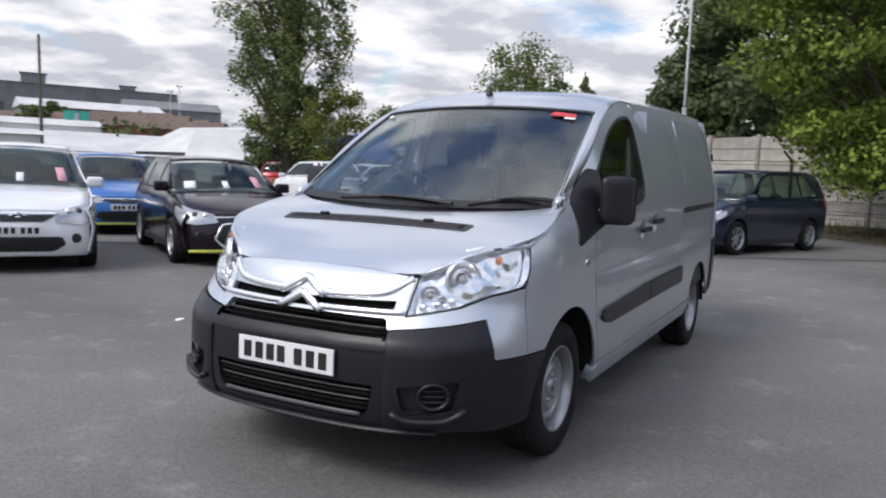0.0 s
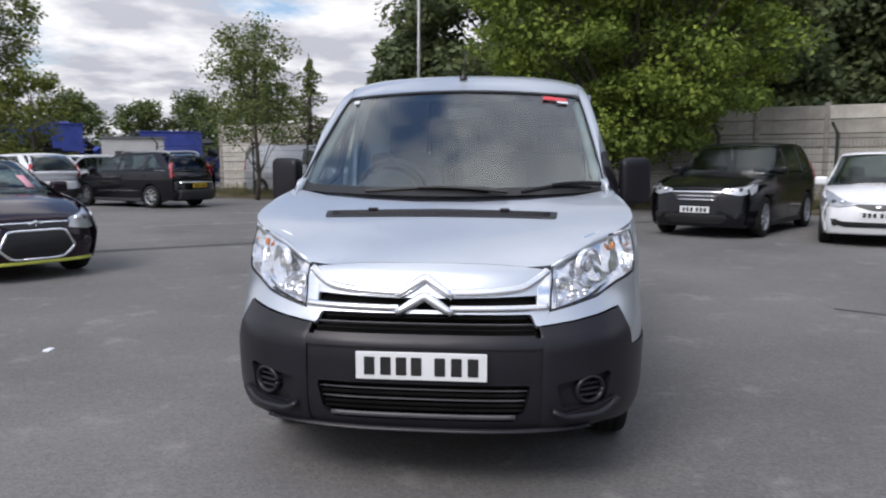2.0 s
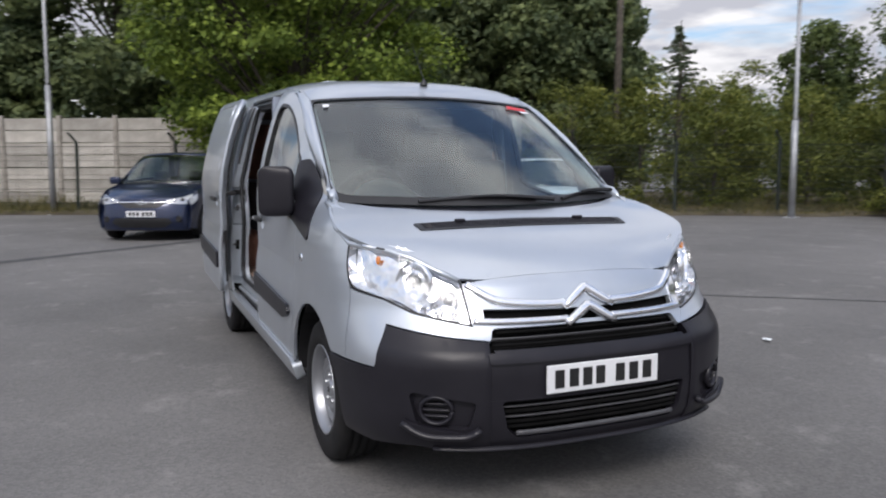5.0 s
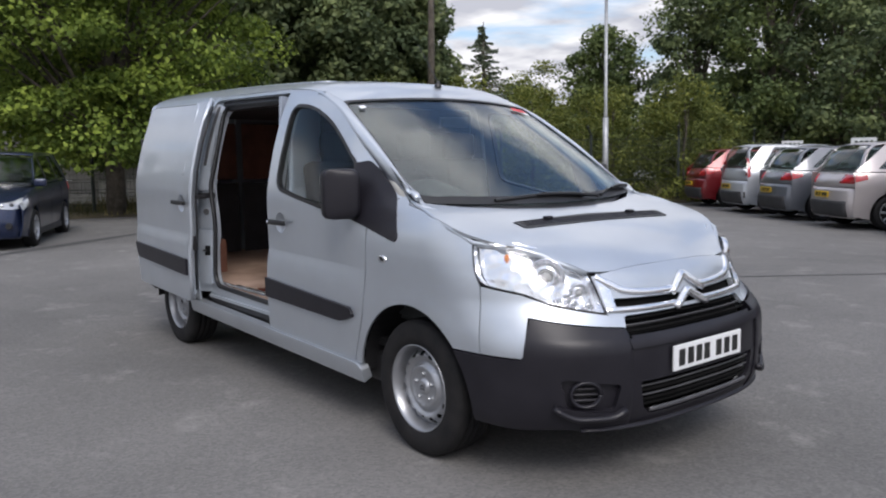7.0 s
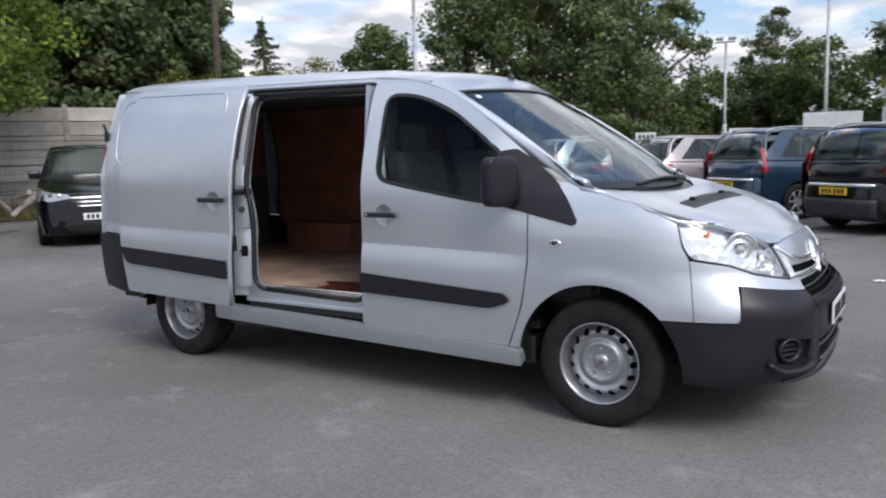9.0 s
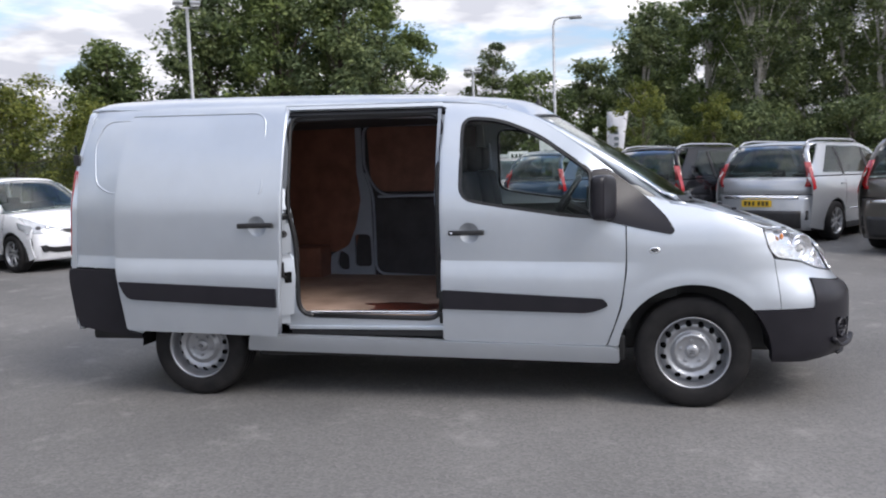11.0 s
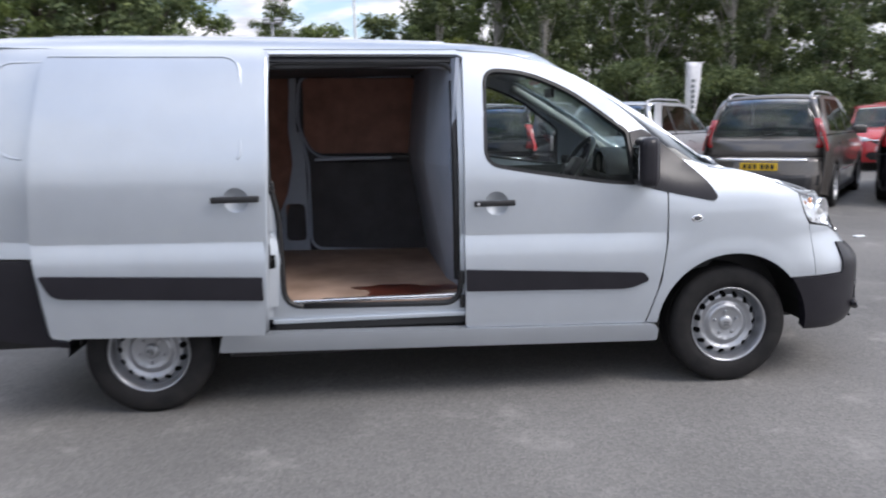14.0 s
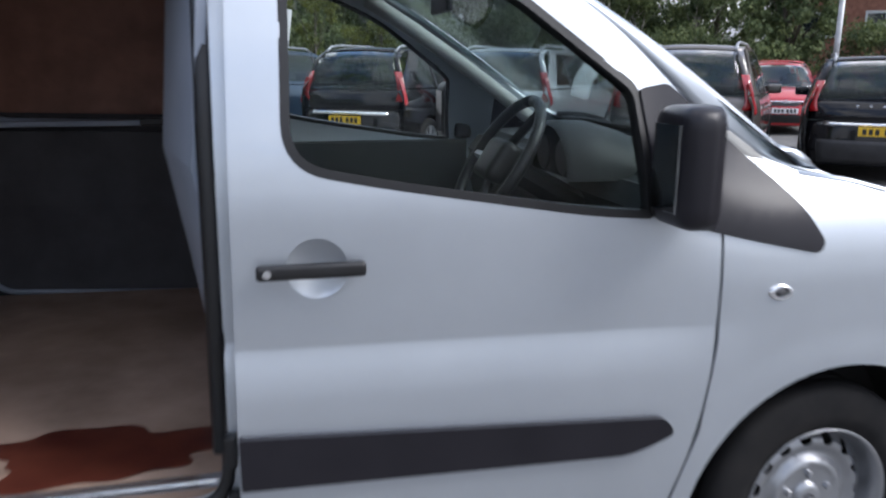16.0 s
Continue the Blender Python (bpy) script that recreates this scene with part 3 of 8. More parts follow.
def build_van():
    van = thing("panel_van", "silver panel van with open side loading door, parked on the asphalt", "van")
    SIL = M_SILVER
    AR, AZ = 0.425, 0.31
    # --- sides ---
    for s in (-1, 1):
        # front door
        outline = fillet([(-1.448, 1.20, 0), (-1.432, 1.797, 0.03), (-1.10, 1.785, 0.12), (-0.86, 1.695, 0.1), (-0.62, 1.54, 0.1), (-0.44, 1.39, 0), (-0.372, 1.32, 0), (-0.372, 0.82, 0.1), (-0.405, 0.60, 0.1), (-0.488, 0.372, 0.02), (-1.462, 0.372, 0.02)], 0.03)
        win = fillet([(-1.345, 1.228, 0.13), (-1.330, 1.728, 0.09), (-1.10, 1.712, 0.12), (-0.87, 1.618, 0.1), (-0.56, 1.395, 0.03), (-0.545, 1.118, 0.02), (-0.7, 1.128, 0.1), (-1.15, 1.192, 0.1)], 0.05, 8)
        door = panel("front_door", on_side(outline, s), wall(), 0.03, SIL, van, [on_side(win, s), on_side(circle(-1.285, 1.030, 0.062, n=28), s)], cell=0.06)
        panel("window_seal", on_side(grow(win, 0.003), s), wall(0.001), 0.03, M_BLACK, door, [on_side(grow(win, -0.016), s)], cell=0.15)
        panel("door_window", on_side(grow(win, -0.010), s), wall(-0.012), 0.004, M_GLASS_SIDE, door, cell=0.15, label="clear side glass")
        rub = fillet([(-1.455, 0.57, 0.005), (-1.455, 0.686, 0.005), (-0.50, 0.652, 0.05), (-0.47, 0.61, 0.03), (-0.58, 0.565, 0.05)], 0.02)
        panel("rubbing_strip", on_side(rub, s), wall(0.018), 0.022, M_PLASTIC, door, cell=0.09, label="charcoal plastic rubbing strip")
        # door handle with its round recess
        panel("handle_recess", on_side(circle(-1.285, 1.030, 0.0625, n=28), s), dished(ux(-1.285, 1.03, s), 1.030, 0.0), 0.003, SIL, door, cell=0.014)
        bm = box_bm(-1.298, s * 0.946, 1.052, 0.215, 0.022, 0.030, 0.009, 3)
        handle = part("door_handle", bm, M_BLACK, door, "black door handle", smooth=True)
        if s < 0:
            part("lock", lathe_bm([(0.0, -0.012), (0.008, -0.012), (0.010, -0.002)], 12, m=Matrix.Translation((-1.385, -0.949, 1.052))), M_CHROME, handle)
        # black quarter triangle in front of the window
        tri = fillet([(-0.535, 1.112, 0), (-0.56, 1.395, 0.01), (-0.475, 1.408, 0.02), (-0.40, 1.358, 0.04), (-0.25, 1.238, 0.08), (-0.145, 1.128, 0.05), (-0.097, 1.045, 0.03), (-0.115, 1.02, 0.02), (-0.30, 1.060, 0.1), (-0.40, 1.085, 0.1)], 0.02)
        panel("quarter_trim", on_side(tri, s), wall(0.007), 0.02, M_PLASTIC, van, cell=0.05, label="black triangular quarter trim")
        # front wing, cut by the wheel arch
        a0 = [(AR * math.cos(radians(a)), AZ + AR * math.sin(radians(a))) for a in range(44, 169, 6)]
        wing = [(-0.365, 0.82), (-0.365, 1.315), (-0.28, 1.27), (-0.12, 1.202), (0.02, 1.180), (0.10, 1.159), (0.25, 1.112), (0.372, 1.056), (0.388, 1.0), (0.405, 0.935), (0.440, 0.868), (0.455, 0.75), (0.472, 0.588), (0.322, 0.588)]
        wing += a0 + [(-0.420, 0.372), (-0.48, 0.372), (-0.398, 0.60)]
        panel("front_wing", on_side(wing, s), wall(), 0.012, SIL, van, cell=0.03)
        p = Vector(wall_at(ux(-0.212, 0.932, s), 0.932))
        rep = None
        for prof, mt in (([(0.017, -0.006), (0.021, -0.007), (0.026, -0.004), (0.028, 0.004)], M_CHROME), ([(0.0, -0.003), (0.010, -0.003), (0.012, 0.0), (0.018, -0.001)], M_TRIM), ([(0.0, -0.010), (0.010, -0.009), (0.019, -0.005)], M_LENS)):
            bm = lathe_bm(prof, 24)
            bmesh.ops.scale(bm, vec=(1.2, -s, 0.72), verts=bm.verts)
            bmesh.ops.translate(bm, vec=p, verts=bm.verts)
            ob = part("side_repeater" if rep is None else ("bulb" if mt is M_TRIM else "lens"), bm, mt, rep or van, "clear oval side repeater" if rep is None else "", smooth=True)
            rep = rep or ob
        # sill
        sill = [(-0.415, 0.265), (-0.415, 0.345), (-0.46, 0.366), (-2.73, 0.366), (-2.76, 0.262)]
        panel("sill", on_side(fillet(sill, 0.02), s), wall(0.016 if s < 0 else 0.008), 0.05, SIL, van, cell=0.08)
        # rear quarter with wheel arch
        arch_r = [(-3.122 + 0.388 * math.cos(radians(a)), 0.255 + 0.388 * math.sin(radians(a))) for a in range(18, 172, 7)]
        front = 0.0 if s > 0 else -0.157
        quarter = [(-2.415 + front, 0.372), (-2.40 + front, 1.20), (-2.385 + front, 1.825), (-3.855, 1.825), (-3.895, 1.765), (-3.96, 1.53), (-4.015, 1.22), (-4.05, 0.785), (-3.645, 0.782), (-3.60, 0.36), (-3.52, 0.34)] + arch_r[::-1] + [(-2.74, 0.372)]
        q = panel("rear_quarter", on_side(quarter, s), wall(), 0.012, SIL, van, cell=0.09)
        bump = [(-3.645, 0.775), (-4.052, 0.775), (-4.06, 0.70), (-4.02, 0.38), (-3.50, 0.315), (-3.51, 0.348), (-3.60, 0.368)]
        panel("rear_bumper", on_side(fillet(bump, 0.025), s), wall(0.014), 0.04, M_PLASTIC, van, cell=0.09, label="charcoal plastic rear bumper corner")
        lampr = fillet([(-3.952, 1.43), (-3.982, 1.43), (-4.046, 0.86), (-4.008, 0.84)], 0.012)
        panel("rear_light", on_side(lampr, s), wall(0.004), 0.03, M_RED, van, cell=0.1, label="tall red rear light")
        part("rear_hinge", box_bm(-3.965, s * 0.815, 1.50 + rake(-3.9), 0.045, 0.03, 0.07, 0.006), M_BLACK, van)
        emb = fillet([(-2.52, 1.28), (-2.52, 1.765), (-3.76, 1.755), (-3.83, 1.60), (-3.80, 1.34), (-3.70, 1.28)], 0.09, 8)
        ribbon("panel_crease", on_side(emb[10:] if s < 0 else emb, s), wall(0.0), 0.012, 0.004, SIL, q)
        # cant rail above the doors
        rail = [(-1.06, 1.79), (-1.20, 1.812), (-1.45, 1.826), (-2.39, 1.826), (-3.85, 1.826), (-3.85, 1.775), (-2.39, 1.775), (-1.2, 1.765)]
        if s < 0:
            rail = rail[:6] + [(-2.56, 1.775), (-2.50, 1.800), (-1.46, 1.800), (-1.40, 1.772), (-1.2, 1.765)]
        panel("cant_rail", on_side(rail, s), wall(-0.006), 0.02, SIL, van, cell=0.09)
        # sliding door: shut on the left, slid back on the right
        if s > 0:
            slide = fillet([(-1.454, 0.372), (-1.452, 1.20, 0), (-1.438, 1.812), (-2.38, 1.812), (-2.395, 1.2, 0), (-2.41, 0.372)], 0.02)
            sl = panel("sliding_door", on_side(slide, s), wall(), 0.03, SIL, van, [on_side(circle(-1.585, 1.055, 0.062, n=28), s)], cell=0.09)
            cx, o, r0 = -1.585, 0.0, -1.47
            panel("door_rail", on_side(fillet([(-2.45, 1.075), (-2.45, 1.118), (-3.78, 1.118), (-3.78, 1.075)], 0.015), s), wall(0.004), 0.02, M_BLACK, q, cell=0.1)
            rb = fillet([(r0, 0.57), (r0, 0.686), (-3.0 + 0.6, 0.69), (-2.405, 0.57)], 0.01)
        else:
            slide = fillet([(-2.495, 0.384), (-2.465, 0.9, 0), (-2.445, 1.30, 0), (-2.432, 1.818), (-3.50, 1.818), (-3.565, 1.35, 0.1), (-3.61, 0.85, 0.1), (-3.545, 0.392)], 0.025)
            sl = panel("sliding_door", on_side(slide, s), wall(0.10), 0.035, SIL, van, [on_side(circle(-2.60, 1.075, 0.062, n=28), s)], cell=0.06, label="silver sliding door, slid open")
            cx, o, r0 = -2.60, 0.10, -2.492
            emb2 = fillet([(-3.49, 1.778), (-2.555, 1.778, 0.1), (-2.565, 1.28, 0.1), (-2.63, 1.255, 0)], 0.02, 8)
            ribbon("panel_crease", on_side(emb2[2:-3], s), wall(0.10), 0.012, 0.004, SIL, sl)
            rb = fillet([(r0, 0.57, 0.005), (r0, 0.688, 0.005), (-3.575, 0.715, 0.02), (-3.52, 0.60, 0.06)], 0.02)
        panel("rubbing_strip", on_side(rb, s), wall(o + 0.018), 0.022, M_PLASTIC, sl, cell=0.1, label="charcoal plastic rubbing strip")
        panel("handle_recess", on_side(circle(cx, 1.075 - 0.02 * (s > 0), 0.0625, n=28), s), dished(ux(cx, 1.07, s), 1.075 - 0.02 * (s > 0), o), 0.003, SIL, sl, cell=0.014)
        part("door_handle", box_bm(cx, s * (0.946 + o), 1.08 + rake(cx) - 0.012 * (s > 0), 0.235, 0.022, 0.032, 0.009, 3), M_BLACK, sl, "black door handle", smooth=True)
    # --- nose ---
    N = lambda y, z: (uy(y, z), z)
    sd = lambda x, z, s: (ux(x, z, s), z)
    half_top = [N(0.0, 0.738), N(0.40, 0.738), N(0.43, 0.725), N(0.475, 0.698), N(0.60, 0.712), N(0.70, 0.728), N(0.785, 0.748)]
    right = [sd(0.665, 0.60, 1), sd(0.655, 0.582, 1), sd(0.48, 0.582, 1), sd(0.33, 0.582, 1)]
    a = [sd(AR * math.cos(radians(k)), AZ + AR * math.sin(radians(k)), 1) for k in (36, 27, 18, 9, 0)]
    low = [sd(0.424, 0.285, 1), sd(0.60, 0.275, 1), N(0.72, 0.292), N(0.55, 0.275), N(0.30, 0.268)]
    half = half_top + right + a + low
    low_gr = fillet([N(-0.43, 0.476), N(-0.405, 0.36), N(-0.36, 0.325), N(0.36, 0.325), N(0.405, 0.36), N(0.43, 0.476)], 0.02)
    fogs = [fillet([(sg * (uy(0.665, 0.445) + a), z) for a, z in ((-0.155, 0.478), (0.085, 0.512), (0.105, 0.50), (0.075, 0.385), (-0.125, 0.372))], 0.02) for sg in (-1, 1)]
    oval = lambda u0: [(u0 + 0.062 * math.cos(radians(k)), 0.445 + 0.05 * math.sin(radians(k))) for k in range(0, 360, 20)]
    bumper = new("front_bumper")
    bumper.parent = van
    bumper["label"] = "charcoal plastic front bumper with grilles"
    for sg in (-1, 1):
        cor = [(u, z) for u, z in half if u > uy(0.46, 0.5)]
        cor = [N(0.458, 0.702)] + cor + [N(0.458, 0.268)]
        cor = [(sg * u, z) for u, z in cor]
        corner = panel("bumper_corner", cor, swell(uy(0.458, 0.5), 0.010), 0.05, M_PLASTIC, bumper, [fogs[(sg + 1) // 2]], cell=0.035)
        uc = sg * uy(0.665, 0.445)
        ring = [(uc + 0.068 * math.cos(radians(k)), 0.445 + 0.055 * math.sin(radians(k))) for k in range(0, 360, 15)]
        panel("fog_recess", grow(fogs[(sg + 1) // 2], 0.01), lambda u, z: wall_at(u, z, -0.004 - 0.012 * smooth01((abs(u - uc) + 0.1) / 0.2)), 0.006, M_PLASTIC, corner, [oval(uc)], cell=0.04)
        panel("fog_lamp_blank", ring, wall(-0.020), 0.006, M_BLACK, corner, cell=0.05)
        for dz in (-0.024, 0.0, 0.024):
            ribbon("vent_slat", [(uc - 0.058 + 0.116 * k / 8, 0.445 + dz) for k in range(9)], wall(-0.008), 0.012, 0.010, M_PLASTIC, corner)
        ribbon("vent_ring", [(uc + 0.062 * math.cos(radians(k)), 0.445 + 0.052 * math.sin(radians(k))) for k in range(0, 361, 12)], wall(0.0), 0.018, 0.014, M_PLASTIC, corner)
        scoop = fillet([(uc + sg * 0.12, 0.40), (uc + sg * 0.05, 0.352), (uc - sg * 0.15, 0.352), (uc - sg * 0.02, 0.372)], 0.01)
        panel("scoop", scoop, wall(0.026), 0.012, M_PLASTIC, corner, cell=0.05)
        ribbon("bumper_lip", [(uc + sg * (-0.17 + 0.30 * k / 12), 0.345 + 0.05 * max(0.0, (k - 7) / 5) ** 2 + 0.03 * max(0.0, (3 - k) / 3) ** 2) for k in range(13)], wall(0.020), 0.026, 0.022, M_PLASTIC, corner)
    bar = fillet([N(-0.475, 0.662), N(-0.475, 0.622), N(0.475, 0.622), N(0.475, 0.662)], 0.004)
    panel("bumper_bar", bar, wall(0.012), 0.04, M_PLASTIC, bumper, cell=0.05)
    field = [N(-0.475, 0.625), N(-0.475, 0.475), N(0.475, 0.475), N(0.475, 0.625)]
    panel("plate_field", field, wall(0.0), 0.03, M_PLASTIC, bumper, cell=0.06)
    surround = [N(-0.448, 0.668), N(-0.448, 0.655), N(0.448, 0.655), N(0.448, 0.668)]
    panel("upper_grille_frame", surround, wall(-0.006), 0.03, M_PLASTIC, bumper, cell=0.06)
    lowf = [N(-0.475, 0.48), N(-0.475, 0.268), N(0.0, 0.264), N(0.475, 0.268), N(0.475, 0.48)]
    panel("lower_grille_frame", lowf, wall(0.002), 0.03, M_PLASTIC, bumper, [low_gr], cell=0.06)
    panel("grille_back", [N(-0.46, 0.30), N(0.46, 0.30), N(0.46, 0.737), N(-0.46, 0.737)], wall(-0.06), 0.01, M_DEEP, van, cell=0.1)
    for z, y, mt in ((0.722, 0.415, M_DEEP), (0.700, 0.445, M_TRIM), (0.680, 0.445, M_DEEP)):
        ribbon("grille_slat", [N(-y + 2 * y * k / 24, z) for k in range(25)], wall(-0.022), 0.008 if mt is M_TRIM else 0.012, 0.008, mt, bumper)
    for z, y, mt in ((0.474, 0.425, M_DEEP), (0.450, 0.42, M_TRIM), (0.430, 0.415, M_DEEP), (0.410, 0.41, M_TRIM), (0.388, 0.405, M_DEEP), (0.368, 0.40, M_DEEP)):
        ribbon("grille_slat", [N(-y + 2 * y * k / 24, z) for k in range(25)], wall(-0.020), 0.006 if mt is M_TRIM else 0.014, 0.009, mt, bumper)
    ribbon("lower_trim", [N(-0.37 + 0.74 * k / 24, 0.345) for k in range(25)], wall(0.002), 0.020, 0.008, M_TRIM, bumper)
    ribbon("bumper_lip", [N(-0.66 + 1.32 * k / 40, 0.282 + 0.02 * abs(-0.66 + 1.32 * k / 40) ** 2) for k in range(41)], wall(0.014), 0.012, 0.014, M_PLASTIC, bumper)
    # silver corner pieces below the headlights
    for s in (-1, 1):
        hl_low = [(0.444, 0.868), (0.50, 0.858)]
        low_y = [(0.785, 0.838), (0.70, 0.792), (0.60, 0.768), (0.50, 0.748)]
        pts = [sd(x, z, s) for x, z in hl_low] + [(s * uy(y, z), z) for y, z in low_y]
        pts += [(s * uy(0.472, 0.70), 0.702), (s * uy(0.60, 0.715), 0.716), (s * uy(0.70, 0.731), 0.732), (s * uy(0.79, 0.752), 0.752), sd(0.667, 0.60, s), sd(0.658, 0.588, s), sd(0.476, 0.588, s), sd(0.459, 0.75, s)]
        panel("bumper_cap", pts, wall(), 0.012, SIL, van, cell=0.05)
        # headlight: bowl, reflectors, lens
        hl = [sd(0.376, 1.054, s), sd(0.392, 1.0, s), sd(0.409, 0.935, s), sd(0.446, 0.876, s), sd(0.52, 0.862, s)] + [(s * uy(y, z), z) for y, z in ((0.782, 0.844), (0.70, 0.798), (0.60, 0.774), (0.505, 0.754), (0.507, 0.83), (0.509, 0.921), (0.58, 0.958), (0.66, 1.003), (0.735, 1.031))]
        hl = fillet([(*p, r) for p, r in zip(hl, (0.03, 0.02, 0.03, 0.05, 0.03, 0.04, 0.04, 0.04, 0.01, 0.01, 0.01, 0.04, 0.04, 0.04))], 0.02, 3)
        lamp = panel("headlight", grow(hl, 0.008), wall(-0.052), 0.01, M_REFLECT, van, cell=0.05, label="clear headlight with chrome reflectors")
        panel("lens", hl, wall(-0.001), 0.004, M_LENS, lamp, cell=0.05)
        panel("lamp_surround", grow(hl, 0.003), wall(-0.002), 0.055, M_REFLECT, lamp, [grow(hl, -0.003)], cell=0.1)
        panel("lamp_edge", grow(hl, 0.003), wall(0.0015), 0.008, M_BLACK, lamp, [grow(hl, -0.004)], cell=0.2)
        for (y, z, r) in ((0.695, 0.905, 0.084), (0.575, 0.835, 0.046), (0.625, 0.815, 0.024)):
            u = s * uy(y, z)
            c, o = Vector(wall_at(u, z, -0.052)), Vector(wall_at(u, z, -0.01))
            bm = lathe_bm([(0.0, 0.0), (r * 0.3, -0.002), (r * 0.42, -0.014), (r * 0.5, -0.014), (r * 0.55, 0.0), (r * 0.8, -0.012), (r * 0.92, -0.026), (r * 0.96, -0.026), (r * 0.97, 0.0)], 24)
            bmesh.ops.transform(bm, matrix=Matrix.Translation(c) @ Vector((0, -1, 0)).rotation_difference(o - c).to_matrix().to_4x4(), verts=bm.verts)
            part("reflector_bowl", bm, M_CHROME, lamp, smooth=True)
            part("bulb", lathe_bm([(0.0, -0.024), (r * 0.2, -0.020), (r * 0.26, -0.008)], 14, m=Matrix.Translation(c) @ Vector((0, -1, 0)).rotation_difference(o - c).to_matrix().to_4x4()), M_CREAM, lamp, smooth=True)
        for k in range(3):
            u = s * uy(0.56 + 0.055 * k, 0.785 + 0.012 * k)
            c = Vector(wall_at(u, 0.785 + 0.012 * k, -0.03))
            part("reflector_bead", box_bm(c.x, c.y, c.z, 0.02, 0.03, 0.03, 0.008), M_REFLECT, lamp, smooth=True)
        c = Vector(wall_at(s * uy(0.805, 0.985), 0.985, -0.034))
        bm = bmesh.new()
        bmesh.ops.create_uvsphere(bm, u_segments=14, v_segments=10, radius=0.014)
        bmesh.ops.scale(bm, vec=(0.8, 0.8, 1.3), verts=bm.verts)
        bmesh.ops.translate(bm, vec=c, verts=bm.verts)
        part("indicator_bulb", bm, M_AMBER, lamp, "amber indicator bulb", smooth=True)
    # grille panel with slot, chrome bars and the double chevron as plain shapes
    top = [N(-0.505 + 1.01 * k / 16, 0.933 - 0.028 * (abs(k - 8) / 8) ** 3) for k in range(17)]
    slot = fillet([N(-0.45, 0.812), N(-0.45, 0.770), N(-0.12, 0.756), N(0.12, 0.756), N(0.45, 0.770), N(0.45, 0.812), N(0.12, 0.802), N(-0.12, 0.802)], 0.008)
    fascia = panel("grille_panel", fillet([N(-0.474, 0.703), (*N(-0.447, 0.698), 0.012), (*N(-0.430, 0.742), 0.04), (*N(0.430, 0.742), 0.04), (*N(0.447, 0.698), 0.012), N(0.474, 0.703), (*N(0.499, 0.75), 0.0)], 0.0) + top[::-1] + [N(-0.499, 0.75)], wall(), 0.02, SIL, van, [slot], cell=0.022)
    panel("grille_slot", [N(-0.47, 0.75), N(0.47, 0.75), N(0.47, 0.83), N(-0.47, 0.83)], wall(-0.035), 0.01, M_DEEP, fascia, cell=0.08)
    upper = curve_table([(-0.492, 0.905), (-0.44, 0.868), (-0.38, 0.840), (-0.25, 0.826), (-0.13, 0.822), (-0.105, 0.828)], 5)
    lower = curve_table([(-0.495, 0.768), (-0.40, 0.765), (-0.25, 0.763), (-0.13, 0.762), (-0.105, 0.764)], 4)
    for sg in (-1, 1):
        ribbon("chrome_bar", [N(-sg * y, z) for y, z in (upper if sg > 0 else upper)], wall(0.002), 0.033, 0.011, M_CHROME, fascia, "chrome grille bar")
        ribbon("chrome_bar", [N(-sg * y, z) for y, z in lower], wall(0.002), 0.028, 0.012, M_CHROME, fascia, "chrome grille bar")
    for sg in (-1, 1):
        panel("chrome_bar", fillet([N(sg * 0.452, 0.757), N(sg * 0.496, 0.757), N(sg * 0.497, 0.905), N(sg * 0.452, 0.845)], 0.006), wall(0.006), 0.01, M_CHROME, fascia, cell=0.04, label="chrome grille end")
    for z0, sl in ((0.882, 0.66), (0.812, 0.60)):
        ribbon("chevron", [N(y, z0 - sl * abs(y)) for y in (-0.115, -0.09, -0.06, -0.03, -0.008, 0.008, 0.03, 0.06, 0.09, 0.115)], wall(0.009), (lambda t: 0.040 - 0.012 * abs(2 * t - 1) ** 3), 0.016, M_CHROME, fascia, "plain chrome chevron shape")
    # bonnet
    edge = [(x, y) for x, y in EDGE_Y[::-2]] + [(-0.06, 0.76), (0.04, 0.62), (0.12, 0.40), (0.165, 0.15)]
    front = [(0.766 - 0.14 * y * y, y) for y in (-0.4, -0.3, -0.2, -0.1, 0.0, 0.1, 0.2, 0.3, 0.4)]
    bon = panel("bonnet", grow(front + edge + [(x, -y) for x, y in edge[::-1]], 0.006), bonnet_at, 0.012, SIL, van, cell=0.06)
    for s in (-1, 1):
        part("wing_flange", tube_bm([Vector((x, s * y, z - 0.012)) for x, y, z in BONNET_EDGE], 0.012, n=8), SIL, van, smooth=True)
    up = lambda d: (lambda x, y: (bonnet_at(x, y)[0], y, bonnet_at(x, y)[2] + d))
    vent = fillet([(0.296, -0.545), (0.376, -0.535), (0.368, 0.0, 0), (0.376, 0.535), (0.296, 0.545), (0.272, 0.0, 0)], 0.014)
    panel("bonnet_vent", vent, up(0.004), 0.008, M_BLACK, bon, cell=0.08, label="black slotted bonnet vent")
    for k in range(4):
        ribbon("vent_slat", [(0.303 + 0.016 * k - 0.00 * y, y) for y in [-0.51 + 1.02 * j / 20 for j in range(21)]], up(0.004), 0.006, 0.003, M_PLASTIC, bon)
    for y in (-0.32, 0.30):
        part("washer_jet", box_bm(0.305, y, bonnet_at(0.305, y)[2] + 0.012, 0.03, 0.045, 0.016, 0.006), M_PLASTIC, bon)
    # scuttle, windscreen, pillars, roof
    cow = [(0.18 - 0.5 * y * y + 0.0, y) for y in (-0.8, -0.6, -0.4, -0.2, 0, 0.2, 0.4, 0.6, 0.8)]
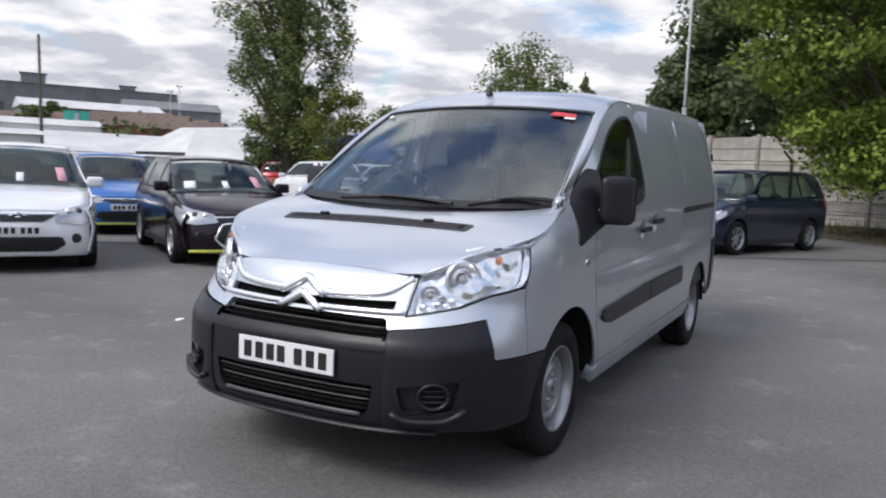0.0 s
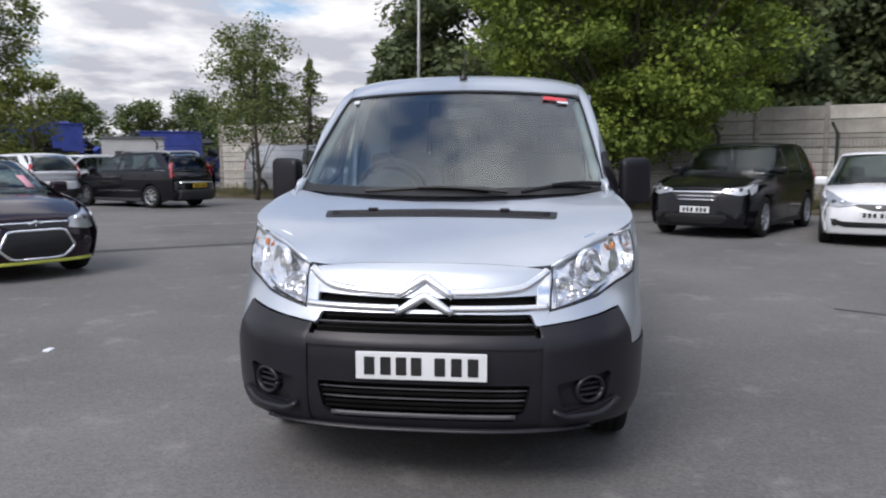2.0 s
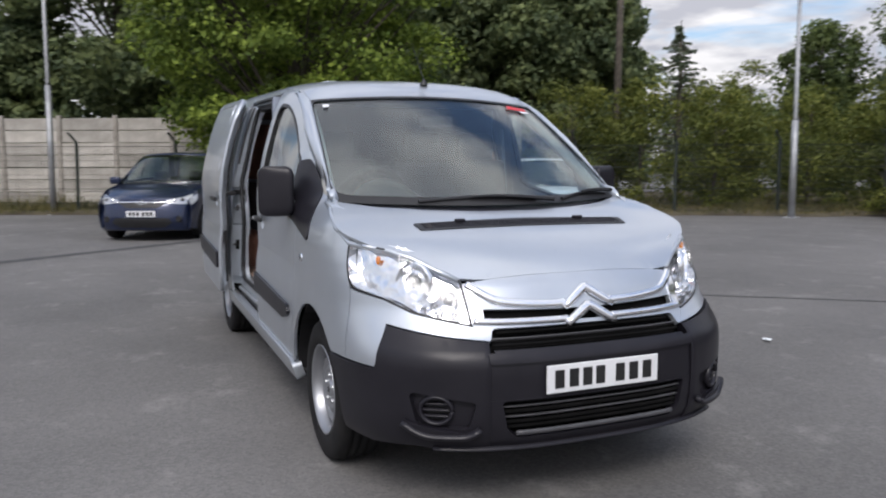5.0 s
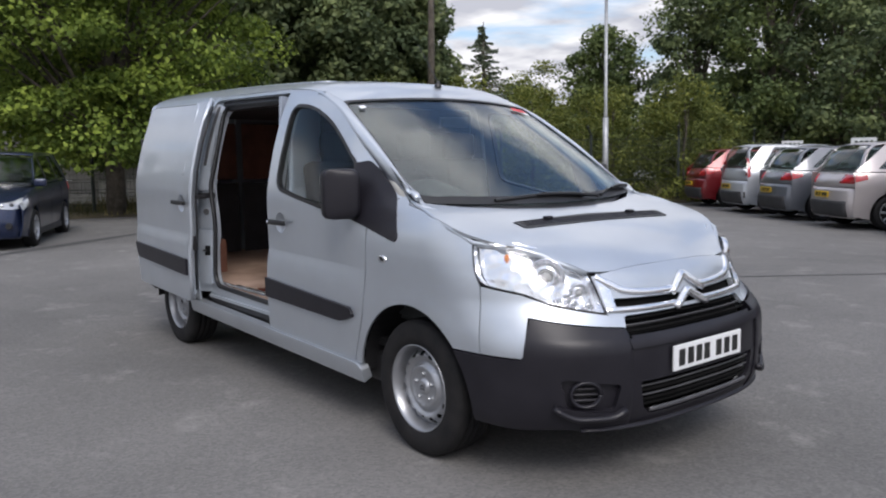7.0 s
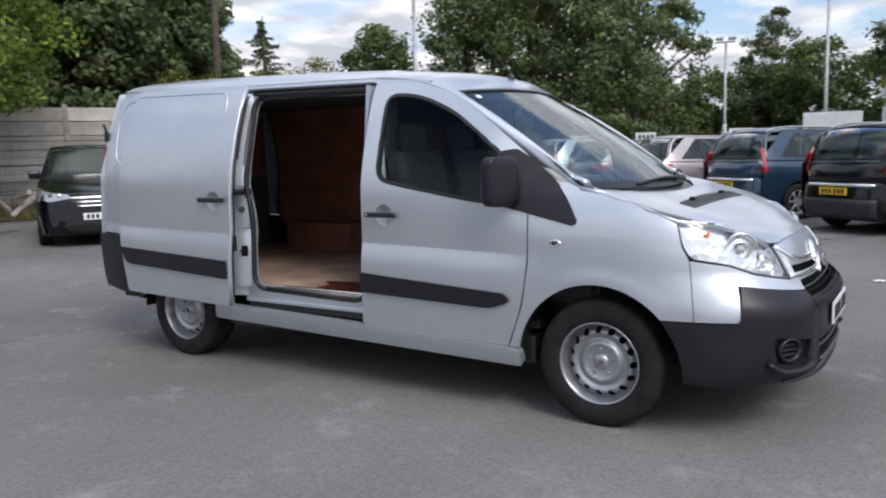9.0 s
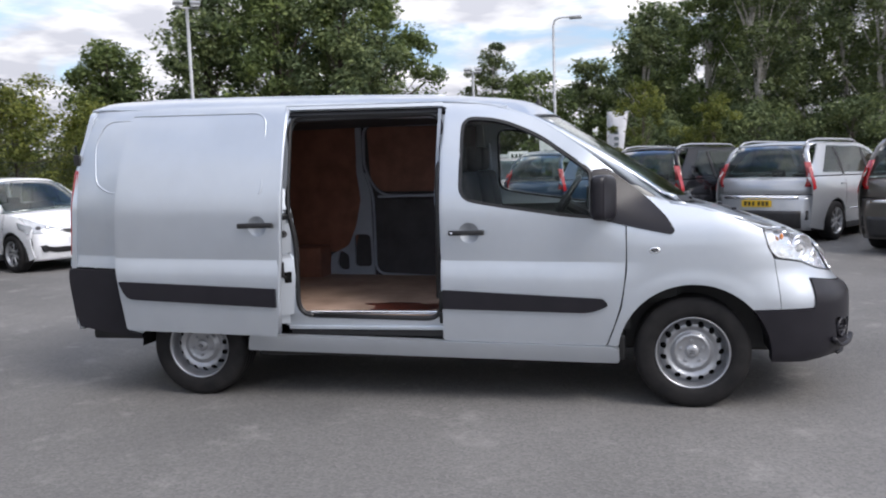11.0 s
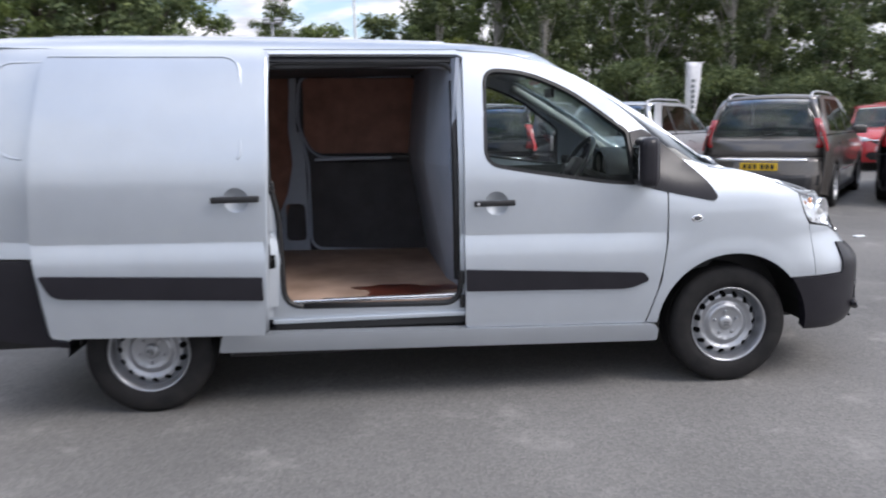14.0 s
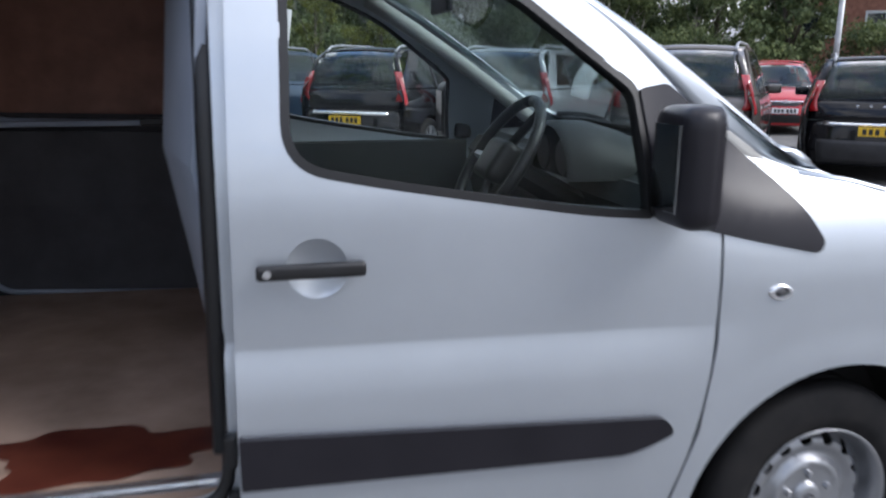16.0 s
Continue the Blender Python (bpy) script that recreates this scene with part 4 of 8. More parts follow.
    back = [(0.02 - 0.42 * y * y, y) for y in (0.82, 0.6, 0.4, 0.2, 0, -0.2, -0.4, -0.6, -0.82)]
    panel("scuttle", cow + back, lambda x, y: (x, y, bonnet_at(x, y)[2] - 0.006), 0.02, M_PLASTIC, van, cell=0.08, label="black plastic scuttle below the windscreen")
    ws = fillet([(-1.0, 0.0), (1.0, 0.0), (1.0, 1.0, 0.06), (-1.0, 1.0, 0.06)], 0.04)
    wsob = panel("windscreen", ws, screen_at, 0.005, M_GLASS, van, cell=0.08, label="large raked windscreen reflecting clouds")
    ins = fillet([(-0.975, 0.055, 0.1), (0.975, 0.055, 0.1), (0.972, 0.982, 0.06), (-0.972, 0.982, 0.06)], 0.05)
    lift = lambda d: (lambda v, s: tuple(Vector(screen_at(v, s)) + Vector((0.5, 0, 0.8)) * d))
    panel("screen_border", grow(ws, 0.004), lift(0.007), 0.002, M_BLACK, wsob, [ins], cell=0.07)
    panel("windscreen_sticker", [(-0.905, 0.895), (-0.86, 0.895), (-0.86, 0.925), (-0.905, 0.925)], lift(0.012), 0.002, M_STICKER, wsob, cell=0.5)
    panel("windscreen_sticker", fillet([(0.66, 0.905), (0.86, 0.895), (0.86, 0.935), (0.68, 0.95)], 0.01), lift(0.012), 0.002, M_REDSTICK, wsob, cell=0.5)
    panel("windscreen_sticker", [(0.78, 0.872), (0.865, 0.872), (0.865, 0.892), (0.78, 0.892)], lift(0.012), 0.002, M_STICKER, wsob, cell=0.5)
    for piv, tip in (((0.375, 0.0), (-0.51, 0.005)), ((0.95, 0.03), (0.46, 0.005))):
        pv, tp = Vector(lift(0.03)(*piv)), Vector(lift(0.02)(*tip))
        wiper = new("wiper")
        wiper.parent = van
        bend = [pv + (tp - pv) * k / 8 + Vector((0, 0, 0.022 * math.sin(math.pi * k / 8))) for k in range(9)]
        part("wiper_arm", tube_bm(bend[:6], 0.012, 0.007, 6), M_BLACK, wiper)
        blade = [Vector(lift(0.012)(tip[0] + (piv[0] - tip[0]) * k / 8, tip[1] + 0.012 + 0.035 * math.sin(math.pi * k / 8))) for k in range(8)]
        part("wiper_blade", tube_bm(blade, 0.010, 0.008, 6), M_BLACK, wiper)
    for s in (-1, 1):
        verts, faces, n = [], [], 16
        foot, heel = Vector(screen_at(s * 0.982, 0)) + Vector((0.5, 0, 0.8)) * 0.010, Vector((0.05, s * 0.775, 1.170))
        for i in range(5, 0, -1):
            u = i / 5
            z2 = lerp_table([(-0.30, 1.283), (-0.20, 1.236), (-0.12, 1.209), (-0.04, 1.196)], -0.30 + 0.26 * u)
            e1, e2 = foot.lerp(heel, u), Vector(wall_at(ux(-0.30 + 0.26 * u, z2, s), z2))
            for j in range(6):
                verts.append(e1.lerp(e2, j / 5) + Vector((0.45, -s * 0.1, 0.85)) * 0.032 * (1 - u) ** 1.6 * math.sin(math.pi * (j / 5) ** 0.9))
        for i in range(n + 1):
            t = i / n
            e1 = Vector(screen_at(s * 0.982, t)) + Vector((0.5, 0, 0.8)) * 0.010
            x2 = -0.30 - 0.78 * t
            z2 = lerp_table([(-1.10, 1.788), (-0.98, 1.748), (-0.86, 1.698), (-0.62, 1.543), (-0.44, 1.393), (-0.36, 1.322), (-0.28, 1.27)], x2)
            e2 = Vector(wall_at(ux(x2, z2, s), z2))
            for j in range(6):
                q = j / 5
                p = e1.lerp(e2, q)
                verts.append(p + Vector((0.45, -s * 0.1, 0.85)) * (0.007 + 0.025 * (1 - t) ** 1.5) * math.sin(math.pi * q ** 0.9))
        # behind the screen the strip runs on between the roof and the door top
        for i in range(1, 6):
            e1 = Vector(roof_at(-0.80 - 0.094 * i, s * 0.702)) + Vector((0, 0, 0.003))
            x2 = -1.08 - 0.076 * i
            z2 = lerp_table([(-1.46, 1.824), (-1.25, 1.812), (-1.08, 1.788)], x2)
            e2 = Vector(wall_at(ux(x2, z2, s), z2, 0.001))
            verts += [e1.lerp(e2, j / 5) + Vector((0, s * 0.5, 0.8)) * 0.005 * math.sin(math.pi * j / 5) for j in range(6)]
        for i in range(len(verts) // 6 - 1):
            for j in range(5):
                a1 = i * 6 + j
                faces.append((a1, a1 + 1, a1 + 7, a1 + 6) if s > 0 else (a1, a1 + 6, a1 + 7, a1 + 1))
        ob = pydata("windscreen_pillar", verts, faces, SIL, van, smooth=True)
        md = ob.modifiers.new("thick", "SOLIDIFY")
        md.thickness, md.offset = 0.02, -1
    half_roof = [(-0.80, 0.70), (-1.25, 0.70), (-1.40, 0.714), (-1.55, 0.718), (-3.40, 0.718), (-3.65, 0.712), (-3.86, 0.700), (-3.92, 0.68)]
    rl = half_roof + [(x, -y) for x, y in half_roof[::-1]]
    roof = panel("roof", rl, lambda x, y: roof_at(x, y), 0.012, SIL, van, cell=0.07, flip=False)
    for y in (-0.42, 0.42):
        ribbon("roof_rib", [(-1.5 - 2.1 * k / 20, y) for k in range(21)], roof_at, 0.09, 0.006, SIL, roof)
    p = Vector(roof_at(-0.93, 0.0))
    part("aerial_base", lathe_bm([(0.024, 0.0), (0.020, -0.018), (0.010, -0.03), (0.006, -0.04), (0.0, -0.04)], 16, m=Matrix.Translation(p) @ pose(0, 0, 0, -90)), M_BLACK, van, smooth=True)
    part("aerial", tube_bm([p + Vector((0, 0, 0.03)), p + Vector((-0.10, 0, 0.16)), p + Vector((-0.20, 0, 0.28))], 0.003, 0.0015, 6), M_BLACK, van)
    # tail
    rear = lambda y, z: (lerp_table([(0.30, -4.04), (0.785, -4.055), (1.22, -4.015), (1.53, -3.962), (1.73, -3.915), (1.90, -3.87)], z) - 0.02 + 0.05 * (abs(y) / 0.88) ** 4, y, z + rake(-4.0))
    for sg in (-1, 1):
        rd = [(sg * 0.004, 0.35), (sg * 0.885, 0.35, 0.04), (sg * 0.885, 1.2, 0.04), (sg * 0.74, 1.82, 0.04), (sg * 0.004, 1.82)]
        panel("rear_door", fillet(rd, 0.0), rear, 0.03, SIL, van, cell=0.12, flip=True)
    # mirrors
    for s in (-1, 1):
        m = new("door_mirror")
        m.parent = van
        bm = box_bm(0, 0, 0, 0.160, 0.168, 0.255, 0.050, 5)
        for v in bm.verts:
            if v.co.x > 0:
                v.co.x -= 0.50 * (s * v.co.y + 0.084) * v.co.x / 0.08
            v.co.x -= 0.25 * v.co.z ** 2
        bmesh.ops.translate(bm, vec=(-0.484, s * 0.990, 1.242), verts=bm.verts)
        part("mirror_shell", bm, M_PLASTIC, m, "charcoal plastic mirror shell", smooth=True)
        part("mirror_glass", box_bm(-0.569, s * 0.990, 1.242, 0.004, 0.10, 0.18, 0.001), M_MIRROR, m)
        part("mirror_arm", box_bm(-0.49, s * 0.905, 1.165, 0.075, 0.09, 0.07, 0.02, 3), M_PLASTIC, m, smooth=True)
    # plate: white carrier with plain dark bars for its characters
    plate = part("number_plate", box_bm(0.982, 0, 0.551, 0.010, 0.52, 0.111, 0.004), M_PLATE_W, van, "white front plate with plain dark bars")
    for k, y in enumerate((-0.205, -0.140, -0.078, -0.018, 0.075, 0.140, 0.205)):
        part("plate_bar", box_bm(0.9885, y, 0.551, 0.004, 0.042, 0.072, 0.002), M_INK, plate)
    # wheels
    first = make_wheel("wheel", van, M_STEEL, M_RUBBER)
    first.matrix_basis = pose(0, -0.787, 0.327)
    for m in (pose(-3.122, -0.787, 0.327, 0, 40, 0), pose(0, 0.787, 0.327, 0, 0, 180), pose(-3.122, 0.787, 0.327, 0, 25, 180)):
        c = copy_thing(first, m)
        c.parent = van
    # underside and arch liners
    bm = box_bm(-1.55, 0, 0.34, 2.35, 1.66, 0.16, 0.02)
    box_bm(-3.75, 0, 0.42, 0.5, 1.5, 0.16, 0.02, bm=bm)
    box_bm(0.55, 0, 0.36, 0.5, 1.2, 0.16, 0.02, bm=bm)
    box_bm(0.0, 0, 0.34, 0.8, 1.1, 0.14, 0.02, bm=bm)
    box_bm(-3.12, 0, 0.33, 0.9, 1.1, 0.10, 0.02, bm=bm)
    part("underside", bm, M_BLACK, van)
    for x, zc in ((0.0, 0.31), (-3.122, 0.315)):
        for s in (-1, 1):
            bm = bmesh.new()
            r = 0.437 if x == 0.0 else 0.40
            inn = [bm.verts.new((x + r * math.cos(radians(a)), s * 0.62, zc + r * math.sin(radians(a)))) for a in range(2, 179, 8)]
            out = [bm.verts.new((x + r * math.cos(radians(a)), s * 0.905, zc + r * math.sin(radians(a)))) for a in range(2, 179, 8)]
            for i in range(len(inn) - 1):
                bm.faces.new((inn[i], inn[i + 1], out[i + 1], out[i]))
            bm.faces.new(inn)
            part("arch_liner", bm, M_BLACK, van)
    # --- load space ---
    fz = 0.50
    floor = part("load_floor", box_bm(-2.68, 0, fz + rake(-2.68), 2.55, 1.62, 0.03, m=pose(0, 0, 0, 0, math.degrees(math.atan(RAKE)), 0)), M_FLOORWOOD, van, "worn plywood load floor with a dark stain")
    ang = [k * 2 * math.pi / 80 for k in range(80)]
    wob = [1 + 0.16 * math.sin(3 * a + 1) + 0.12 * math.sin(5 * a) + 0.08 * math.sin(9 * a + 2) for a in ang]
    blot = [(-1.77 + 0.27 * w * math.cos(a), -0.61 + 0.14 * w * math.sin(a)) for a, w in zip(ang, wob)]
    panel("stain", blot, lambda x, y: (x, y, fz + 0.0185 + rake(x)), 0.002, M_STAIN, floor, cell=0.2)
    zr = lambda x, z: z + rake(x)
    part("step_well", box_bm(-1.955, -0.80, 0.43, 1.03, 0.16, 0.05, 0.01), M_BLACK, van)
    for y, w, mt in ((-0.885, 0.02, SIL), (-0.83, 0.012, M_RUBBER)):
        part("door_rail", box_bm(-1.955, y, 0.462 + (y > -0.85) * 0.03, 1.04, w, 0.022, 0.005), mt, van)
    part("threshold", box_bm(-1.95, -0.795, 0.512 + rake(-1.9), 1.0, 0.035, 0.02, 0.006), M_CHROME, van, "scuffed metal threshold strip")
    part("load_ceiling", box_bm(-2.66, 0, 1.80, 2.38, 1.36, 0.02), M_CARD, van)
    # far side seen through the doorway
    for sg, x0 in ((1, -1.60), (-1, -2.54)):
        panel("inner_wall", on_side([(x0, 0.45), (x0, 1.77), (-3.80, 1.77), (-3.88, 0.8), (-3.6, 0.45)], sg), wall(-0.035), 0.01, M_CARD, van, cell=0.15)
        panel("lining_panel", on_side([(-2.60 if sg > 0 else -2.57, 0.70), (-2.515 if sg > 0 else -2.57, 1.0), (-2.50 if sg > 0 else -2.57, 1.755), (-3.76, 1.755), (-3.82, 0.8), (-3.80, 0.70)], sg), wall(-0.055), 0.01, M_WOOD, van, cell=0.15, label="brown plywood lining panel")
    panel("lining_panel", on_side(fillet([(-1.60, 1.22), (-1.60, 1.75), (-2.40, 1.75), (-2.42, 1.32), (-2.34, 1.22)], 0.05), 1), wall(-0.06), 0.01, M_WOOD, van, cell=0.15, label="brown plywood lining panel")
    panel("lining_panel", on_side(fillet([(-1.55, 0.50), (-1.60, 1.15), (-2.36, 1.15), (-2.38, 0.50)], 0.05), 1), wall(-0.06), 0.012, M_CARD, van, cell=0.15, label="black lower door panel")
    # lower rear panels in dark card: the unlit tail's shade put in colour
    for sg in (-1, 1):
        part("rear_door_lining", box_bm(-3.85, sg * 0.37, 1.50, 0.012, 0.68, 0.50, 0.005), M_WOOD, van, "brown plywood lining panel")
        part("rear_door_lining", box_bm(-3.85, sg * 0.37, 0.90, 0.012, 0.70, 0.64, 0.005), M_CARD, van, "black lower door panel")
    for sg in (-1, 1):
        part("wheel_box", box_bm(-3.17, sg * 0.735, 0.61 + rake(-3.1), 0.72, 0.27, 0.30, 0.02), M_WOOD, van, "brown plywood box over the wheel")
    panel("body_post", on_side(fillet([(-2.42, 0.47), (-2.42, 1.20), (-2.47, 1.40), (-2.44, 1.76), (-2.485, 1.76), (-2.525, 1.40), (-2.51, 1.15), (-2.56, 0.92), (-2.64, 0.76), (-2.80, 0.68), (-2.82, 0.47)], 0.03), 1), wall(-0.075), 0.03, M_BULK, van, [on_side(fillet([(-2.44, 0.58), (-2.44, 0.86), (-2.58, 0.86), (-2.59, 0.58)], 0.04), 1), on_side(fillet([(-2.64, 0.55), (-2.64, 0.68), (-2.72, 0.72), (-2.75, 0.60), (-2.72, 0.55)], 0.03), 1)], cell=0.1, label="pressed grey metal body post")
    ring1 = fillet([(-1.60, 1.76), (-2.42, 1.76, 0.08), (-2.46, 1.42, 0.1), (-2.36, 1.19, 0.12), (-1.62, 1.185)], 0.04, 6)[6:-6]
    ring2 = fillet([(-2.47, 1.42), (-2.40, 1.18, 0.1), (-2.41, 0.52, 0.1), (-1.56, 0.49)], 0.05, 6)[6:-6]
    for rg in (ring1, ring2):
        part("door_frame", tube_bm([Vector(wall_at(ux(x, z, 1), z, -0.085)) for x, z in rg], 0.011, 0.011, 8), M_BULK, van, smooth=True)
    part("inner_ledge", box_bm(-1.98, 0.80, 1.185 + 0.035, 0.74, 0.05, 0.022, 0.008), M_BULK, van)
    part("strap_hook", box_bm(-1.72, 0.775, 1.225, 0.16, 0.05, 0.03, 0.008), M_BLACK, van)
    # bulkhead: upright above, sloping forward below
    prof = [(-1.60, 1.80), (-1.65, 1.24), (-1.60, 0.95), (-1.535, 0.52)]
    bm = bmesh.new()
    cols = [[bm.verts.new((x + dx, y, z)) for x, z in prof] for y, dx in ((-0.80, 0.15), (-0.3, 0.05), (0.82, 0.0))]
    for i in range(3):
        for ca, cb in zip(cols, cols[1:]):
            bm.faces.new((ca[i], ca[i + 1], cb[i + 1], cb[i]))
    ob = part("bulkhead", bm, M_BULK, van, "blue-grey metal bulkhead behind the seats")
    md = ob.modifiers.new("thick", "SOLIDIFY")
    md.thickness = 0.02
    # near-black sheets added ahead of the bulkhead to keep the cab dark
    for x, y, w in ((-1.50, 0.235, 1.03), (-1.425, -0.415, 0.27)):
        part("cab_dark_sheet", box_bm(x, y, 1.25, 0.02, w, 1.02, 0.008), M_DEEP, van, "near-black sheet added behind the seats to darken the cab")
    # door jambs of the loading doorway
    jb = fillet([(-2.412, 0.492, 0.10), (-2.419, 0.98, 0.06), (-2.460, 1.16, 0.06), (-2.466, 1.755, 0.08), (-1.468, 1.755, 0.10), (-1.480, 0.492, 0.10)], 0.05, 6)
    part("door_seal", tube_bm([(x, -wall_at(ux(x, z, 1), z)[1] + 0.066, zr(x, z)) for x, z in jb + jb[:1]], 0.016, 0.016, 8), M_BLACK, van, smooth=True)
    panel("door_frame", on_side([(-2.50, 0.425), (-2.49, 1.80), (-1.43, 1.80), (-1.445, 0.425)], -1), wall(-0.058), 0.05, SIL, van, [on_side(jb, -1)], cell=0.1, label="silver door surround")
    panel("header_channel", on_side([(-2.485, 1.762), (-2.485, 1.806), (-1.445, 1.806), (-1.445, 1.762)], -1), wall(-0.040), 0.016, M_BLACK, van, cell=0.15, label="black roller channel over the doorway")
    # rear post of the doorway: a slanting face between the skin and the seal, with raised pads and locks
    swing = lambda z: 0.036 * smooth01((1.26 - z) / 0.16)

    def jamb(out):
        def go(w, z):
            x0, x1 = -2.572, -2.467 + swing(z)
            y = wall_at(ux(-2.43, z, 1), z)[1]
            return x0 + (x1 - x0) * w + 0.7 * out, -(y - 0.006 - 0.075 * w) - 0.7 * out, z + rake(-2.43)
        return go

    post = panel("door_jamb", [(0, 0.44), (0, 1.79), (1, 1.79), (1, 0.44)], jamb(0.0), 0.02, SIL, van, cell=0.04, label="silver door jamb with lock plates")
    panel("jamb_pad", fillet([(0.05, 0.90), (0.16, 1.07), (0.90, 1.085), (0.96, 0.96), (0.90, 0.895)], 0.03), jamb(0.014), 0.02, SIL, post, cell=0.05)
    panel("jamb_pad", fillet([(0.05, 0.885), (0.06, 0.72), (0.28, 0.50), (0.80, 0.50), (0.97, 0.82), (0.72, 0.885)], 0.03), jamb(0.024), 0.03, SIL, post, cell=0.05)
    panel("jamb_swage", fillet([(0.10, 1.24), (0.20, 1.30), (0.90, 1.30), (0.94, 1.17), (0.10, 1.165)], 0.03), jamb(0.016), 0.02, SIL, post, cell=0.05)
    panel("roller_slot", [(0.0, 1.112), (0.0, 1.145), (1.0, 1.15), (1.0, 1.112)], jamb(0.006), 0.01, M_BLACK, post, cell=0.1)
    panel("jamb_groove", fillet([(0.30, 1.34), (0.34, 1.76), (0.52, 1.76), (0.48, 1.34)], 0.02), jamb(0.003), 0.008, M_TRIM, post, cell=0.1)
    aim = Vector((0.75, -0.66, 0)).normalized()
    turn = Vector((0, -1, 0)).rotation_difference(aim).to_matrix().to_4x4()
    for z, ring in ((1.015, 0.022),):
        at = Vector(jamb(0.017)(0.55, z))
        cup = part("lock_cup", lathe_bm([(0.0, 0.0), (ring * 0.4, -0.001), (ring * 0.5, -0.004), (ring, -0.005), (ring * 1.08, 0.0)], 18, m=Matrix.Translation(at) @ turn), M_TRIM, post, smooth=True)
        part("lock_pin", lathe_bm([(0.0, -0.012), (0.006, -0.012), (0.008, 0.0)], 10, m=Matrix.Translation(at) @ turn), M_BLACK, cup)
    panel("lock_hole", fillet([(0.50, 0.705), (0.50, 0.775), (0.78, 0.775), (0.78, 0.705)], 0.006), jamb(0.027), 0.006, M_DEEP, post, cell=0.1)
    at = Vector(jamb(0.032)(0.52, 0.74))
    part("lock_tongue", box_bm(at.x, at.y, at.z, 0.012, 0.030, 0.014, 0.003), M_BLACK, post)
    # leading edge of the slid-back door, folded inwards
    lip = [(0.384, -2.495), (0.9, -2.465), (1.30, -2.445), (1.818, -2.432)]
    edge_at = lambda w, z: (lerp_table(lip, z) + 0.004 - 0.02 * w, wall_at(-ux(-2.43, z, 1), z, 0.10)[1] + 0.004 + 0.052 * w, z + rake(-2.43))
    fold = panel("door_edge", [(0, 0.40), (0, 1.80), (1, 1.77), (1, 0.44)], edge_at, 0.006, SIL, van, cell=0.05, label="folded silver edge of the sliding door")
    part("edge_hem", tube_bm([Vector(edge_at(0.2, z)) for z in (0.40, 0.55, 0.7, 0.9, 1.1, 1.3, 1.5, 1.65, 1.80)], 0.015, n=10), SIL, fold, smooth=True)
    part("edge_seal", tube_bm([Vector(edge_at(1.0, z)) for z in (0.46, 0.7, 0.9, 1.1, 1.3, 1.5, 1.75)], 0.007, n=8), M_BLACK, fold, smooth=True)
    part("edge_latch", box_bm(-2.462, -0.985, 0.80 + rake(-2.4), 0.018, 0.03, 0.10, 0.004), M_BLACK, fold)
    for z in (0.53, 0.66):
        part("door_latch", box_bm(-1.474, -0.892, z, 0.026, 0.03, 0.07, 0.006), M_BLACK, van)
    part("door_roller_arm", box_bm(-2.465, -0.935, 1.125 + rake(-2.4), 0.07, 0.07, 0.03, 0.008), M_BLACK, van)
    part("door_seal", tube_bm([(x, -wall_at(ux(x, z, 1), z)[1] + 0.08, zr(x, z)) for x, z in ((-1.492, 0.62), (-1.488, 1.0), (-1.486, 1.3), (-1.482, 1.66))], 0.021, 0.021, 8), M_BLACK, van, smooth=True)
    part("header_rail", box_bm(-1.955, -0.672, 1.79, 1.02, 0.08, 0.05, 0.01), M_BLACK, van)
    # --- cab ---
    part("cab_floor", box_bm(-0.9, 0, 0.48, 1.1, 1.66, 0.04), M_BLACK, van)
    dash = [(-0.02, 1.14), (-0.25, 1.185), (-0.44, 1.18), (-0.52, 1.08), (-0.46, 0.85), (-0.40, 0.60), (-0.05, 0.60)]
    bm = bmesh.new()
    ends = [[bm.verts.new((x, y, z)) for x, z in dash] for y in (-0.78, 0.78)]
    for i in range(len(dash)):
        j = (i + 1) % len(dash)
        bm.faces.new((ends[0][i], ends[0][j], ends[1][j], ends[1][i]))
    bm.faces.new(ends[0][::-1])
    bm.faces.new(ends[1])
    bmesh.ops.recalc_face_normals(bm, faces=bm.faces[:])
    bmesh.ops.bevel(bm, geom=bm.edges[:], offset=0.03, segments=3, affect="EDGES")
    dashboard = part("dashboard", bm, M_DASH, van, "dark grey dashboard", smooth=False)
    # arched hood over the instruments, open towards the driver
    hood = bmesh.new()
    arcs = []
    for x, r, h in ((-0.600, 0.150, 0.135), (-0.585, 0.165, 0.150), (-0.50, 0.170, 0.148), (-0.40, 0.178, 0.120), (-0.30, 0.185, 0.075), (-0.22, 0.185, 0.02)):
        arcs.append([hood.verts.new((x, -0.40 + r * math.cos(math.pi * k / 16), 1.150 + h * math.sin(math.pi * k / 16))) for k in range(17)])
    for p, q in zip(arcs, arcs[1:]):
        for k in range(16):
            hood.faces.new((p[k], p[k + 1], q[k + 1], q[k]))
    bmesh.ops.recalc_face_normals(hood, faces=hood.faces[:])
    cowl = part("instrument_cowl", hood, M_DASH, dashboard, smooth=True)
    face = bmesh.new()
    face.faces.new([face.verts.new((-0.578, -0.40 + 0.160 * math.cos(math.pi * k / 16), 1.150 + 0.144 * math.sin(math.pi * k / 16))) for k in range(17)])
    part("dial_face", face, M_DEEP, cowl)
    for y in (-0.47, -0.33):
        part("dial", lathe_bm([(0.0, -0.004), (0.046, -0.004), (0.050, 0.0)], 20, m=pose(-0.580, y, 1.205, 0, 0, -90)), M_BLACK, cowl)
    sw = new("steering_wheel")
    sw.parent = van
    tilt = pose(-0.745, -0.40, 1.19, 0, -58, 0)
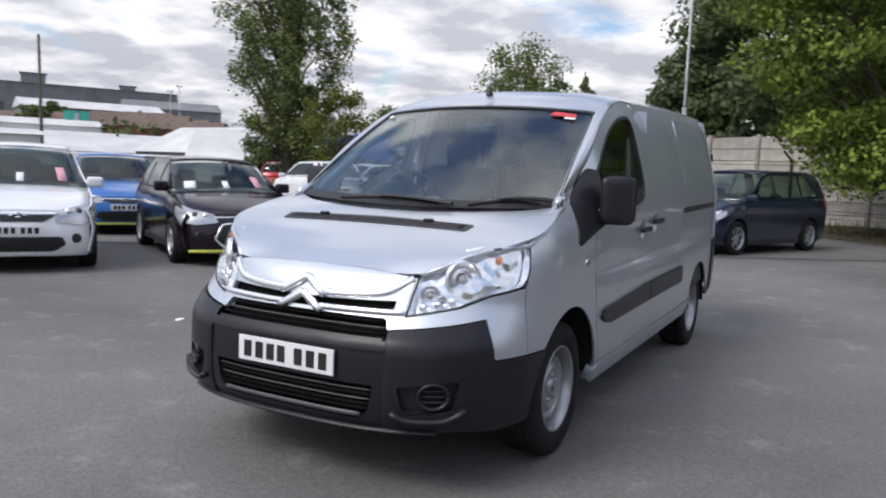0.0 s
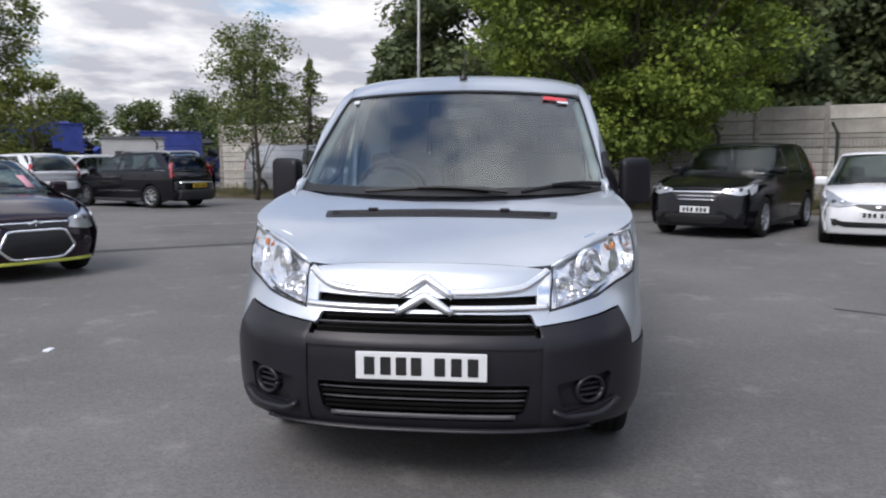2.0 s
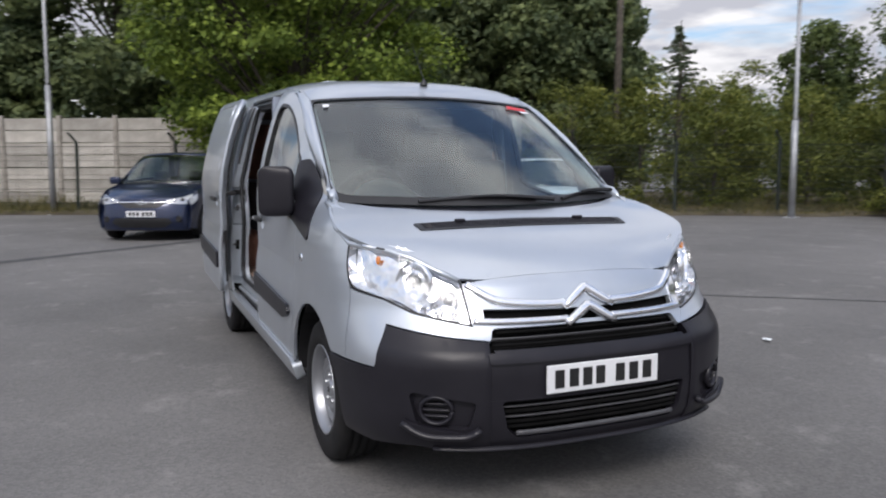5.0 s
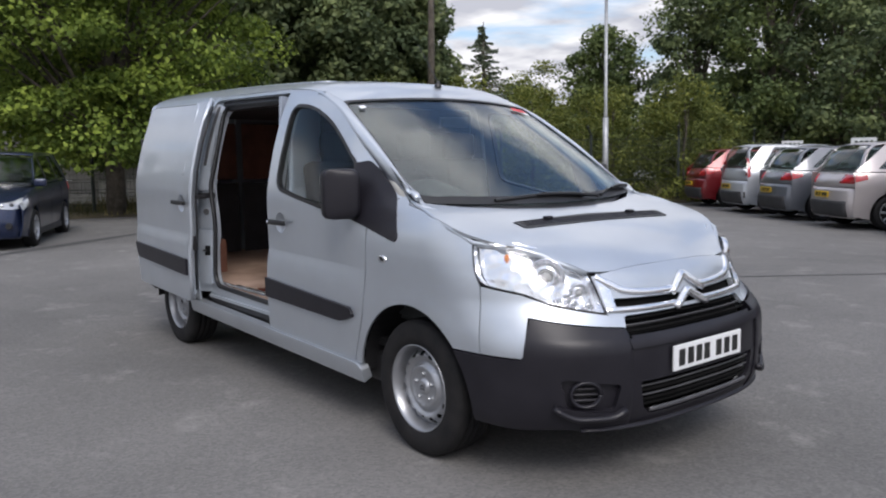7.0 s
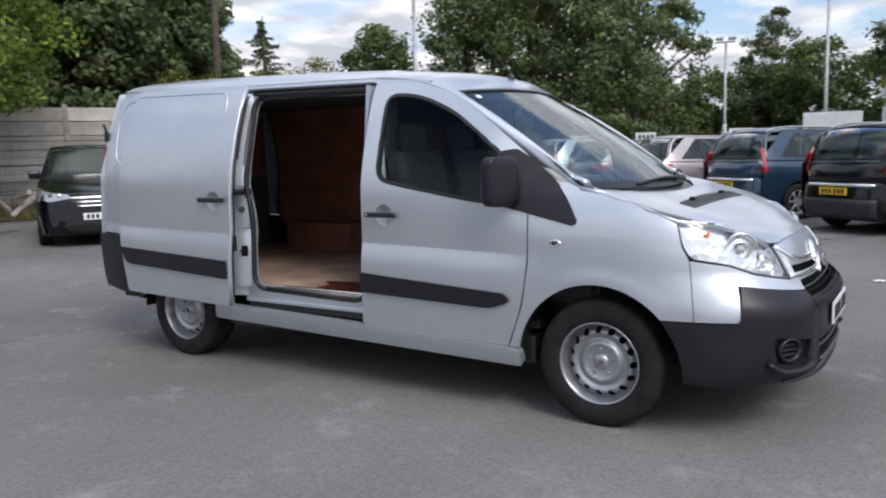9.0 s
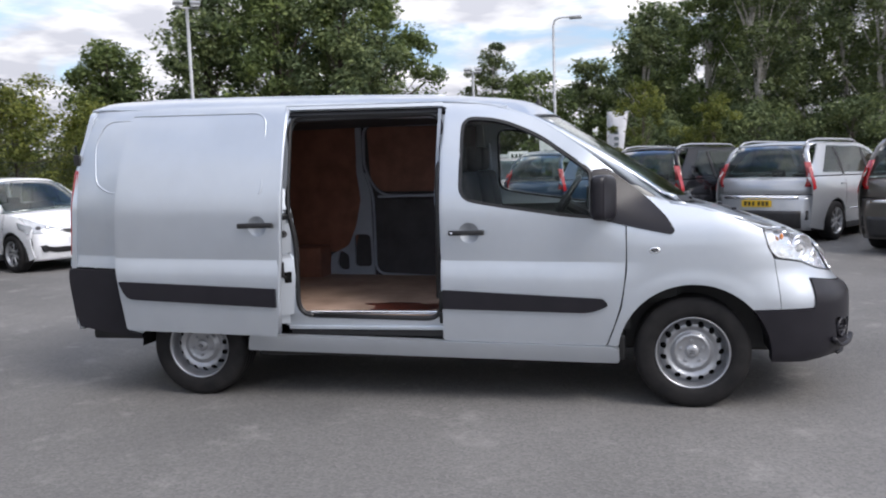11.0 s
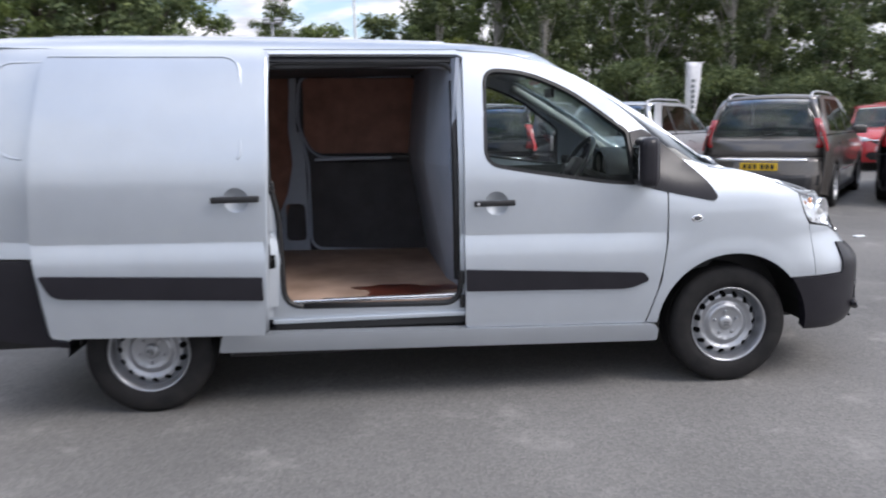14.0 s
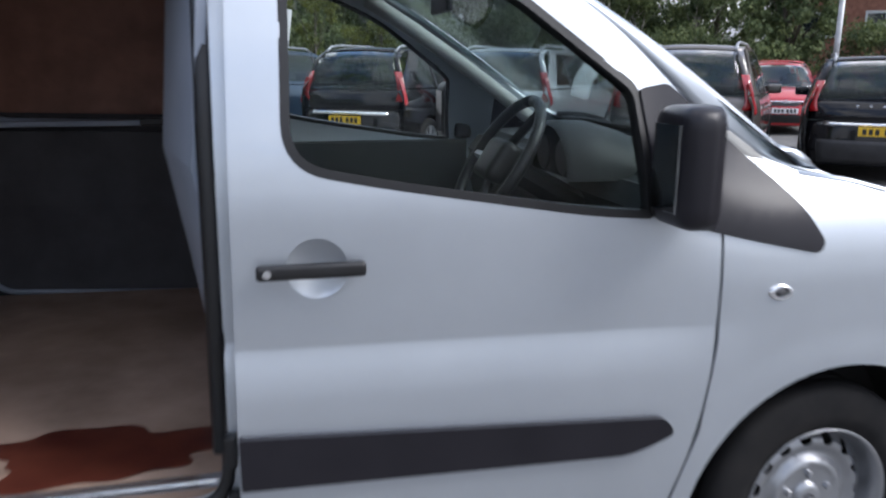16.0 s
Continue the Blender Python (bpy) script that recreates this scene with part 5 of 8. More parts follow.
    part("wheel_ring", tube_bm([tilt @ Vector((0.19 * math.cos(radians(a)), 0.19 * math.sin(radians(a)), 0)) for a in range(0, 361, 12)], 0.016, n=8), M_BLACK, sw, smooth=True)
    part("wheel_boss", box_bm(-0.745, -0.40, 1.19, 0.06, 0.15, 0.12, 0.025, 3, m=pose(0, 0, 0, 0, 32, 0)), M_BLACK, sw, smooth=True)
    for a in (0, 120, 240):
        part("wheel_spoke", tube_bm([tilt @ Vector((0, 0, 0)), tilt @ Vector((0.18 * math.cos(radians(a + 90)), 0.18 * math.sin(radians(a + 90)), 0))], 0.013, n=6), M_STEEL if a == 0 else M_BLACK, sw)
    part("steering_column", tube_bm([tilt @ Vector((0, 0, 0)), (-0.45, -0.40, 1.02)], 0.035, 0.05, 8), M_BLACK, sw)
    for y, w in ((-0.42, 0.50), (0.18, 0.46), (0.58, 0.40)):
        seat = new("cab_seat")
        seat.parent = van
        part("seat_base", box_bm(-1.08, y, 0.78, 0.52, w, 0.16, 0.05, 3), M_SEAT, seat, smooth=True)
        part("backrest", box_bm(-1.36, y, 1.10, 0.14, w, 0.62, 0.05, 3, m=pose(0, 0, 0, 0, -10, 0)), M_SEAT, seat, smooth=True)
        part("headrest", box_bm(-1.43, y, 1.50, 0.09, 0.26, 0.18, 0.04, 3), M_SEAT, seat, smooth=True)
        part("seat_plinth", box_bm(-1.05, y, 0.60, 0.44, w * 0.8, 0.24, 0.02), M_BLACK, seat)
    part("cab_headlining", box_bm(-1.27, 0, 1.778, 0.46, 1.20, 0.02, 0.005), M_CREAM, van)
    for s in (-1, 1):
        part("pillar_trim", tube_bm([Vector(screen_at(s * 0.965, t)) + Vector((-0.05, 0, -0.035)) for t in (0.05, 0.25, 0.5, 0.75, 0.97)], 0.03, 0.03, 8), M_CREAM, van, smooth=True)
        part("door_lining", box_bm(-0.95, s * 0.865, 0.83, 0.95, 0.02, 0.60, 0.01), M_DASH, van)
        part("seat_belt", tube_bm([(-1.40, s * 0.77, 1.62), (-1.38, s * 0.79, 1.2), (-1.36, s * 0.80, 0.75)], 0.016, n=6), M_BULK, van)
    part("dash_paper", box_bm(-0.14, 0.62, 1.185, 0.14, 0.10, 0.004, m=pose(0, 0, 0, 0, 0, 20)), M_STICKER, dashboard, "white paper slip")
    part("rear_view_mirror", box_bm(-0.80, 0.02, 1.63, 0.02, 0.22, 0.06, 0.01), M_BLACK, van)
    return van


PANEL_CUTS += [0.75, 0.775, 0.80, 0.825, 0.845, 0.858, 0.87, 1.185, 1.20]
build_van()
PANEL_CUTS.clear()


# ---- parked cars ----
M_CARGLASS = glass_mat("tinted_car_glass", (0.66, 0.72, 0.71), 0.05)
M_DARKPANE = paint("dark_window_pane", (0.015, 0.020, 0.022), rough=0.04, coat=1.0, vary=0.2)
M_ALLOY = paint("alloy_wheel", (0.40, 0.41, 0.43), metal=0.6, rough=0.35, coat=0.2, vary=0.12)
M_GREYTRIM = rough_mat("lower_bumper_plastic", (0.02, 0.02, 0.022), (0.035, 0.035, 0.038), 6, 0.6, 0.1, 0.001)
M_CARLAMP = paint("car_lamp_glass", (0.46, 0.48, 0.50), metal=0.6, rough=0.2, coat=0.3, vary=0.25)
M_PINK = paint("price_card", (0.66, 0.34, 0.40), rough=0.6, coat=0.0)
M_YELLOW = paint("lime_lip", (0.62, 0.66, 0.10), rough=0.4, coat=0.3)
CAR_WHEEL = {}


def car_wheel(parent, r, m):
    """A road wheel about the y axis, outer face towards -y; copies share their meshes."""
    w = new("wheel")
    w.parent = parent
    w.matrix_basis = m
    if r not in CAR_WHEEL:
        k = r / 0.32
        t = lathe_bm([(0.215 * k, -0.09), (0.225 * k, -0.105), (0.285 * k, -0.105), (0.312 * k, -0.09), (0.32 * k, -0.06), (0.32 * k, 0.06), (0.30 * k, 0.10), (0.215 * k, 0.09)], 32)
        tyre = bpy.data.meshes.new("tyre")
        t.to_mesh(tyre)
        t.free()
        b = lathe_bm([(0.0, -0.072), (0.05 * k, -0.075), (0.062 * k, -0.062), (0.062 * k, -0.04)], 16)
        lathe_bm([(0.195 * k, -0.06), (0.205 * k, -0.095), (0.217 * k, -0.10), (0.217 * k, -0.08), (0.2 * k, 0.05)], 32, b)
        for i in range(7):
            a = i * 2 * math.pi / 7
            box_bm(0.125 * k * math.cos(a), -0.070, 0.125 * k * math.sin(a), 0.15 * k, 0.022, 0.036 * k, 0.006, 1, b, pose(0, 0, 0, 0, -math.degrees(a), 0))
        rim = bpy.data.meshes.new("rim")
        b.to_mesh(rim)
        b.free()
        d = lathe_bm([(0.0, -0.03), (0.12 * k, -0.03), (0.2 * k, -0.02), (0.2 * k, 0.05)], 24)
        disc = bpy.data.meshes.new("brake_disc")
        d.to_mesh(disc)
        d.free()
        for me, mt in ((tyre, M_RUBBER), (rim, M_ALLOY), (disc, M_BLACK)):
            me.materials.append(mt)
            me.polygons.foreach_set("use_smooth", [True] * len(me.polygons))
        CAR_WHEEL[r] = (tyre, rim, disc)
    for n, me in zip(("tyre", "rim", "brake_disc"), CAR_WHEEL[r]):
        new(n, me).parent = w
    return w


def make_car(label, category, at, heading, mat, L=4.0, W=1.75, H=1.48, wb=2.5, nose=0.70, cowl=(0.95, 0.98), roof_f=0.20, roof_r=-1.40, tail=(-1.78, 0.98),
             r=0.31, plate="both", rails=False, lamp="high", rear="hatch", lip=None, chevron=False, cards=0, group="", head_low=0.55, head_drop=0.0, mouth=False, bars=0, glazed_to=None, letters=0, sharp=False):
    """A parked car: skin strip over the middle, two sides with wheel arches, glass, lights, wheels."""
    car = thing("parked_car", label, category, pose(at[0], at[1], 0, 0, 0, heading), group)
    hw, bw = W / 2, 0.20
    f, b = L / 2, -L / 2
    xf, xr = wb / 2 + 0.02 * L - 0.05, -wb / 2 + 0.02 * L - 0.05
    # middle line: (x, z, half width, pull back at the edge)
    stations = [(f - 0.05, 0.20, hw - 0.12, bw), (f, 0.36, hw - 0.10, bw), (f - 0.01, 0.52, hw - 0.10, bw), (f - 0.07, nose - 0.04, hw - 0.10, bw), (f - 0.20, nose + 0.06, hw - 0.10, bw * 0.8),
                ((f - 0.2 + cowl[0]) / 2, (nose + 0.06 + cowl[1]) / 2 + 0.03, hw - 0.085, 0.06), (cowl[0], cowl[1], hw - 0.075, 0.14),
                ((cowl[0] + roof_f) / 2, (cowl[1] + H - 0.05) / 2 + 0.02, hw - 0.17, 0.14), (roof_f, H - 0.05, hw - 0.25, 0.12), ((roof_f + roof_r) / 2 + 0.15, H, hw - 0.24, 0.0), (roof_r, H - 0.045, hw - 0.26, -0.08),
                (tail[0], tail[1], hw - 0.075, -0.13), (b + 0.07, tail[1] - 0.16, hw - 0.10, -bw), (b + 0.01, 0.62, hw - 0.09, -bw), (b, 0.42, hw - 0.09, -bw), (b + 0.07, 0.22, hw - 0.12, -bw)]
    fine = curve_table(stations, 4)
    fine = [(p[0], p[1], p[2], p[3]) for p in fine]

    def skin(k, v, d=0.0):
        """k counts stations; v runs from -1 (right) to 1 (left)."""
        i = min(len(fine) - 1, max(0, k * 4))
        i0 = min(int(i), len(fine) - 2)
        q = i - i0
        a, c = fine[i0], fine[i0 + 1]
        x, z, w, pull = (a[n] + (c[n] - a[n]) * q for n in range(4))
        tx, tz = c[0] - a[0], c[1] - a[1]
        n = math.hypot(tx, tz) + 1e-9
        crown = 0.035 * v * v
        return (x - pull * abs(v) ** 3 + tz / n * d, v * w, z - crown * (abs(tx) / n) - tx / n * d)

    def strip(name, k0, k1, mt, v0=-1.0, v1=1.0, d=0.0, nv=14, nk=None, lab="", par=None):
        nk = nk or max(2, int((k1 - k0) * 4))
        verts, faces = [], []
        for i in range(nk + 1):
            for j in range(nv + 1):
                verts.append(skin(k0 + (k1 - k0) * i / nk, v0 + (v1 - v0) * j / nv, d))
        for i in range(nk):
            for j in range(nv):
                a = i * (nv + 1) + j
                faces.append((a, a + 1, a + nv + 2, a + nv + 1))
        ob = pydata(name, verts, faces, mt, par or car, lab, smooth=True)
        md = ob.modifiers.new("thick", "SOLIDIFY")
        md.thickness, md.offset = (0.012 if d == 0 else max(0.004, d)), -1
        return ob

    def top_z(x):
        pts = sorted([(p[0] - p[3] * 0.6, p[1] - 0.02) for p in fine[12:28]] + [(tail[0], tail[1])])
        return lerp_table(pts, x)

    belt0, belt1 = cowl[1] - 0.02, tail[1]

    def belt(x):
        return top_z(x) if x > cowl[0] - 0.05 else belt0 + (belt1 - belt0) * (cowl[0] - x) / (cowl[0] - tail[0])

    def side(s, d=0.0):
        def go(x, z):
            zb = belt(x)
            t = max(0.0, min(1.0, (z - 0.25) / (zb - 0.25)))
            off = 0.055 * (1 - t) ** 3 + 0.055 * t ** 5 + 0.012 * math.sin(t * math.pi * 2.0) * (t > 0.5)
            e = max(0.0, (abs(x) - (L / 2 - 0.65)) / 0.45)
            y = hw - off - 0.055 * e * e
            if z > zb:
                q = (z - zb) / (H - zb)
                y = (hw - 0.055 - 0.055 * e * e) + (hw - 0.27 - (hw - 0.055)) * q
            return x, s * (y + d), z
        return go

    strip("front_bumper", 0, 3.2, mat)
    strip("bonnet", 3.25, 5.95, mat)
    strip("windscreen", 6.0, 7.95, M_CARGLASS, lab="dark windscreen")
    strip("roof", 8.0, 10.0, mat)
    strip("rear_window", 10.05, 11.0, M_CARGLASS, v0=-0.90, v1=0.90, lab="dark rear window")
    gate = strip("tailgate", 11.0, 12.4, mat)
    strip("tailgate_frame", 10.0, 11.0, mat, v0=-1.0, v1=-0.9, nv=2, par=gate)
    strip("tailgate_frame", 10.0, 11.0, mat, v0=0.9, v1=1.0, nv=2, par=gate)
    strip("rear_bumper", 12.45, 15, mat)
    fe, re_ = f - bw, b + bw
    for s in (-1, 1):
        out = [(fe, 0.24), (fe, top_z(fe - 0.02))]
        n = 12
        out += [(fe + (tail[0] - 0.02 - fe) * k / n, belt(fe + (tail[0] - 0.02 - fe) * k / n)) for k in range(1, n + 1)]
        out += [(re_, tail[1] - 0.12), (re_, 0.26)]
        for xw in (xr, xf):
            ra = r + 0.055
            out += [(xw - ra, 0.20)] + [(xw + ra * math.cos(radians(a)), r + ra * math.sin(radians(a))) for a in range(168, 10, -12)] + [(xw + ra, 0.20)]
        body = panel("body_side", out, side(s), 0.02, mat, car, cell=0.14, flip=s > 0)
        # glasshouse
        top = [(cowl[0] - 0.05, belt0 + 0.02)] + [(p[0] - p[3] * 0.9, p[1] - 0.045) for p in fine[25:41:2]] + [(tail[0] + 0.02, tail[1] + 0.02)]
        win = grow([(cowl[0] - 0.16, belt0 + 0.03)] + [(p[0] - p[3] * 0.9 - 0.03, p[1] - 0.075) for p in fine[28:40:2] if p[0] > roof_r + 0.22] + [(tail[0] + 0.42, tail[1] + 0.045)], -0.012)
        if glazed_to is not None:
            win = grow([p for p in win if p[0] > glazed_to + 0.05][:-1] + [(glazed_to, H - 0.16), (glazed_to, belt(glazed_to) + 0.06)], -0.004)
        panel("window_surround", top, side(s, 0.0), 0.02, mat, car, [grow(win, -0.01)], cell=0.2, flip=s > 0)
        glass = panel("side_glazing", win, side(s, 0.006), 0.01, M_CARGLASS, car, cell=0.2, flip=s > 0, label="dark side glass")
        for xp in (() if glazed_to is not None else (0.02, -wb * 0.36)):
            zb = belt(xp) + 0.03
            panel("pillar_strip", [(xp - 0.035, zb), (xp + 0.035, zb), (xp + 0.015, H - 0.11), (xp - 0.055, H - 0.11)], side(s, 0.010), 0.01, M_BLACK, glass, cell=0.2, flip=s > 0)
        for xp in (cowl[0] - 0.12, 0.0, -wb * 0.36):
            ribbon("door_seam", [(xp + (0.05 if xp > 0.3 else 0.0) * k / 6, 0.28 + (belt(xp) - 0.32) * k / 6) for k in range(7)], side(s, 0.001), 0.010, 0.002, M_BLACK, body)
        for xp in (-0.05 * L, -wb * 0.36 - 0.1):
            p = side(s, 0.012)(xp, belt(xp) - 0.12)
            part("door_handle", box_bm(*p, 0.17, 0.02, 0.03, 0.008), mat, body)
        part("sill_trim", box_bm(xf * 0.5 + xr * 0.5, s * (hw - 0.05), 0.23, wb - 2 * r - 0.12, 0.05, 0.10, 0.015), M_GREYTRIM, car)
        p = side(s, 0.10)(cowl[0] - 0.22, belt0 + 0.06)
        part("door_mirror", box_bm(p[0], p[1], p[2], 0.11, 0.20, 0.14, 0.04, 3), mat, car, smooth=True)
        # lights
        if lamp == "high":
            z0, z1 = tail[1] - 0.22, tail[1] + 0.16
            panel("rear_light", fillet([(re_ - 0.0, z0), (re_ + 0.07, z0 + 0.03), (tail[0] + 0.12, z1), (tail[0] + 0.06, z1)], 0.02), side(s, 0.012), 0.02, M_RED, car, cell=0.1, flip=s > 0, label="red rear light")
            strip("rear_light", 10.55, 12.0, M_RED, v0=0.88 if s > 0 else -1.0, v1=1.0 if s > 0 else -0.88, d=0.012, nv=3, lab="red rear light")
        else:
            strip("rear_light", 11.15, 12.15, M_RED, v0=0.60 if s > 0 else -1.0, v1=1.0 if s > 0 else -0.60, d=0.014, nv=5, lab="red rear light")
            panel("rear_light", fillet([(re_, tail[1] - 0.18), (re_ + 0.22, tail[1] - 0.12), (re_ + 0.20, tail[1] - 0.02), (re_, tail[1] - 0.02)], 0.03), side(s, 0.012), 0.02, M_RED, car, cell=0.1, flip=s > 0, label="red rear light")
        eye = [(2.85, s * 0.40), (2.6, s * 0.75), (2.75, s * 1.0), (4.95, s * 1.0), (4.5, s * 0.86), (3.35, s * 0.60)] if sharp else None
        hl = panel("headlight", fillet(eye or [(2.95 - head_drop, s * (head_low - 0.05)), (2.75 - head_drop, s * 0.85), (2.9 - head_drop, s * 1.0), (4.45, s * 1.0), (4.0, s * 0.86), (3.35, s * head_low)], 0.06), lambda k, v: skin(k, v, 0.012), 0.01, M_CARLAMP, car, cell=0.12, label="clear headlight", flip=True)
        panel("headlight", fillet([(fe - 0.01, nose - 0.10 - 0.14 * head_drop), (fe - 0.01, nose + 0.02), (fe - 0.30, nose + 0.09), (fe - 0.22, nose - 0.02)], 0.02), side(s, 0.010), 0.02, M_CARLAMP, car, cell=0.1, flip=s > 0, label="clear headlight")
        for k in (0.25, 0.7):
            q = skin(3.2 + 0.3 * k, s * (head_low + 0.05 + (0.9 - head_low) * k), 0.0)
            bm = bmesh.new()
            bmesh.ops.create_uvsphere(bm, u_segments=12, v_segments=8, radius=0.04)
            bmesh.ops.translate(bm, vec=q, verts=bm.verts)
            part("lamp_bowl", bm, M_TRIM if k > 0.5 else M_CHROME, hl, smooth=True)
        q = skin(1.15 if sharp else 1.3, s * 0.80, 0.01)
        part("fog_lamp", lathe_bm([(0.0, -0.01), (0.045, -0.012), (0.055, 0.0), (0.06, 0.02)], 16, m=Matrix.Translation(q) @ pose(0, 0, 0, 0, 0, 90)), M_BLACK, car)
        if rails:
            ribbon("side_trim", [(0.62 * wb / 2 - 0.62 * wb * k / 10, 0.50 + 0.01 * k / 10) for k in range(11)], side(s, 0.004), 0.022, 0.006, M_CHROME, body)
            pts = [skin(k, s * 0.88, 0.05 if 8.3 < k < 9.9 else 0.0) for k in (8.2, 8.4, 8.8, 9.2, 9.6, 9.85, 10.0)]
            part("roof_rail", tube_bm(pts, 0.018, n=6), M_ALLOY, car, smooth=True)
        for xw in (xf, xr):
            car_wheel(car, r, pose(xw, s * (hw - 0.105), r, 0, 17 * xw, 0 if s < 0 else 180))
            bm = lathe_bm([(r + 0.06, -0.10), (r + 0.06, 0.16), (0.05, 0.17)], 24, m=Matrix.Translation((xw, s * (hw - 0.13), r)) @ pose(0, 0, 0, 0, 0, 0 if s < 0 else 180))
            bmesh.ops.bisect_plane(bm, geom=bm.verts[:] + bm.edges[:] + bm.faces[:], plane_co=(0, 0, 0.18), plane_no=(0, 0, -1), clear_outer=True)
            part("arch_liner", bm, M_BLACK, car)
    part("underside", box_bm(0, 0, 0.30, L - 0.6, W - 0.56, 0.18, 0.03), M_BLACK, car)
    kv = lambda k, v: skin(k, v, 0.010)
    if mouth:
        loop = fillet([(0.42, -0.38), (1.1, -0.56), (2.35, -0.42), (2.35, 0.42), (1.1, 0.56), (0.42, 0.38)], 0.15)
        mo = panel("lower_grille", loop, kv, 0.01, M_BLACK, car, cell=0.15, label="black hexagonal grille with chrome ring", flip=True)
        ribbon("chrome_ring", loop + loop[:1], lambda v, k: kv(v, k), 0.03, -0.012, M_CHROME, mo)
    elif sharp:
        panel("lower_grille", fillet([(0.75, -0.62), (1.05, -0.86), (1.5, -0.90), (1.25, -0.66), (1.2, 0.66), (1.5, 0.90), (1.05, 0.86), (0.75, 0.62)], 0.05), kv, 0.01, M_BLACK, car, cell=0.15, label="wide black lower grille", flip=True)
    else:
        panel("lower_grille", fillet([(0.45, -0.50), (0.9, -0.66), (1.45, -0.60), (1.45, 0.60), (0.9, 0.66), (0.45, 0.50)], 0.1), kv, 0.01, M_BLACK, car, cell=0.15, label="black lower grille", flip=True)
    # seats and dash behind the glass
    sx = (roof_f + cowl[0]) / 2 - 0.55
    for y in (-0.36, 0.36):
        seat = part("seat", box_bm(sx, y, 0.78, 0.13, 0.46, 0.62, 0.05, 2, m=pose(0, 0, 0, 0, -14, 0)), M_SEAT, car, smooth=True)
        part("headrest", box_bm(sx - 0.10, y, 1.17, 0.09, 0.25, 0.17, 0.04, 2), M_SEAT, seat, smooth=True)
    bench = part("rear_bench", box_bm(sx - 0.95, 0, 0.78, 0.13, W - 0.42, 0.55, 0.05, 2, m=pose(0, 0, 0, 0, -14, 0)), M_SEAT, car, smooth=True)
    for y in (-0.38, 0.38):
        part("headrest", box_bm(sx - 1.04, y, 1.10, 0.08, 0.24, 0.13, 0.03, 2), M_SEAT, bench, smooth=True)
    part("dashboard", box_bm(cowl[0] - 0.42, 0, cowl[1] - 0.12, 0.55, W - 0.32, 0.20, 0.06, 2), M_DASH, car, smooth=True)
    part("cabin_floor", box_bm((cowl[0] + tail[0]) / 2, 0, 0.46, cowl[0] - tail[0], W - 0.24, 0.16, 0.02), M_BLACK, car)
    vee = [(2.32, -0.10), (2.62, -0.36), (3.0, -0.56), (2.92, 0.0), (3.0, 0.56), (2.62, 0.36), (2.32, 0.10)]
    gr = panel("upper_grille", fillet(vee if sharp else [(2.45, -0.34), (2.86, -0.52), (2.86, 0.52), (2.45, 0.34)], 0.05), kv, 0.008, M_BLACK, car, cell=0.12, label="black upper grille", flip=True)
    for w in range(bars):
        ribbon("chrome_bar", [(2.5 + 0.2 * w, -0.40 + 0.08 * k) for k in range(11)], kv, 0.022, -0.012, M_CHROME, gr)
    if sharp:
        strip("badge", 2.55, 2.80, M_CHROME, v0=-0.06, v1=0.06, d=0.018, nv=3, par=gr)
    else:
        strip("chrome_strip", 2.9, 3.02, M_CHROME, v0=-0.55, v1=0.55, d=0.014, par=gr)
    if chevron:
        for dz in (0.0, -0.05):
            p = skin(3.0, 0, 0.03)
            part("chevron", tube_bm([(p[0] - 0.01, -0.09, p[2] + dz - 0.045), (p[0], 0, p[2] + dz), (p[0] - 0.01, 0.09, p[2] + dz - 0.045)], 0.012, n=6), M_CHROME, gr, "plain chrome chevron shape")
    strip("rear_bumper_trim", 13.4, 14.8, M_GREYTRIM, v0=-0.85, v1=0.85, d=0.008)
    if lip:
        strip("bumper_lip", 0.0, 0.28, lip, v0=-0.98, v1=0.98, d=0.02)
    for k, mt in ((1.9, M_PLATE_W), (12.9, M_PLATE_Y)):
        if plate == "none" and k < 5:
            continue
        p, q = Vector(skin(k, 0, 0.012)), Vector(skin(k + 0.3, 0, 0.012))
        sgn = 1 if k < 5 else -1
        pl = part("number_plate", box_bm(p.x, 0, p.z, 0.016, 0.52, 0.11, 0.004), mt, car, "plate with plain dark bars")
        for y in (-0.19, -0.12, -0.05, 0.05, 0.12, 0.19):
            part("plate_bar", box_bm(p.x + sgn * 0.010, y, p.z, 0.004, 0.045, 0.07), M_INK, pl)
    for w in range(cards):
        strip("price_card", 6.15 + 0.1 * (w == 0), 6.55 + 0.3 * (w == 0), (M_PINK, M_STICKER, M_STICKER)[w % 3], v0=(0.58, -0.05, -0.75)[w % 3], v1=(0.72, 0.06, -0.55)[w % 3], d=0.008, nv=3)
    if rails or letters:
        strip("tail_trim", 12.52, 12.64, M_CHROME, v0=-0.80, v1=0.80, d=0.014, par=gate)
    for w in range(letters):
        q = Vector(skin(11.55, -0.34 + 0.68 * w / (letters - 1), 0.014))
        part("tailgate_bar", box_bm(q.x, q.y, q.z, 0.012, 0.032, 0.030, 0.004), M_CHROME, gate)
    # rear wiper
    a, c = Vector(skin(11.0, 0.02, 0.02)), Vector(skin(10.85, -0.45, 0.02))
    part("rear_wiper", tube_bm([a, c], 0.01, 0.007, 5), M_BLACK, car)
    return car


def C(name, rgb, metal=0.4, rough=0.28):
    dark = max(rgb) < 0.03
    m = paint(name, rgb, metal=metal, rough=0.16 if dark else rough, coat=0.35 if dark else 0.8, vary=0.04)
    if dark:
        m.node_tree.nodes["Principled BSDF"].inputs["Specular IOR Level"].default_value = 0.25
    return m


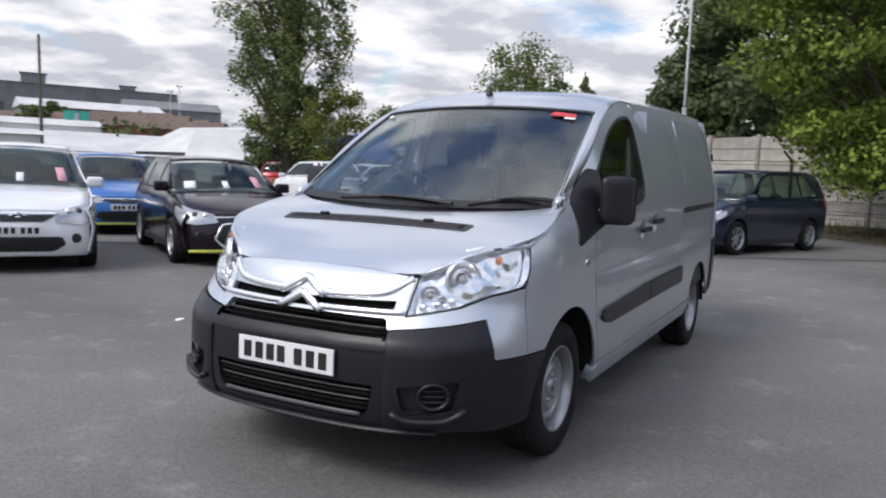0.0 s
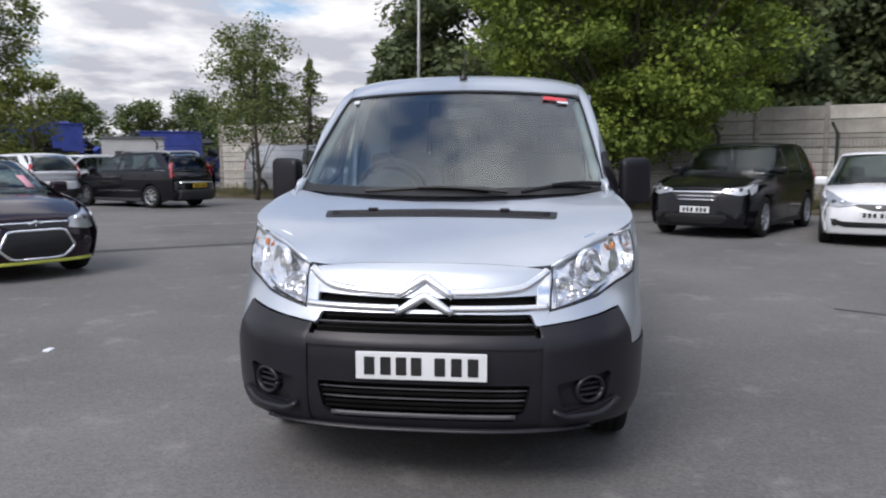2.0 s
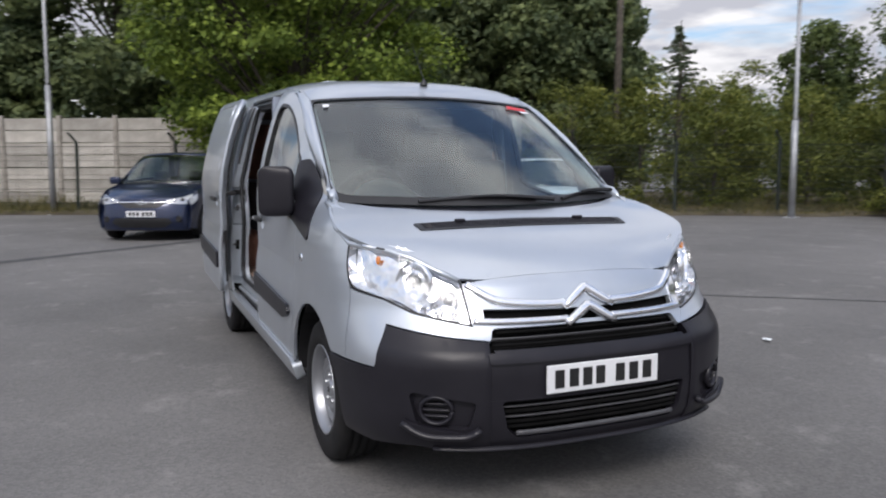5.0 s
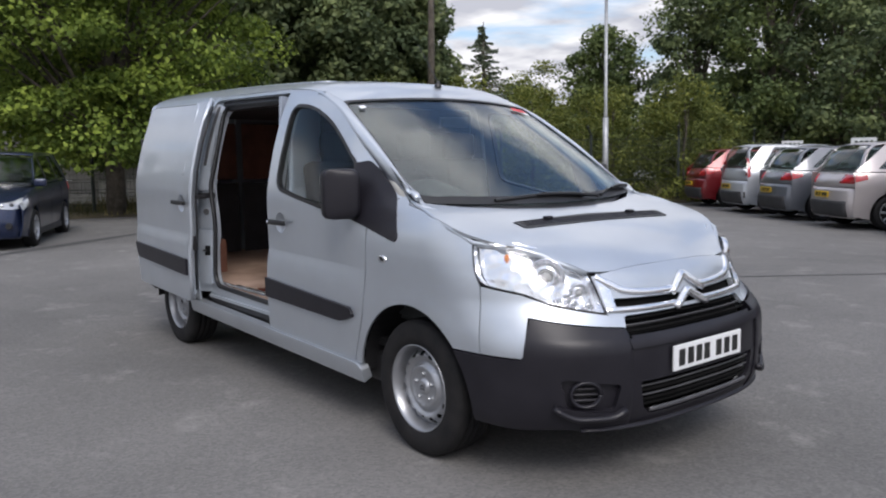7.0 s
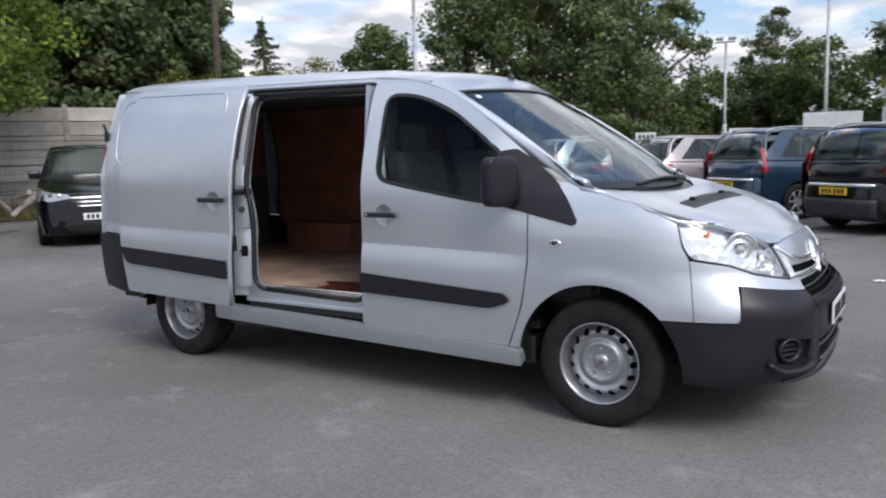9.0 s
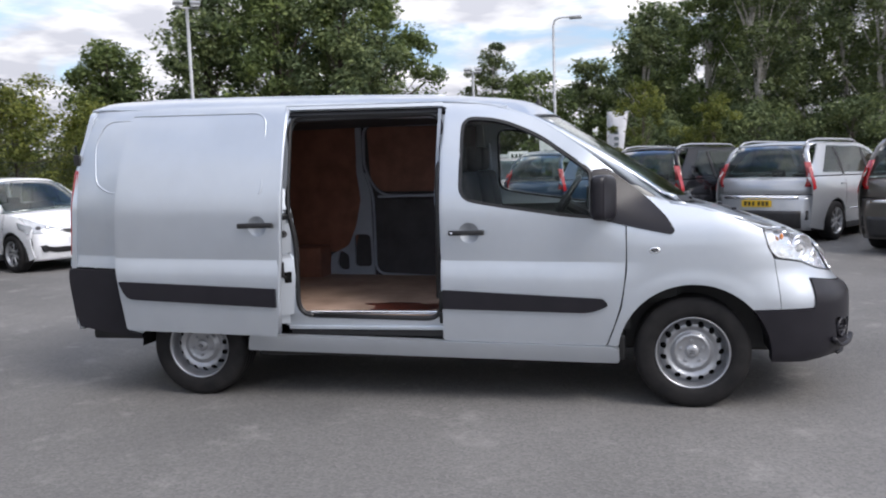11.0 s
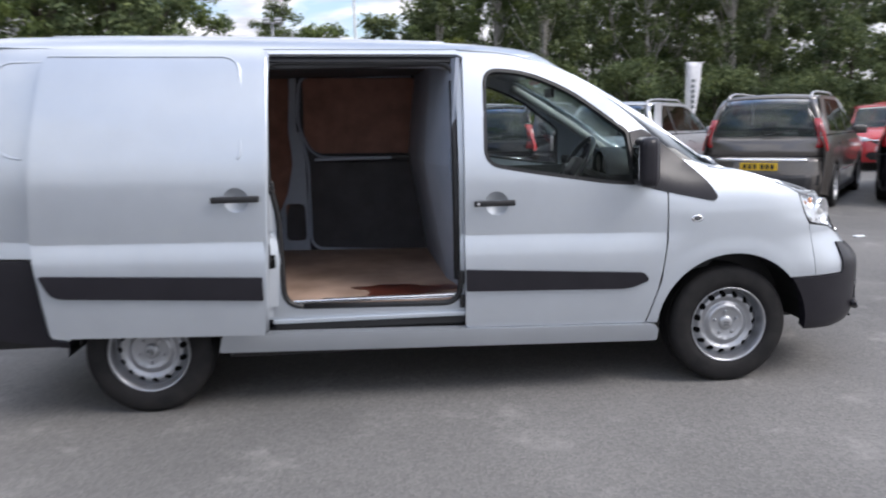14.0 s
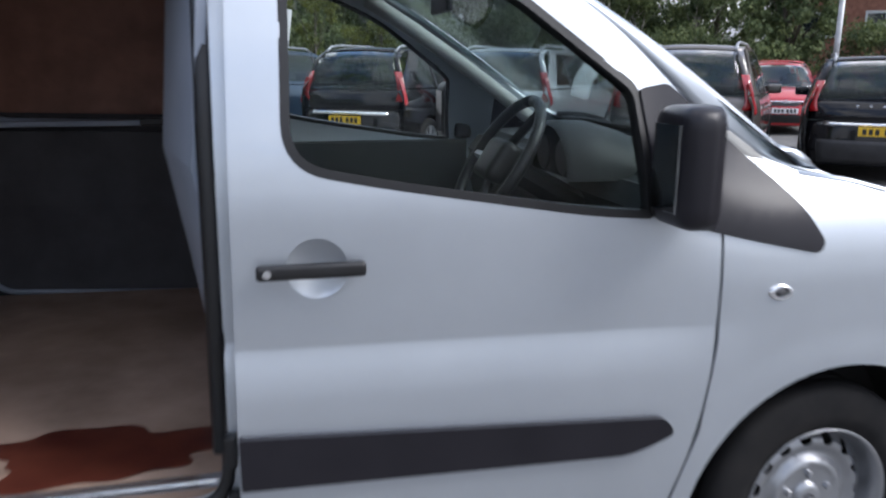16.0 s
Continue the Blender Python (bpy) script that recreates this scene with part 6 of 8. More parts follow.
P_WHITE, P_BLACK, P_DBLUE = C("white_paint", (0.74, 0.75, 0.77), 0.0), C("black_paint", (0.006, 0.006, 0.008), 0.1), C("dark_blue_paint", (0.012, 0.020, 0.055))
P_PLUM, P_BLUE, P_SILV2 = C("aubergine_paint", (0.020, 0.012, 0.020)), C("bright_blue_paint", (0.02, 0.13, 0.42), 0.2), C("pale_silver_paint", (0.42, 0.44, 0.47))
P_RED, P_MAROON, P_GREY = C("red_paint", (0.42, 0.015, 0.02), 0.1), C("maroon_paint", (0.16, 0.010, 0.014)), C("mid_grey_paint", (0.12, 0.13, 0.15))
P_BROWN, P_PINKS, P_TEAL = C("taupe_paint", (0.115, 0.105, 0.098)), C("champagne_silver_paint", (0.40, 0.37, 0.37)), C("deep_blue_paint", (0.018, 0.045, 0.085))

SUPERMINI = dict(head_drop=0.5, L=3.95, W=1.72, H=1.50, wb=2.45)
MPV = dict(L=4.55, W=1.83, H=1.66, wb=2.73, nose=0.76, cowl=(1.25, 1.05), roof_f=0.35, roof_r=-1.85, tail=(-2.12, 1.08), r=0.325)
SUV = dict(L=4.75, W=1.92, H=1.72, wb=2.86, nose=0.86, cowl=(0.95, 1.14), roof_f=0.25, roof_r=-1.75, tail=(-2.18, 1.15), r=0.36)
HATCH = dict(L=4.3, W=1.80, H=1.58, wb=2.65, nose=0.74, cowl=(1.05, 1.02), roof_f=0.25, roof_r=-1.60, tail=(-1.95, 1.06), r=0.32)
ESTATE = dict(L=4.82, W=1.86, H=1.56, wb=2.82, nose=0.76, cowl=(0.95, 1.0), roof_f=0.15, roof_r=-1.95, tail=(-2.22, 1.04), r=0.335)
make_car("white small hatchback with price card in the windscreen", "car", (-3.05, -8.05), 56, P_WHITE, **{**SUPERMINI, "H": 1.55, "nose": 0.74}, chevron=True, cowl=(0.95, 1.01), cards=2, group="cars for sale")
make_car("black three-door hatchback with a lime lip under the bumper", "car", (-5.30, -6.78), 59, P_PLUM, **{**SUPERMINI, "H": 1.46}, chevron=True, cards=3, mouth=True, lip=M_YELLOW, plate="none", group="cars for sale")
make_car("bright blue small hatchback with a lime lip", "car", (-7.12, -11.32), 58, P_BLUE, **SUPERMINI, lip=M_YELLOW, chevron=True, group="cars for sale")
make_car("maroon small hatchback behind other cars", "car", (-8.6, -13.6), 58, P_MAROON, **SUPERMINI, group="cars for sale")
make_car("grey hatchback behind other cars", "car", (-6.0, -13.2), 58, P_GREY, **SUPERMINI, group="cars for sale")
make_car("dark blue people carrier parked by the fence", "car", (-13.75, -0.35), -23, P_DBLUE, **MPV, chevron=True)
make_car("black off-road car parked by the fence", "car", (-12.3, 4.55), -32, P_BLACK, **SUV, chevron=False, bars=2)
make_car("white small car with dark windscreen parked by the fence", "car", (-10.65, 6.5), -22, P_WHITE, L=3.9, W=1.70, H=1.53, wb=2.5, nose=0.72, cowl=(1.15, 0.98), roof_f=0.25, roof_r=-1.45, tail=(-1.75, 1.0), r=0.30, sharp=True)
make_car("black estate car with red rear lights", "car", (-18.8, -11.35), -110, P_BLACK, **{**MPV, "H": 1.62, "L": 4.7}, rails=True)
make_car("white hatchback seen from behind", "car", (-18.5, -15.1), -115, P_WHITE, **{**HATCH, "L": 4.0, "wb": 2.5})
make_car("red hatchback far across the yard", "car", (-29.0, -25.5), -150, P_RED, **HATCH)
make_car("white hatchback parked beyond the estate car", "car", (-22.6, -15.9), -20, P_WHITE, **HATCH)
HD = 51.5
fw = Vector((math.cos(radians(HD)), math.sin(radians(HD))))


def parked(axle, label, mat, spec, **more):
    """Parks a car by the middle of its rear axle, tail towards the yard."""
    d = spec["wb"] / 2 - 0.02 * spec["L"] + 0.05
    return make_car(label, "car", (axle[0] + fw.x * d, axle[1] + fw.y * d), HD, mat, **spec, **more, group="cars parked in the row")


parked((-9.5, 16.9), "maroon crossover parked tail out in the row", P_MAROON, HATCH, lamp="low")
parked((-7.4, 15.3), "pale silver tall hatchback parked tail out", P_SILV2, {**MPV, "L": 4.2, "wb": 2.6, "tail": (-1.95, 1.08), "roof_r": -1.78})
parked((-5.6, 14.0), "grey crossover parked tail out in the row", P_GREY, HATCH, lamp="low")
parked((-3.75, 12.7), "champagne silver hatchback parked tail out", P_PINKS, {**HATCH, "H": 1.62}, lamp="low")
parked((-1.55, 11.6), "deep blue people carrier with roof rails", P_TEAL, MPV, rails=True)
parked((0.55, 9.55), "black people carrier with a chrome tail strip", P_BLACK, MPV, rails=True)
parked((2.55, 9.15), "silver people carrier with tall red rear lights", P_SILV2, MPV, rails=True)
parked((4.2, 6.85), "taupe estate people carrier with roof rails", P_BROWN, {**MPV, "H": 1.68}, rails=True)
parked((6.75, 6.4), "black estate car with red corner lights", P_BLACK, ESTATE, rails=True, letters=5)
make_car("red small city car facing the yard", "car", (10.3, 13.4), -118, P_RED, L=3.5, W=1.62, H=1.50, wb=2.35, nose=0.74, cowl=(0.95, 0.98), roof_f=0.25, roof_r=-1.3, tail=(-1.58, 0.98), r=0.29, chevron=True)
make_car("red hatchback behind the city car", "car", (14.6, 19.0), -118, P_RED, **HATCH)


# ---- ground, verge, fence, wall ----
bm = bmesh.new()
bmesh.ops.create_grid(bm, x_segments=60, y_segments=60, size=700)
ground = part("ground", bm, M_ASPHALT)
tagged(ground, "grey worn asphalt yard with pale scuffs", "ground", kind="structure")
M_SOIL = rough_mat("verge_soil", (0.045, 0.036, 0.024), (0.10, 0.085, 0.05), 1.2, 0.95, 0.8, 0.03, fine=14)
M_LINE = rough_mat("worn_bay_line", (0.16, 0.158, 0.155), (0.40, 0.39, 0.37), 7, 0.8, 0.2, 0.002, lo=0.42, hi=0.62)
M_PATCH = rough_mat("tar_seam", (0.045, 0.045, 0.046), (0.075, 0.074, 0.073), 5, 0.85, 0.4, 0.004, fine=90)
M_CONC = rough_mat("concrete_boards", (0.36, 0.34, 0.30), (0.58, 0.55, 0.50), 1.6, 0.9, 0.5, 0.01, fine=25)
info = M_CONC.node_tree.nodes.new("ShaderNodeObjectInfo")
tone = M_CONC.node_tree.nodes.new("ShaderNodeMapRange")
tone.inputs["To Min"].default_value, tone.inputs["To Max"].default_value = 0.68, 1.18
grade = M_CONC.node_tree.nodes.new("ShaderNodeMix")
grade.data_type, grade.blend_type = "RGBA", "MULTIPLY"
grade.inputs["Factor"].default_value = 1.0
base_in = M_CONC.node_tree.nodes["Principled BSDF"].inputs["Base Color"]
M_CONC.node_tree.links.new(info.outputs["Random"], tone.inputs["Value"])
M_CONC.node_tree.links.new(base_in.links[0].from_socket, grade.inputs["A"])
M_CONC.node_tree.links.new(tone.outputs["Result"], grade.inputs["B"])
M_CONC.node_tree.links.new(grade.outputs["Result"], base_in)
M_CONC2 = rough_mat("concrete_posts", (0.26, 0.24, 0.21), (0.40, 0.37, 0.33), 3, 0.9, 0.5, 0.01, fine=25)
M_GALV = rough_mat("galvanised_steel", (0.30, 0.31, 0.32), (0.42, 0.43, 0.44), 4, 0.5, 0.1, 0.001, metal=0.6)
M_FENCE = rough_mat("green_fence_paint", (0.015, 0.022, 0.018), (0.03, 0.038, 0.032), 6, 0.6, 0.1, 0.001)
M_BARK = rough_mat("bark", (0.05, 0.042, 0.033), (0.11, 0.095, 0.075), 6, 0.95, 1.0, 0.02, fine=18)
M_BIRCH = rough_mat("birch_bark", (0.18, 0.17, 0.15), (0.42, 0.40, 0.37), 3, 0.85, 0.6, 0.01, fine=14)
FENCE = [(-25.2, -14.0), (-22.3, -5.2), (-16.8, 8.0), (-11.2, 17.4), (-12.5, 26.0), (6.0, 33.0), (26.0, 24.0)]


def along(pts, step):
    out = []
    for (ax, ay), (bx, by) in zip(pts, pts[1:]):
        n = max(1, round(math.dist((ax, ay), (bx, by)) / step))
        out += [(ax + (bx - ax) * k / n, ay + (by - ay) * k / n) for k in range(n)]
    return out + [pts[-1]]


def verge():
    line = along(FENCE, 1.0)
    verts, faces = [], []
    rnd = random.Random(4)
    for i, (x, y) in enumerate(line):
        a, b = Vector(line[max(0, i - 1)]), Vector(line[min(len(line) - 1, i + 1)])
        d = (b - a).normalized()
        nx, ny = -d.y, d.x
        w0 = 0.45 + rnd.uniform(-0.12, 0.2)
        for k, (w, z) in enumerate(((-w0, 0.004), (-0.2, 0.10), (0.5, 0.14), (3.0, 0.18), (14.0, 0.15))):
            verts.append((x + nx * w, y + ny * w, z + (rnd.uniform(-0.03, 0.04) if k else 0)))
    for i in range(len(line) - 1):
        for k in range(4):
            a = i * 5 + k
            faces.append((a, a + 5, a + 6, a + 1))
    ob = pydata("verge", verts, faces, M_SOIL, smooth=True)
    tagged(ob, "brown earth verge along the fence with litter", "verge", kind="structure")


verge()


def line_mark(name, a, b, w, mat, label, z=0.004):
    a, b = Vector((*a, z)), Vector((*b, z))
    d = (b - a).normalized()
    s = Vector((-d.y, d.x, 0)) * w / 2
    n = 24
    rnd = random.Random(len(name) + int(a.x * 10))
    verts = []
    for i in range(n + 1):
        p = a + (b - a) * i / n
        j = rnd.uniform(0.8, 1.15)
        verts += [p - s * j, p + s * j]
    ob = pydata(name, verts, [(2 * i, 2 * i + 2, 2 * i + 3, 2 * i + 1) for i in range(n)], mat)
    return tagged(ob, label, "marking", kind="structure")


line_mark("bay_line", (-11.5, -7.6), (-14.2, -3.4), 0.09, M_LINE, "worn white parking bay line")
line_mark("bay_line", (-15.5, -7.8), (-17.2, -3.6), 0.09, M_LINE, "worn white parking bay line")
line_mark("tar_seam", (-4.5, -9.5), (-15.0, 4.5), 0.28, M_PATCH, "dark tarred seam across the asphalt")
line_mark("tar_seam", (-3.5, 3.2), (4.5, 14.0), 0.05, M_PATCH, "dark tarred seam across the asphalt")


def fence():
    top = thing("wire_fence", "dark green wire mesh fence on cranked metal posts", "fence", kind="structure")
    posts = along(FENCE[:5], 2.6)
    first = None
    for x, y in posts:
        if first is None:
            bm = box_bm(0, 0, 1.0, 0.07, 0.07, 2.0, 0.006)
            box_bm(-0.12, 0, 2.12, 0.05, 0.05, 0.36, 0.006, bm=bm, m=pose(0, 0, 0, 0, -42, 0))
            first = part("post", bm, M_FENCE, top)
            ob = first
        else:
            ob = new("post", first.data)
            ob.parent = top
        ob.matrix_basis = pose(x, y, 0.05, 0, random.uniform(-1.5, 1.5), random.uniform(-12, 12) + 115)
    verts, faces = [], []

    def bar(p, q, r):
        d = (q - p).normalized()
        s = d.orthogonal().normalized() * r
        u = d.cross(s).normalized() * r
        i = len(verts)
        for c in (p, q):
            verts.extend((c + s, c - s * 0.5 + u * 0.87, c - s * 0.5 - u * 0.87))
        for k in range(3):
            faces.append((i + k, i + (k + 1) % 3, i + 3 + (k + 1) % 3, i + 3 + k))

    for (ax, ay), (bx, by) in zip(posts, posts[1:]):
        for k in range(10):
            z = 0.12 + k * 0.2
            bar(Vector((ax, ay, z)), Vector((bx, by, z)), 0.005 if k % 3 else 0.009)
        n = int(math.dist((ax, ay), (bx, by)) / 0.09)
        for k in range(n):
            x, y = ax + (bx - ax) * k / n, ay + (by - ay) * k / n
            bar(Vector((x, y, 0.1)), Vector((x, y, 1.92)), 0.0035)
    ob = pydata("mesh_wires", verts, faces, M_FENCE, top)
    tagged(ob, kind="stuff")


fence()


def board_wall(a, b, h):
    w = thing("wall_concrete", "pale concrete board wall between concrete posts", "wall", kind="structure")
    a, b = Vector(a), Vector(b)
    n = round((b - a).length / 1.95)
    d = (b - a) / n
    ang = math.degrees(math.atan2(d.y, d.x))
    rows = 7
    bm = box_bm(0, 0, 0, d.length - 0.05, 0.05, h / rows - 0.018, 0.012, 1)
    board = bpy.data.meshes.new("board")
    bm.to_mesh(board)
    bm.free()
    board.materials.append(M_CONC)
    bm = box_bm(0, 0, (h + 0.08) / 2, 0.15, 0.15, h + 0.08, 0.02, 1)
    post = bpy.data.meshes.new("post")
    bm.to_mesh(post)
    bm.free()
    post.materials.append(M_CONC2)
    for i in range(n + 1):
        p = a + d * i
        o = new("post", post)
        o.parent = w
        o.matrix_basis = pose(p.x, p.y, 0.1, random.uniform(-1, 1), random.uniform(-1, 1), ang)
        if i < n:
            m = p + d * 0.5
            for r_ in range(rows):
                o = new("board", board)
                o.parent = w
                o.matrix_basis = pose(m.x, m.y, 0.1 + (r_ + 0.5) * h / rows, random.uniform(-1.5, 1.5), random.uniform(-0.3, 0.3), ang)


board_wall((-30.5, -13.5), (-19.2, 10.6), 2.85)


# ---- lamp posts, poles, signs ----
def floodlight(x, y, h, heading, heads=2, label=""):
    t = thing("lamp_post", label or "galvanised lamp post with two floodlights", "lamp post", pose(x, y, 0, 0, 1.2, heading))
    part("post", tube_bm([(0, 0, 0), (0, 0, h * 0.42)], 0.085, 0.08, 12), M_GALV, t, smooth=True)
    part("upper_post", tube_bm([(0, 0, h * 0.42), (0, 0, h * 0.43), (0, 0, h)], 0.06, 0.045, 12), M_GALV, t, smooth=True)
    part("base_plate", box_bm(0, 0, 0.015, 0.36, 0.36, 0.03, 0.005), M_GALV, t)
    part("cross_arm", tube_bm([(0, -0.32, h), (0, 0.32, h)], 0.03, n=8), M_GALV, t)
    for y2 in ((-0.32, 0.32) if heads == 2 else (0,)):
        part("lamp_head", box_bm(0.08, y2 * 0.7, h + 0.12, 0.20, 0.27, 0.11, 0.02, 2, m=pose(0, 0, 0, 0, 24, 0)), M_GALV, t)
        part("lamp_glass", box_bm(0.10, y2 * 0.7, h + 0.065, 0.17, 0.23, 0.014, 0.004, m=pose(0, 0, 0, 0, 24, 0)), M_STICKER, t)
    return t


floodlight(-21.3, -3.2, 8.6, 20)
floodlight(-11.6, 14.5, 5.95, -60)
floodlight(-5.8, 26.7, 5.2, -80)
floodlight(15.6, 17.9, 8.6, -110)
e = thing("street_lamp", "tall grey street lamp with a curved arm", "street lamp", pose(-2.7, 29.7, 0))
part("post", tube_bm([(0, 0, 0), (0, 0, 2.0), (0, 0, 7.4)], 0.09, 0.05, 12), M_GALV, e, smooth=True)
part("arm", tube_bm([(0, 0, 7.3), (0.05, 0, 7.58), (0.25, 0, 7.68), (0.75, 0, 7.70)], 0.035, 0.03, 8), M_GALV, e, smooth=True)
part("lantern", box_bm(0.95, 0, 7.66, 0.55, 0.22, 0.13, 0.05, 3), M_GALV, e, smooth=True)
for x, y, h in ((-22.2, 16.5, 10.5), (-38.6, -59.9, 11.5)):
    p = thing("telegraph_pole", "weathered wooden telegraph pole", "pole", pose(x, y, 0, 0, 1.3, 0))
    part("pole", tube_bm([(0, 0, 0), (0, 0, h * 0.5), (0, 0, h)], 0.16, 0.11, 10), M_BARK, p, smooth=True)
    part("step_iron", box_bm(0.15, 0, h * 0.7, 0.14, 0.02, 0.02), M_GALV, p)
M_SIGN = rough_mat("white_sign_panel", (0.50, 0.53, 0.53), (0.58, 0.60, 0.60), 3, 0.5, 0)
M_SIGNTXT = rough_mat("grey_sign_bars", (0.10, 0.12, 0.13), (0.15, 0.17, 0.18), 3, 0.5, 0)
M_BANNER = rough_mat("white_banner_cloth", (0.55, 0.56, 0.60), (0.66, 0.67, 0.70), 4, 0.9, 0.3, 0.01, fine=20)
sg = thing("dealer_sign", "white sign board on posts with grey bars", "sign", pose(-2.3, 28.4, 0, 0, 0, 8))
part("board", box_bm(0, 0, 1.98, 2.0, 0.10, 1.05, 0.02), M_SIGN, sg)
for k in range(11):
    part("sign_bar", box_bm(-0.75 + 0.15 * k, -0.056, 1.92, 0.12, 0.012, 0.12 + 0.05 * (k % 3 == 0)), M_SIGNTXT, sg)
for x in (-0.85, 0.85):
    part("sign_leg", box_bm(x, 0, 0.75, 0.10, 0.08, 1.5), M_GALV, sg)
for x, y, h, a in ((11.4, 28.6, 3.5, 10), (-0.45, 25.4, 3.3, 0)):
    fl = thing("banner_flag", "white feather banner with plain bars on a pole", "banner", pose(x, y, 0, 0, 0, a))
    part("pole", tube_bm([(0, 0, 0), (0, 0, h)], 0.03, 0.022, 8), M_SIGN, fl)
    verts = [(0.03 + u * (0.75 - 0.35 * (1 - v)), 0.05 * math.sin(5 * v + 2 * u), h - 2.6 + 2.6 * v) for v in [k / 12 for k in range(13)] for u in (0, 0.33, 0.66, 1)]
    faces = [(4 * i + j, 4 * i + j + 1, 4 * i + j + 5, 4 * i + j + 4) for i in range(12) for j in range(3)]
    cl = pydata("cloth", verts, faces, M_BANNER, fl, smooth=True)
    cl.modifiers.new("thick", "SOLIDIFY").thickness = 0.006
    part("top_arm", tube_bm([(0, 0, h - 0.02), (0.9, 0, h - 0.02)], 0.015, n=6), M_SIGN, fl)
    for k in range(6):
        part("banner_bar", box_bm(0.32, -0.045 - 0.0 * k, h - 1.9 + 0.22 * k, 0.17, 0.012, 0.14), M_SIGNTXT, cl)
for x, y in ((-8.2, 18.4), (-5.6, 16.8), (-2.8, 15.4)):
    s2 = thing("bay_sign", "small white bay sign on a post", "sign", pose(x, y, 0, 0, 0, 25))
    part("post", tube_bm([(0, 0, 0), (0, 0, 1.55)], 0.025, n=8), M_GALV, s2)
    part("plate", box_bm(0, -0.03, 1.66, 0.55, 0.02, 0.24, 0.005), M_SIGN, s2)
    for k in range(4):
        part("sign_bar", box_bm(-0.16 + 0.11 * k, -0.042, 1.66, 0.07, 0.006, 0.10), M_FENCE, s2)
ws_ = thing("long_sign", "long white board sign behind the car row", "sign", pose(-3.2, 20.5, 0, 0, 0, -8))
part("board", box_bm(0, 0, 1.62, 2.6, 0.05, 0.32, 0.01), M_SIGN, ws_)
for x in (-1, 1):
    part("leg", box_bm(x, 0.05, 0.73, 0.06, 0.06, 1.46), M_GALV, ws_)


# ---- trees and bushes ----
L_MAPLE = leaf_mat("maple_leaves", (0.070, 0.118, 0.022), (0.29, 0.375, 0.078), 0.36)
L_DARK = leaf_mat("dark_leaves", (0.058, 0.086, 0.044), (0.195, 0.238, 0.118), 0.35)
L_MID = leaf_mat("wood_leaves", (0.052, 0.080, 0.030), (0.165, 0.21, 0.078), 0.35)
L_WILLOW = leaf_mat("willow_leaves", (0.075, 0.10, 0.036), (0.215, 0.26, 0.10), 0.35)
L_BUSH = leaf_mat("bush_leaves", (0.065, 0.088, 0.018), (0.22, 0.24, 0.065), 0.4)
L_BIRCH = leaf_mat("birch_leaves", (0.046, 0.066, 0.032), (0.16, 0.195, 0.092), 0.35)
L_FIR = leaf_mat("fir_needles", (0.055, 0.080, 0.055), (0.15, 0.18, 0.125), 0.2)
L_GRASS = leaf_mat("dry_grass", (0.07, 0.080, 0.030), (0.22, 0.185, 0.095), 0.25)


def leaf_cloud(rs, centres, radii, per, size, droop=0.0, flat=0.35, squash=0.75):
    """Many small leaves round each centre, as separate rhombs with a fold."""
    n = len(centres) * per
    c = np.repeat(np.asarray(centres, float), per, axis=0)
    rad = np.repeat(np.asarray(radii, float), per)[:, None]
    d = rs.normal(size=(n, 3))
    d /= np.linalg.norm(d, axis=1, keepdims=True)
    rr = rs.random((n, 1)) ** 0.45
    p = c + d * rr * rad * np.array([1, 1, squash])
    if droop:
        p[:, 2] -= droop * rs.random(n) ** 2 * rad[:, 0]
    out = d + rs.normal(scale=0.7, size=(n, 3)) + np.array([0, 0, flat])
    out /= np.linalg.norm(out, axis=1, keepdims=True)
    a = np.cross(out, rs.normal(size=(n, 3)))
    a /= np.linalg.norm(a, axis=1, keepdims=True) + 1e-9
    b = np.cross(out, a)
    s = size * (0.55 + 0.9 * rs.random((n, 1)))
    k = 0.55
    v = np.stack([p - a * s, p - b * s * k - out * s * 0.15, p + a * s, p + b * s * k - out * s * 0.15], axis=1).reshape(-1, 3)
    return v


def leaf_mesh(name, v, mat, parent=None, label=""):
    n = len(v) // 4
    me = bpy.data.meshes.new(name)
    me.vertices.add(len(v))
    me.vertices.foreach_set("co", v.ravel())
    me.loops.add(n * 4)
    me.loops.foreach_set("vertex_index", np.arange(n * 4, dtype=np.int32))
    me.polygons.add(n)
    me.polygons.foreach_set("loop_start", np.arange(0, n * 4, 4, dtype=np.int32))
    me.polygons.foreach_set("loop_total", np.full(n, 4, dtype=np.int32))
    me.update(calc_edges=True)
    return link_mesh(name, me, mat, parent, label)


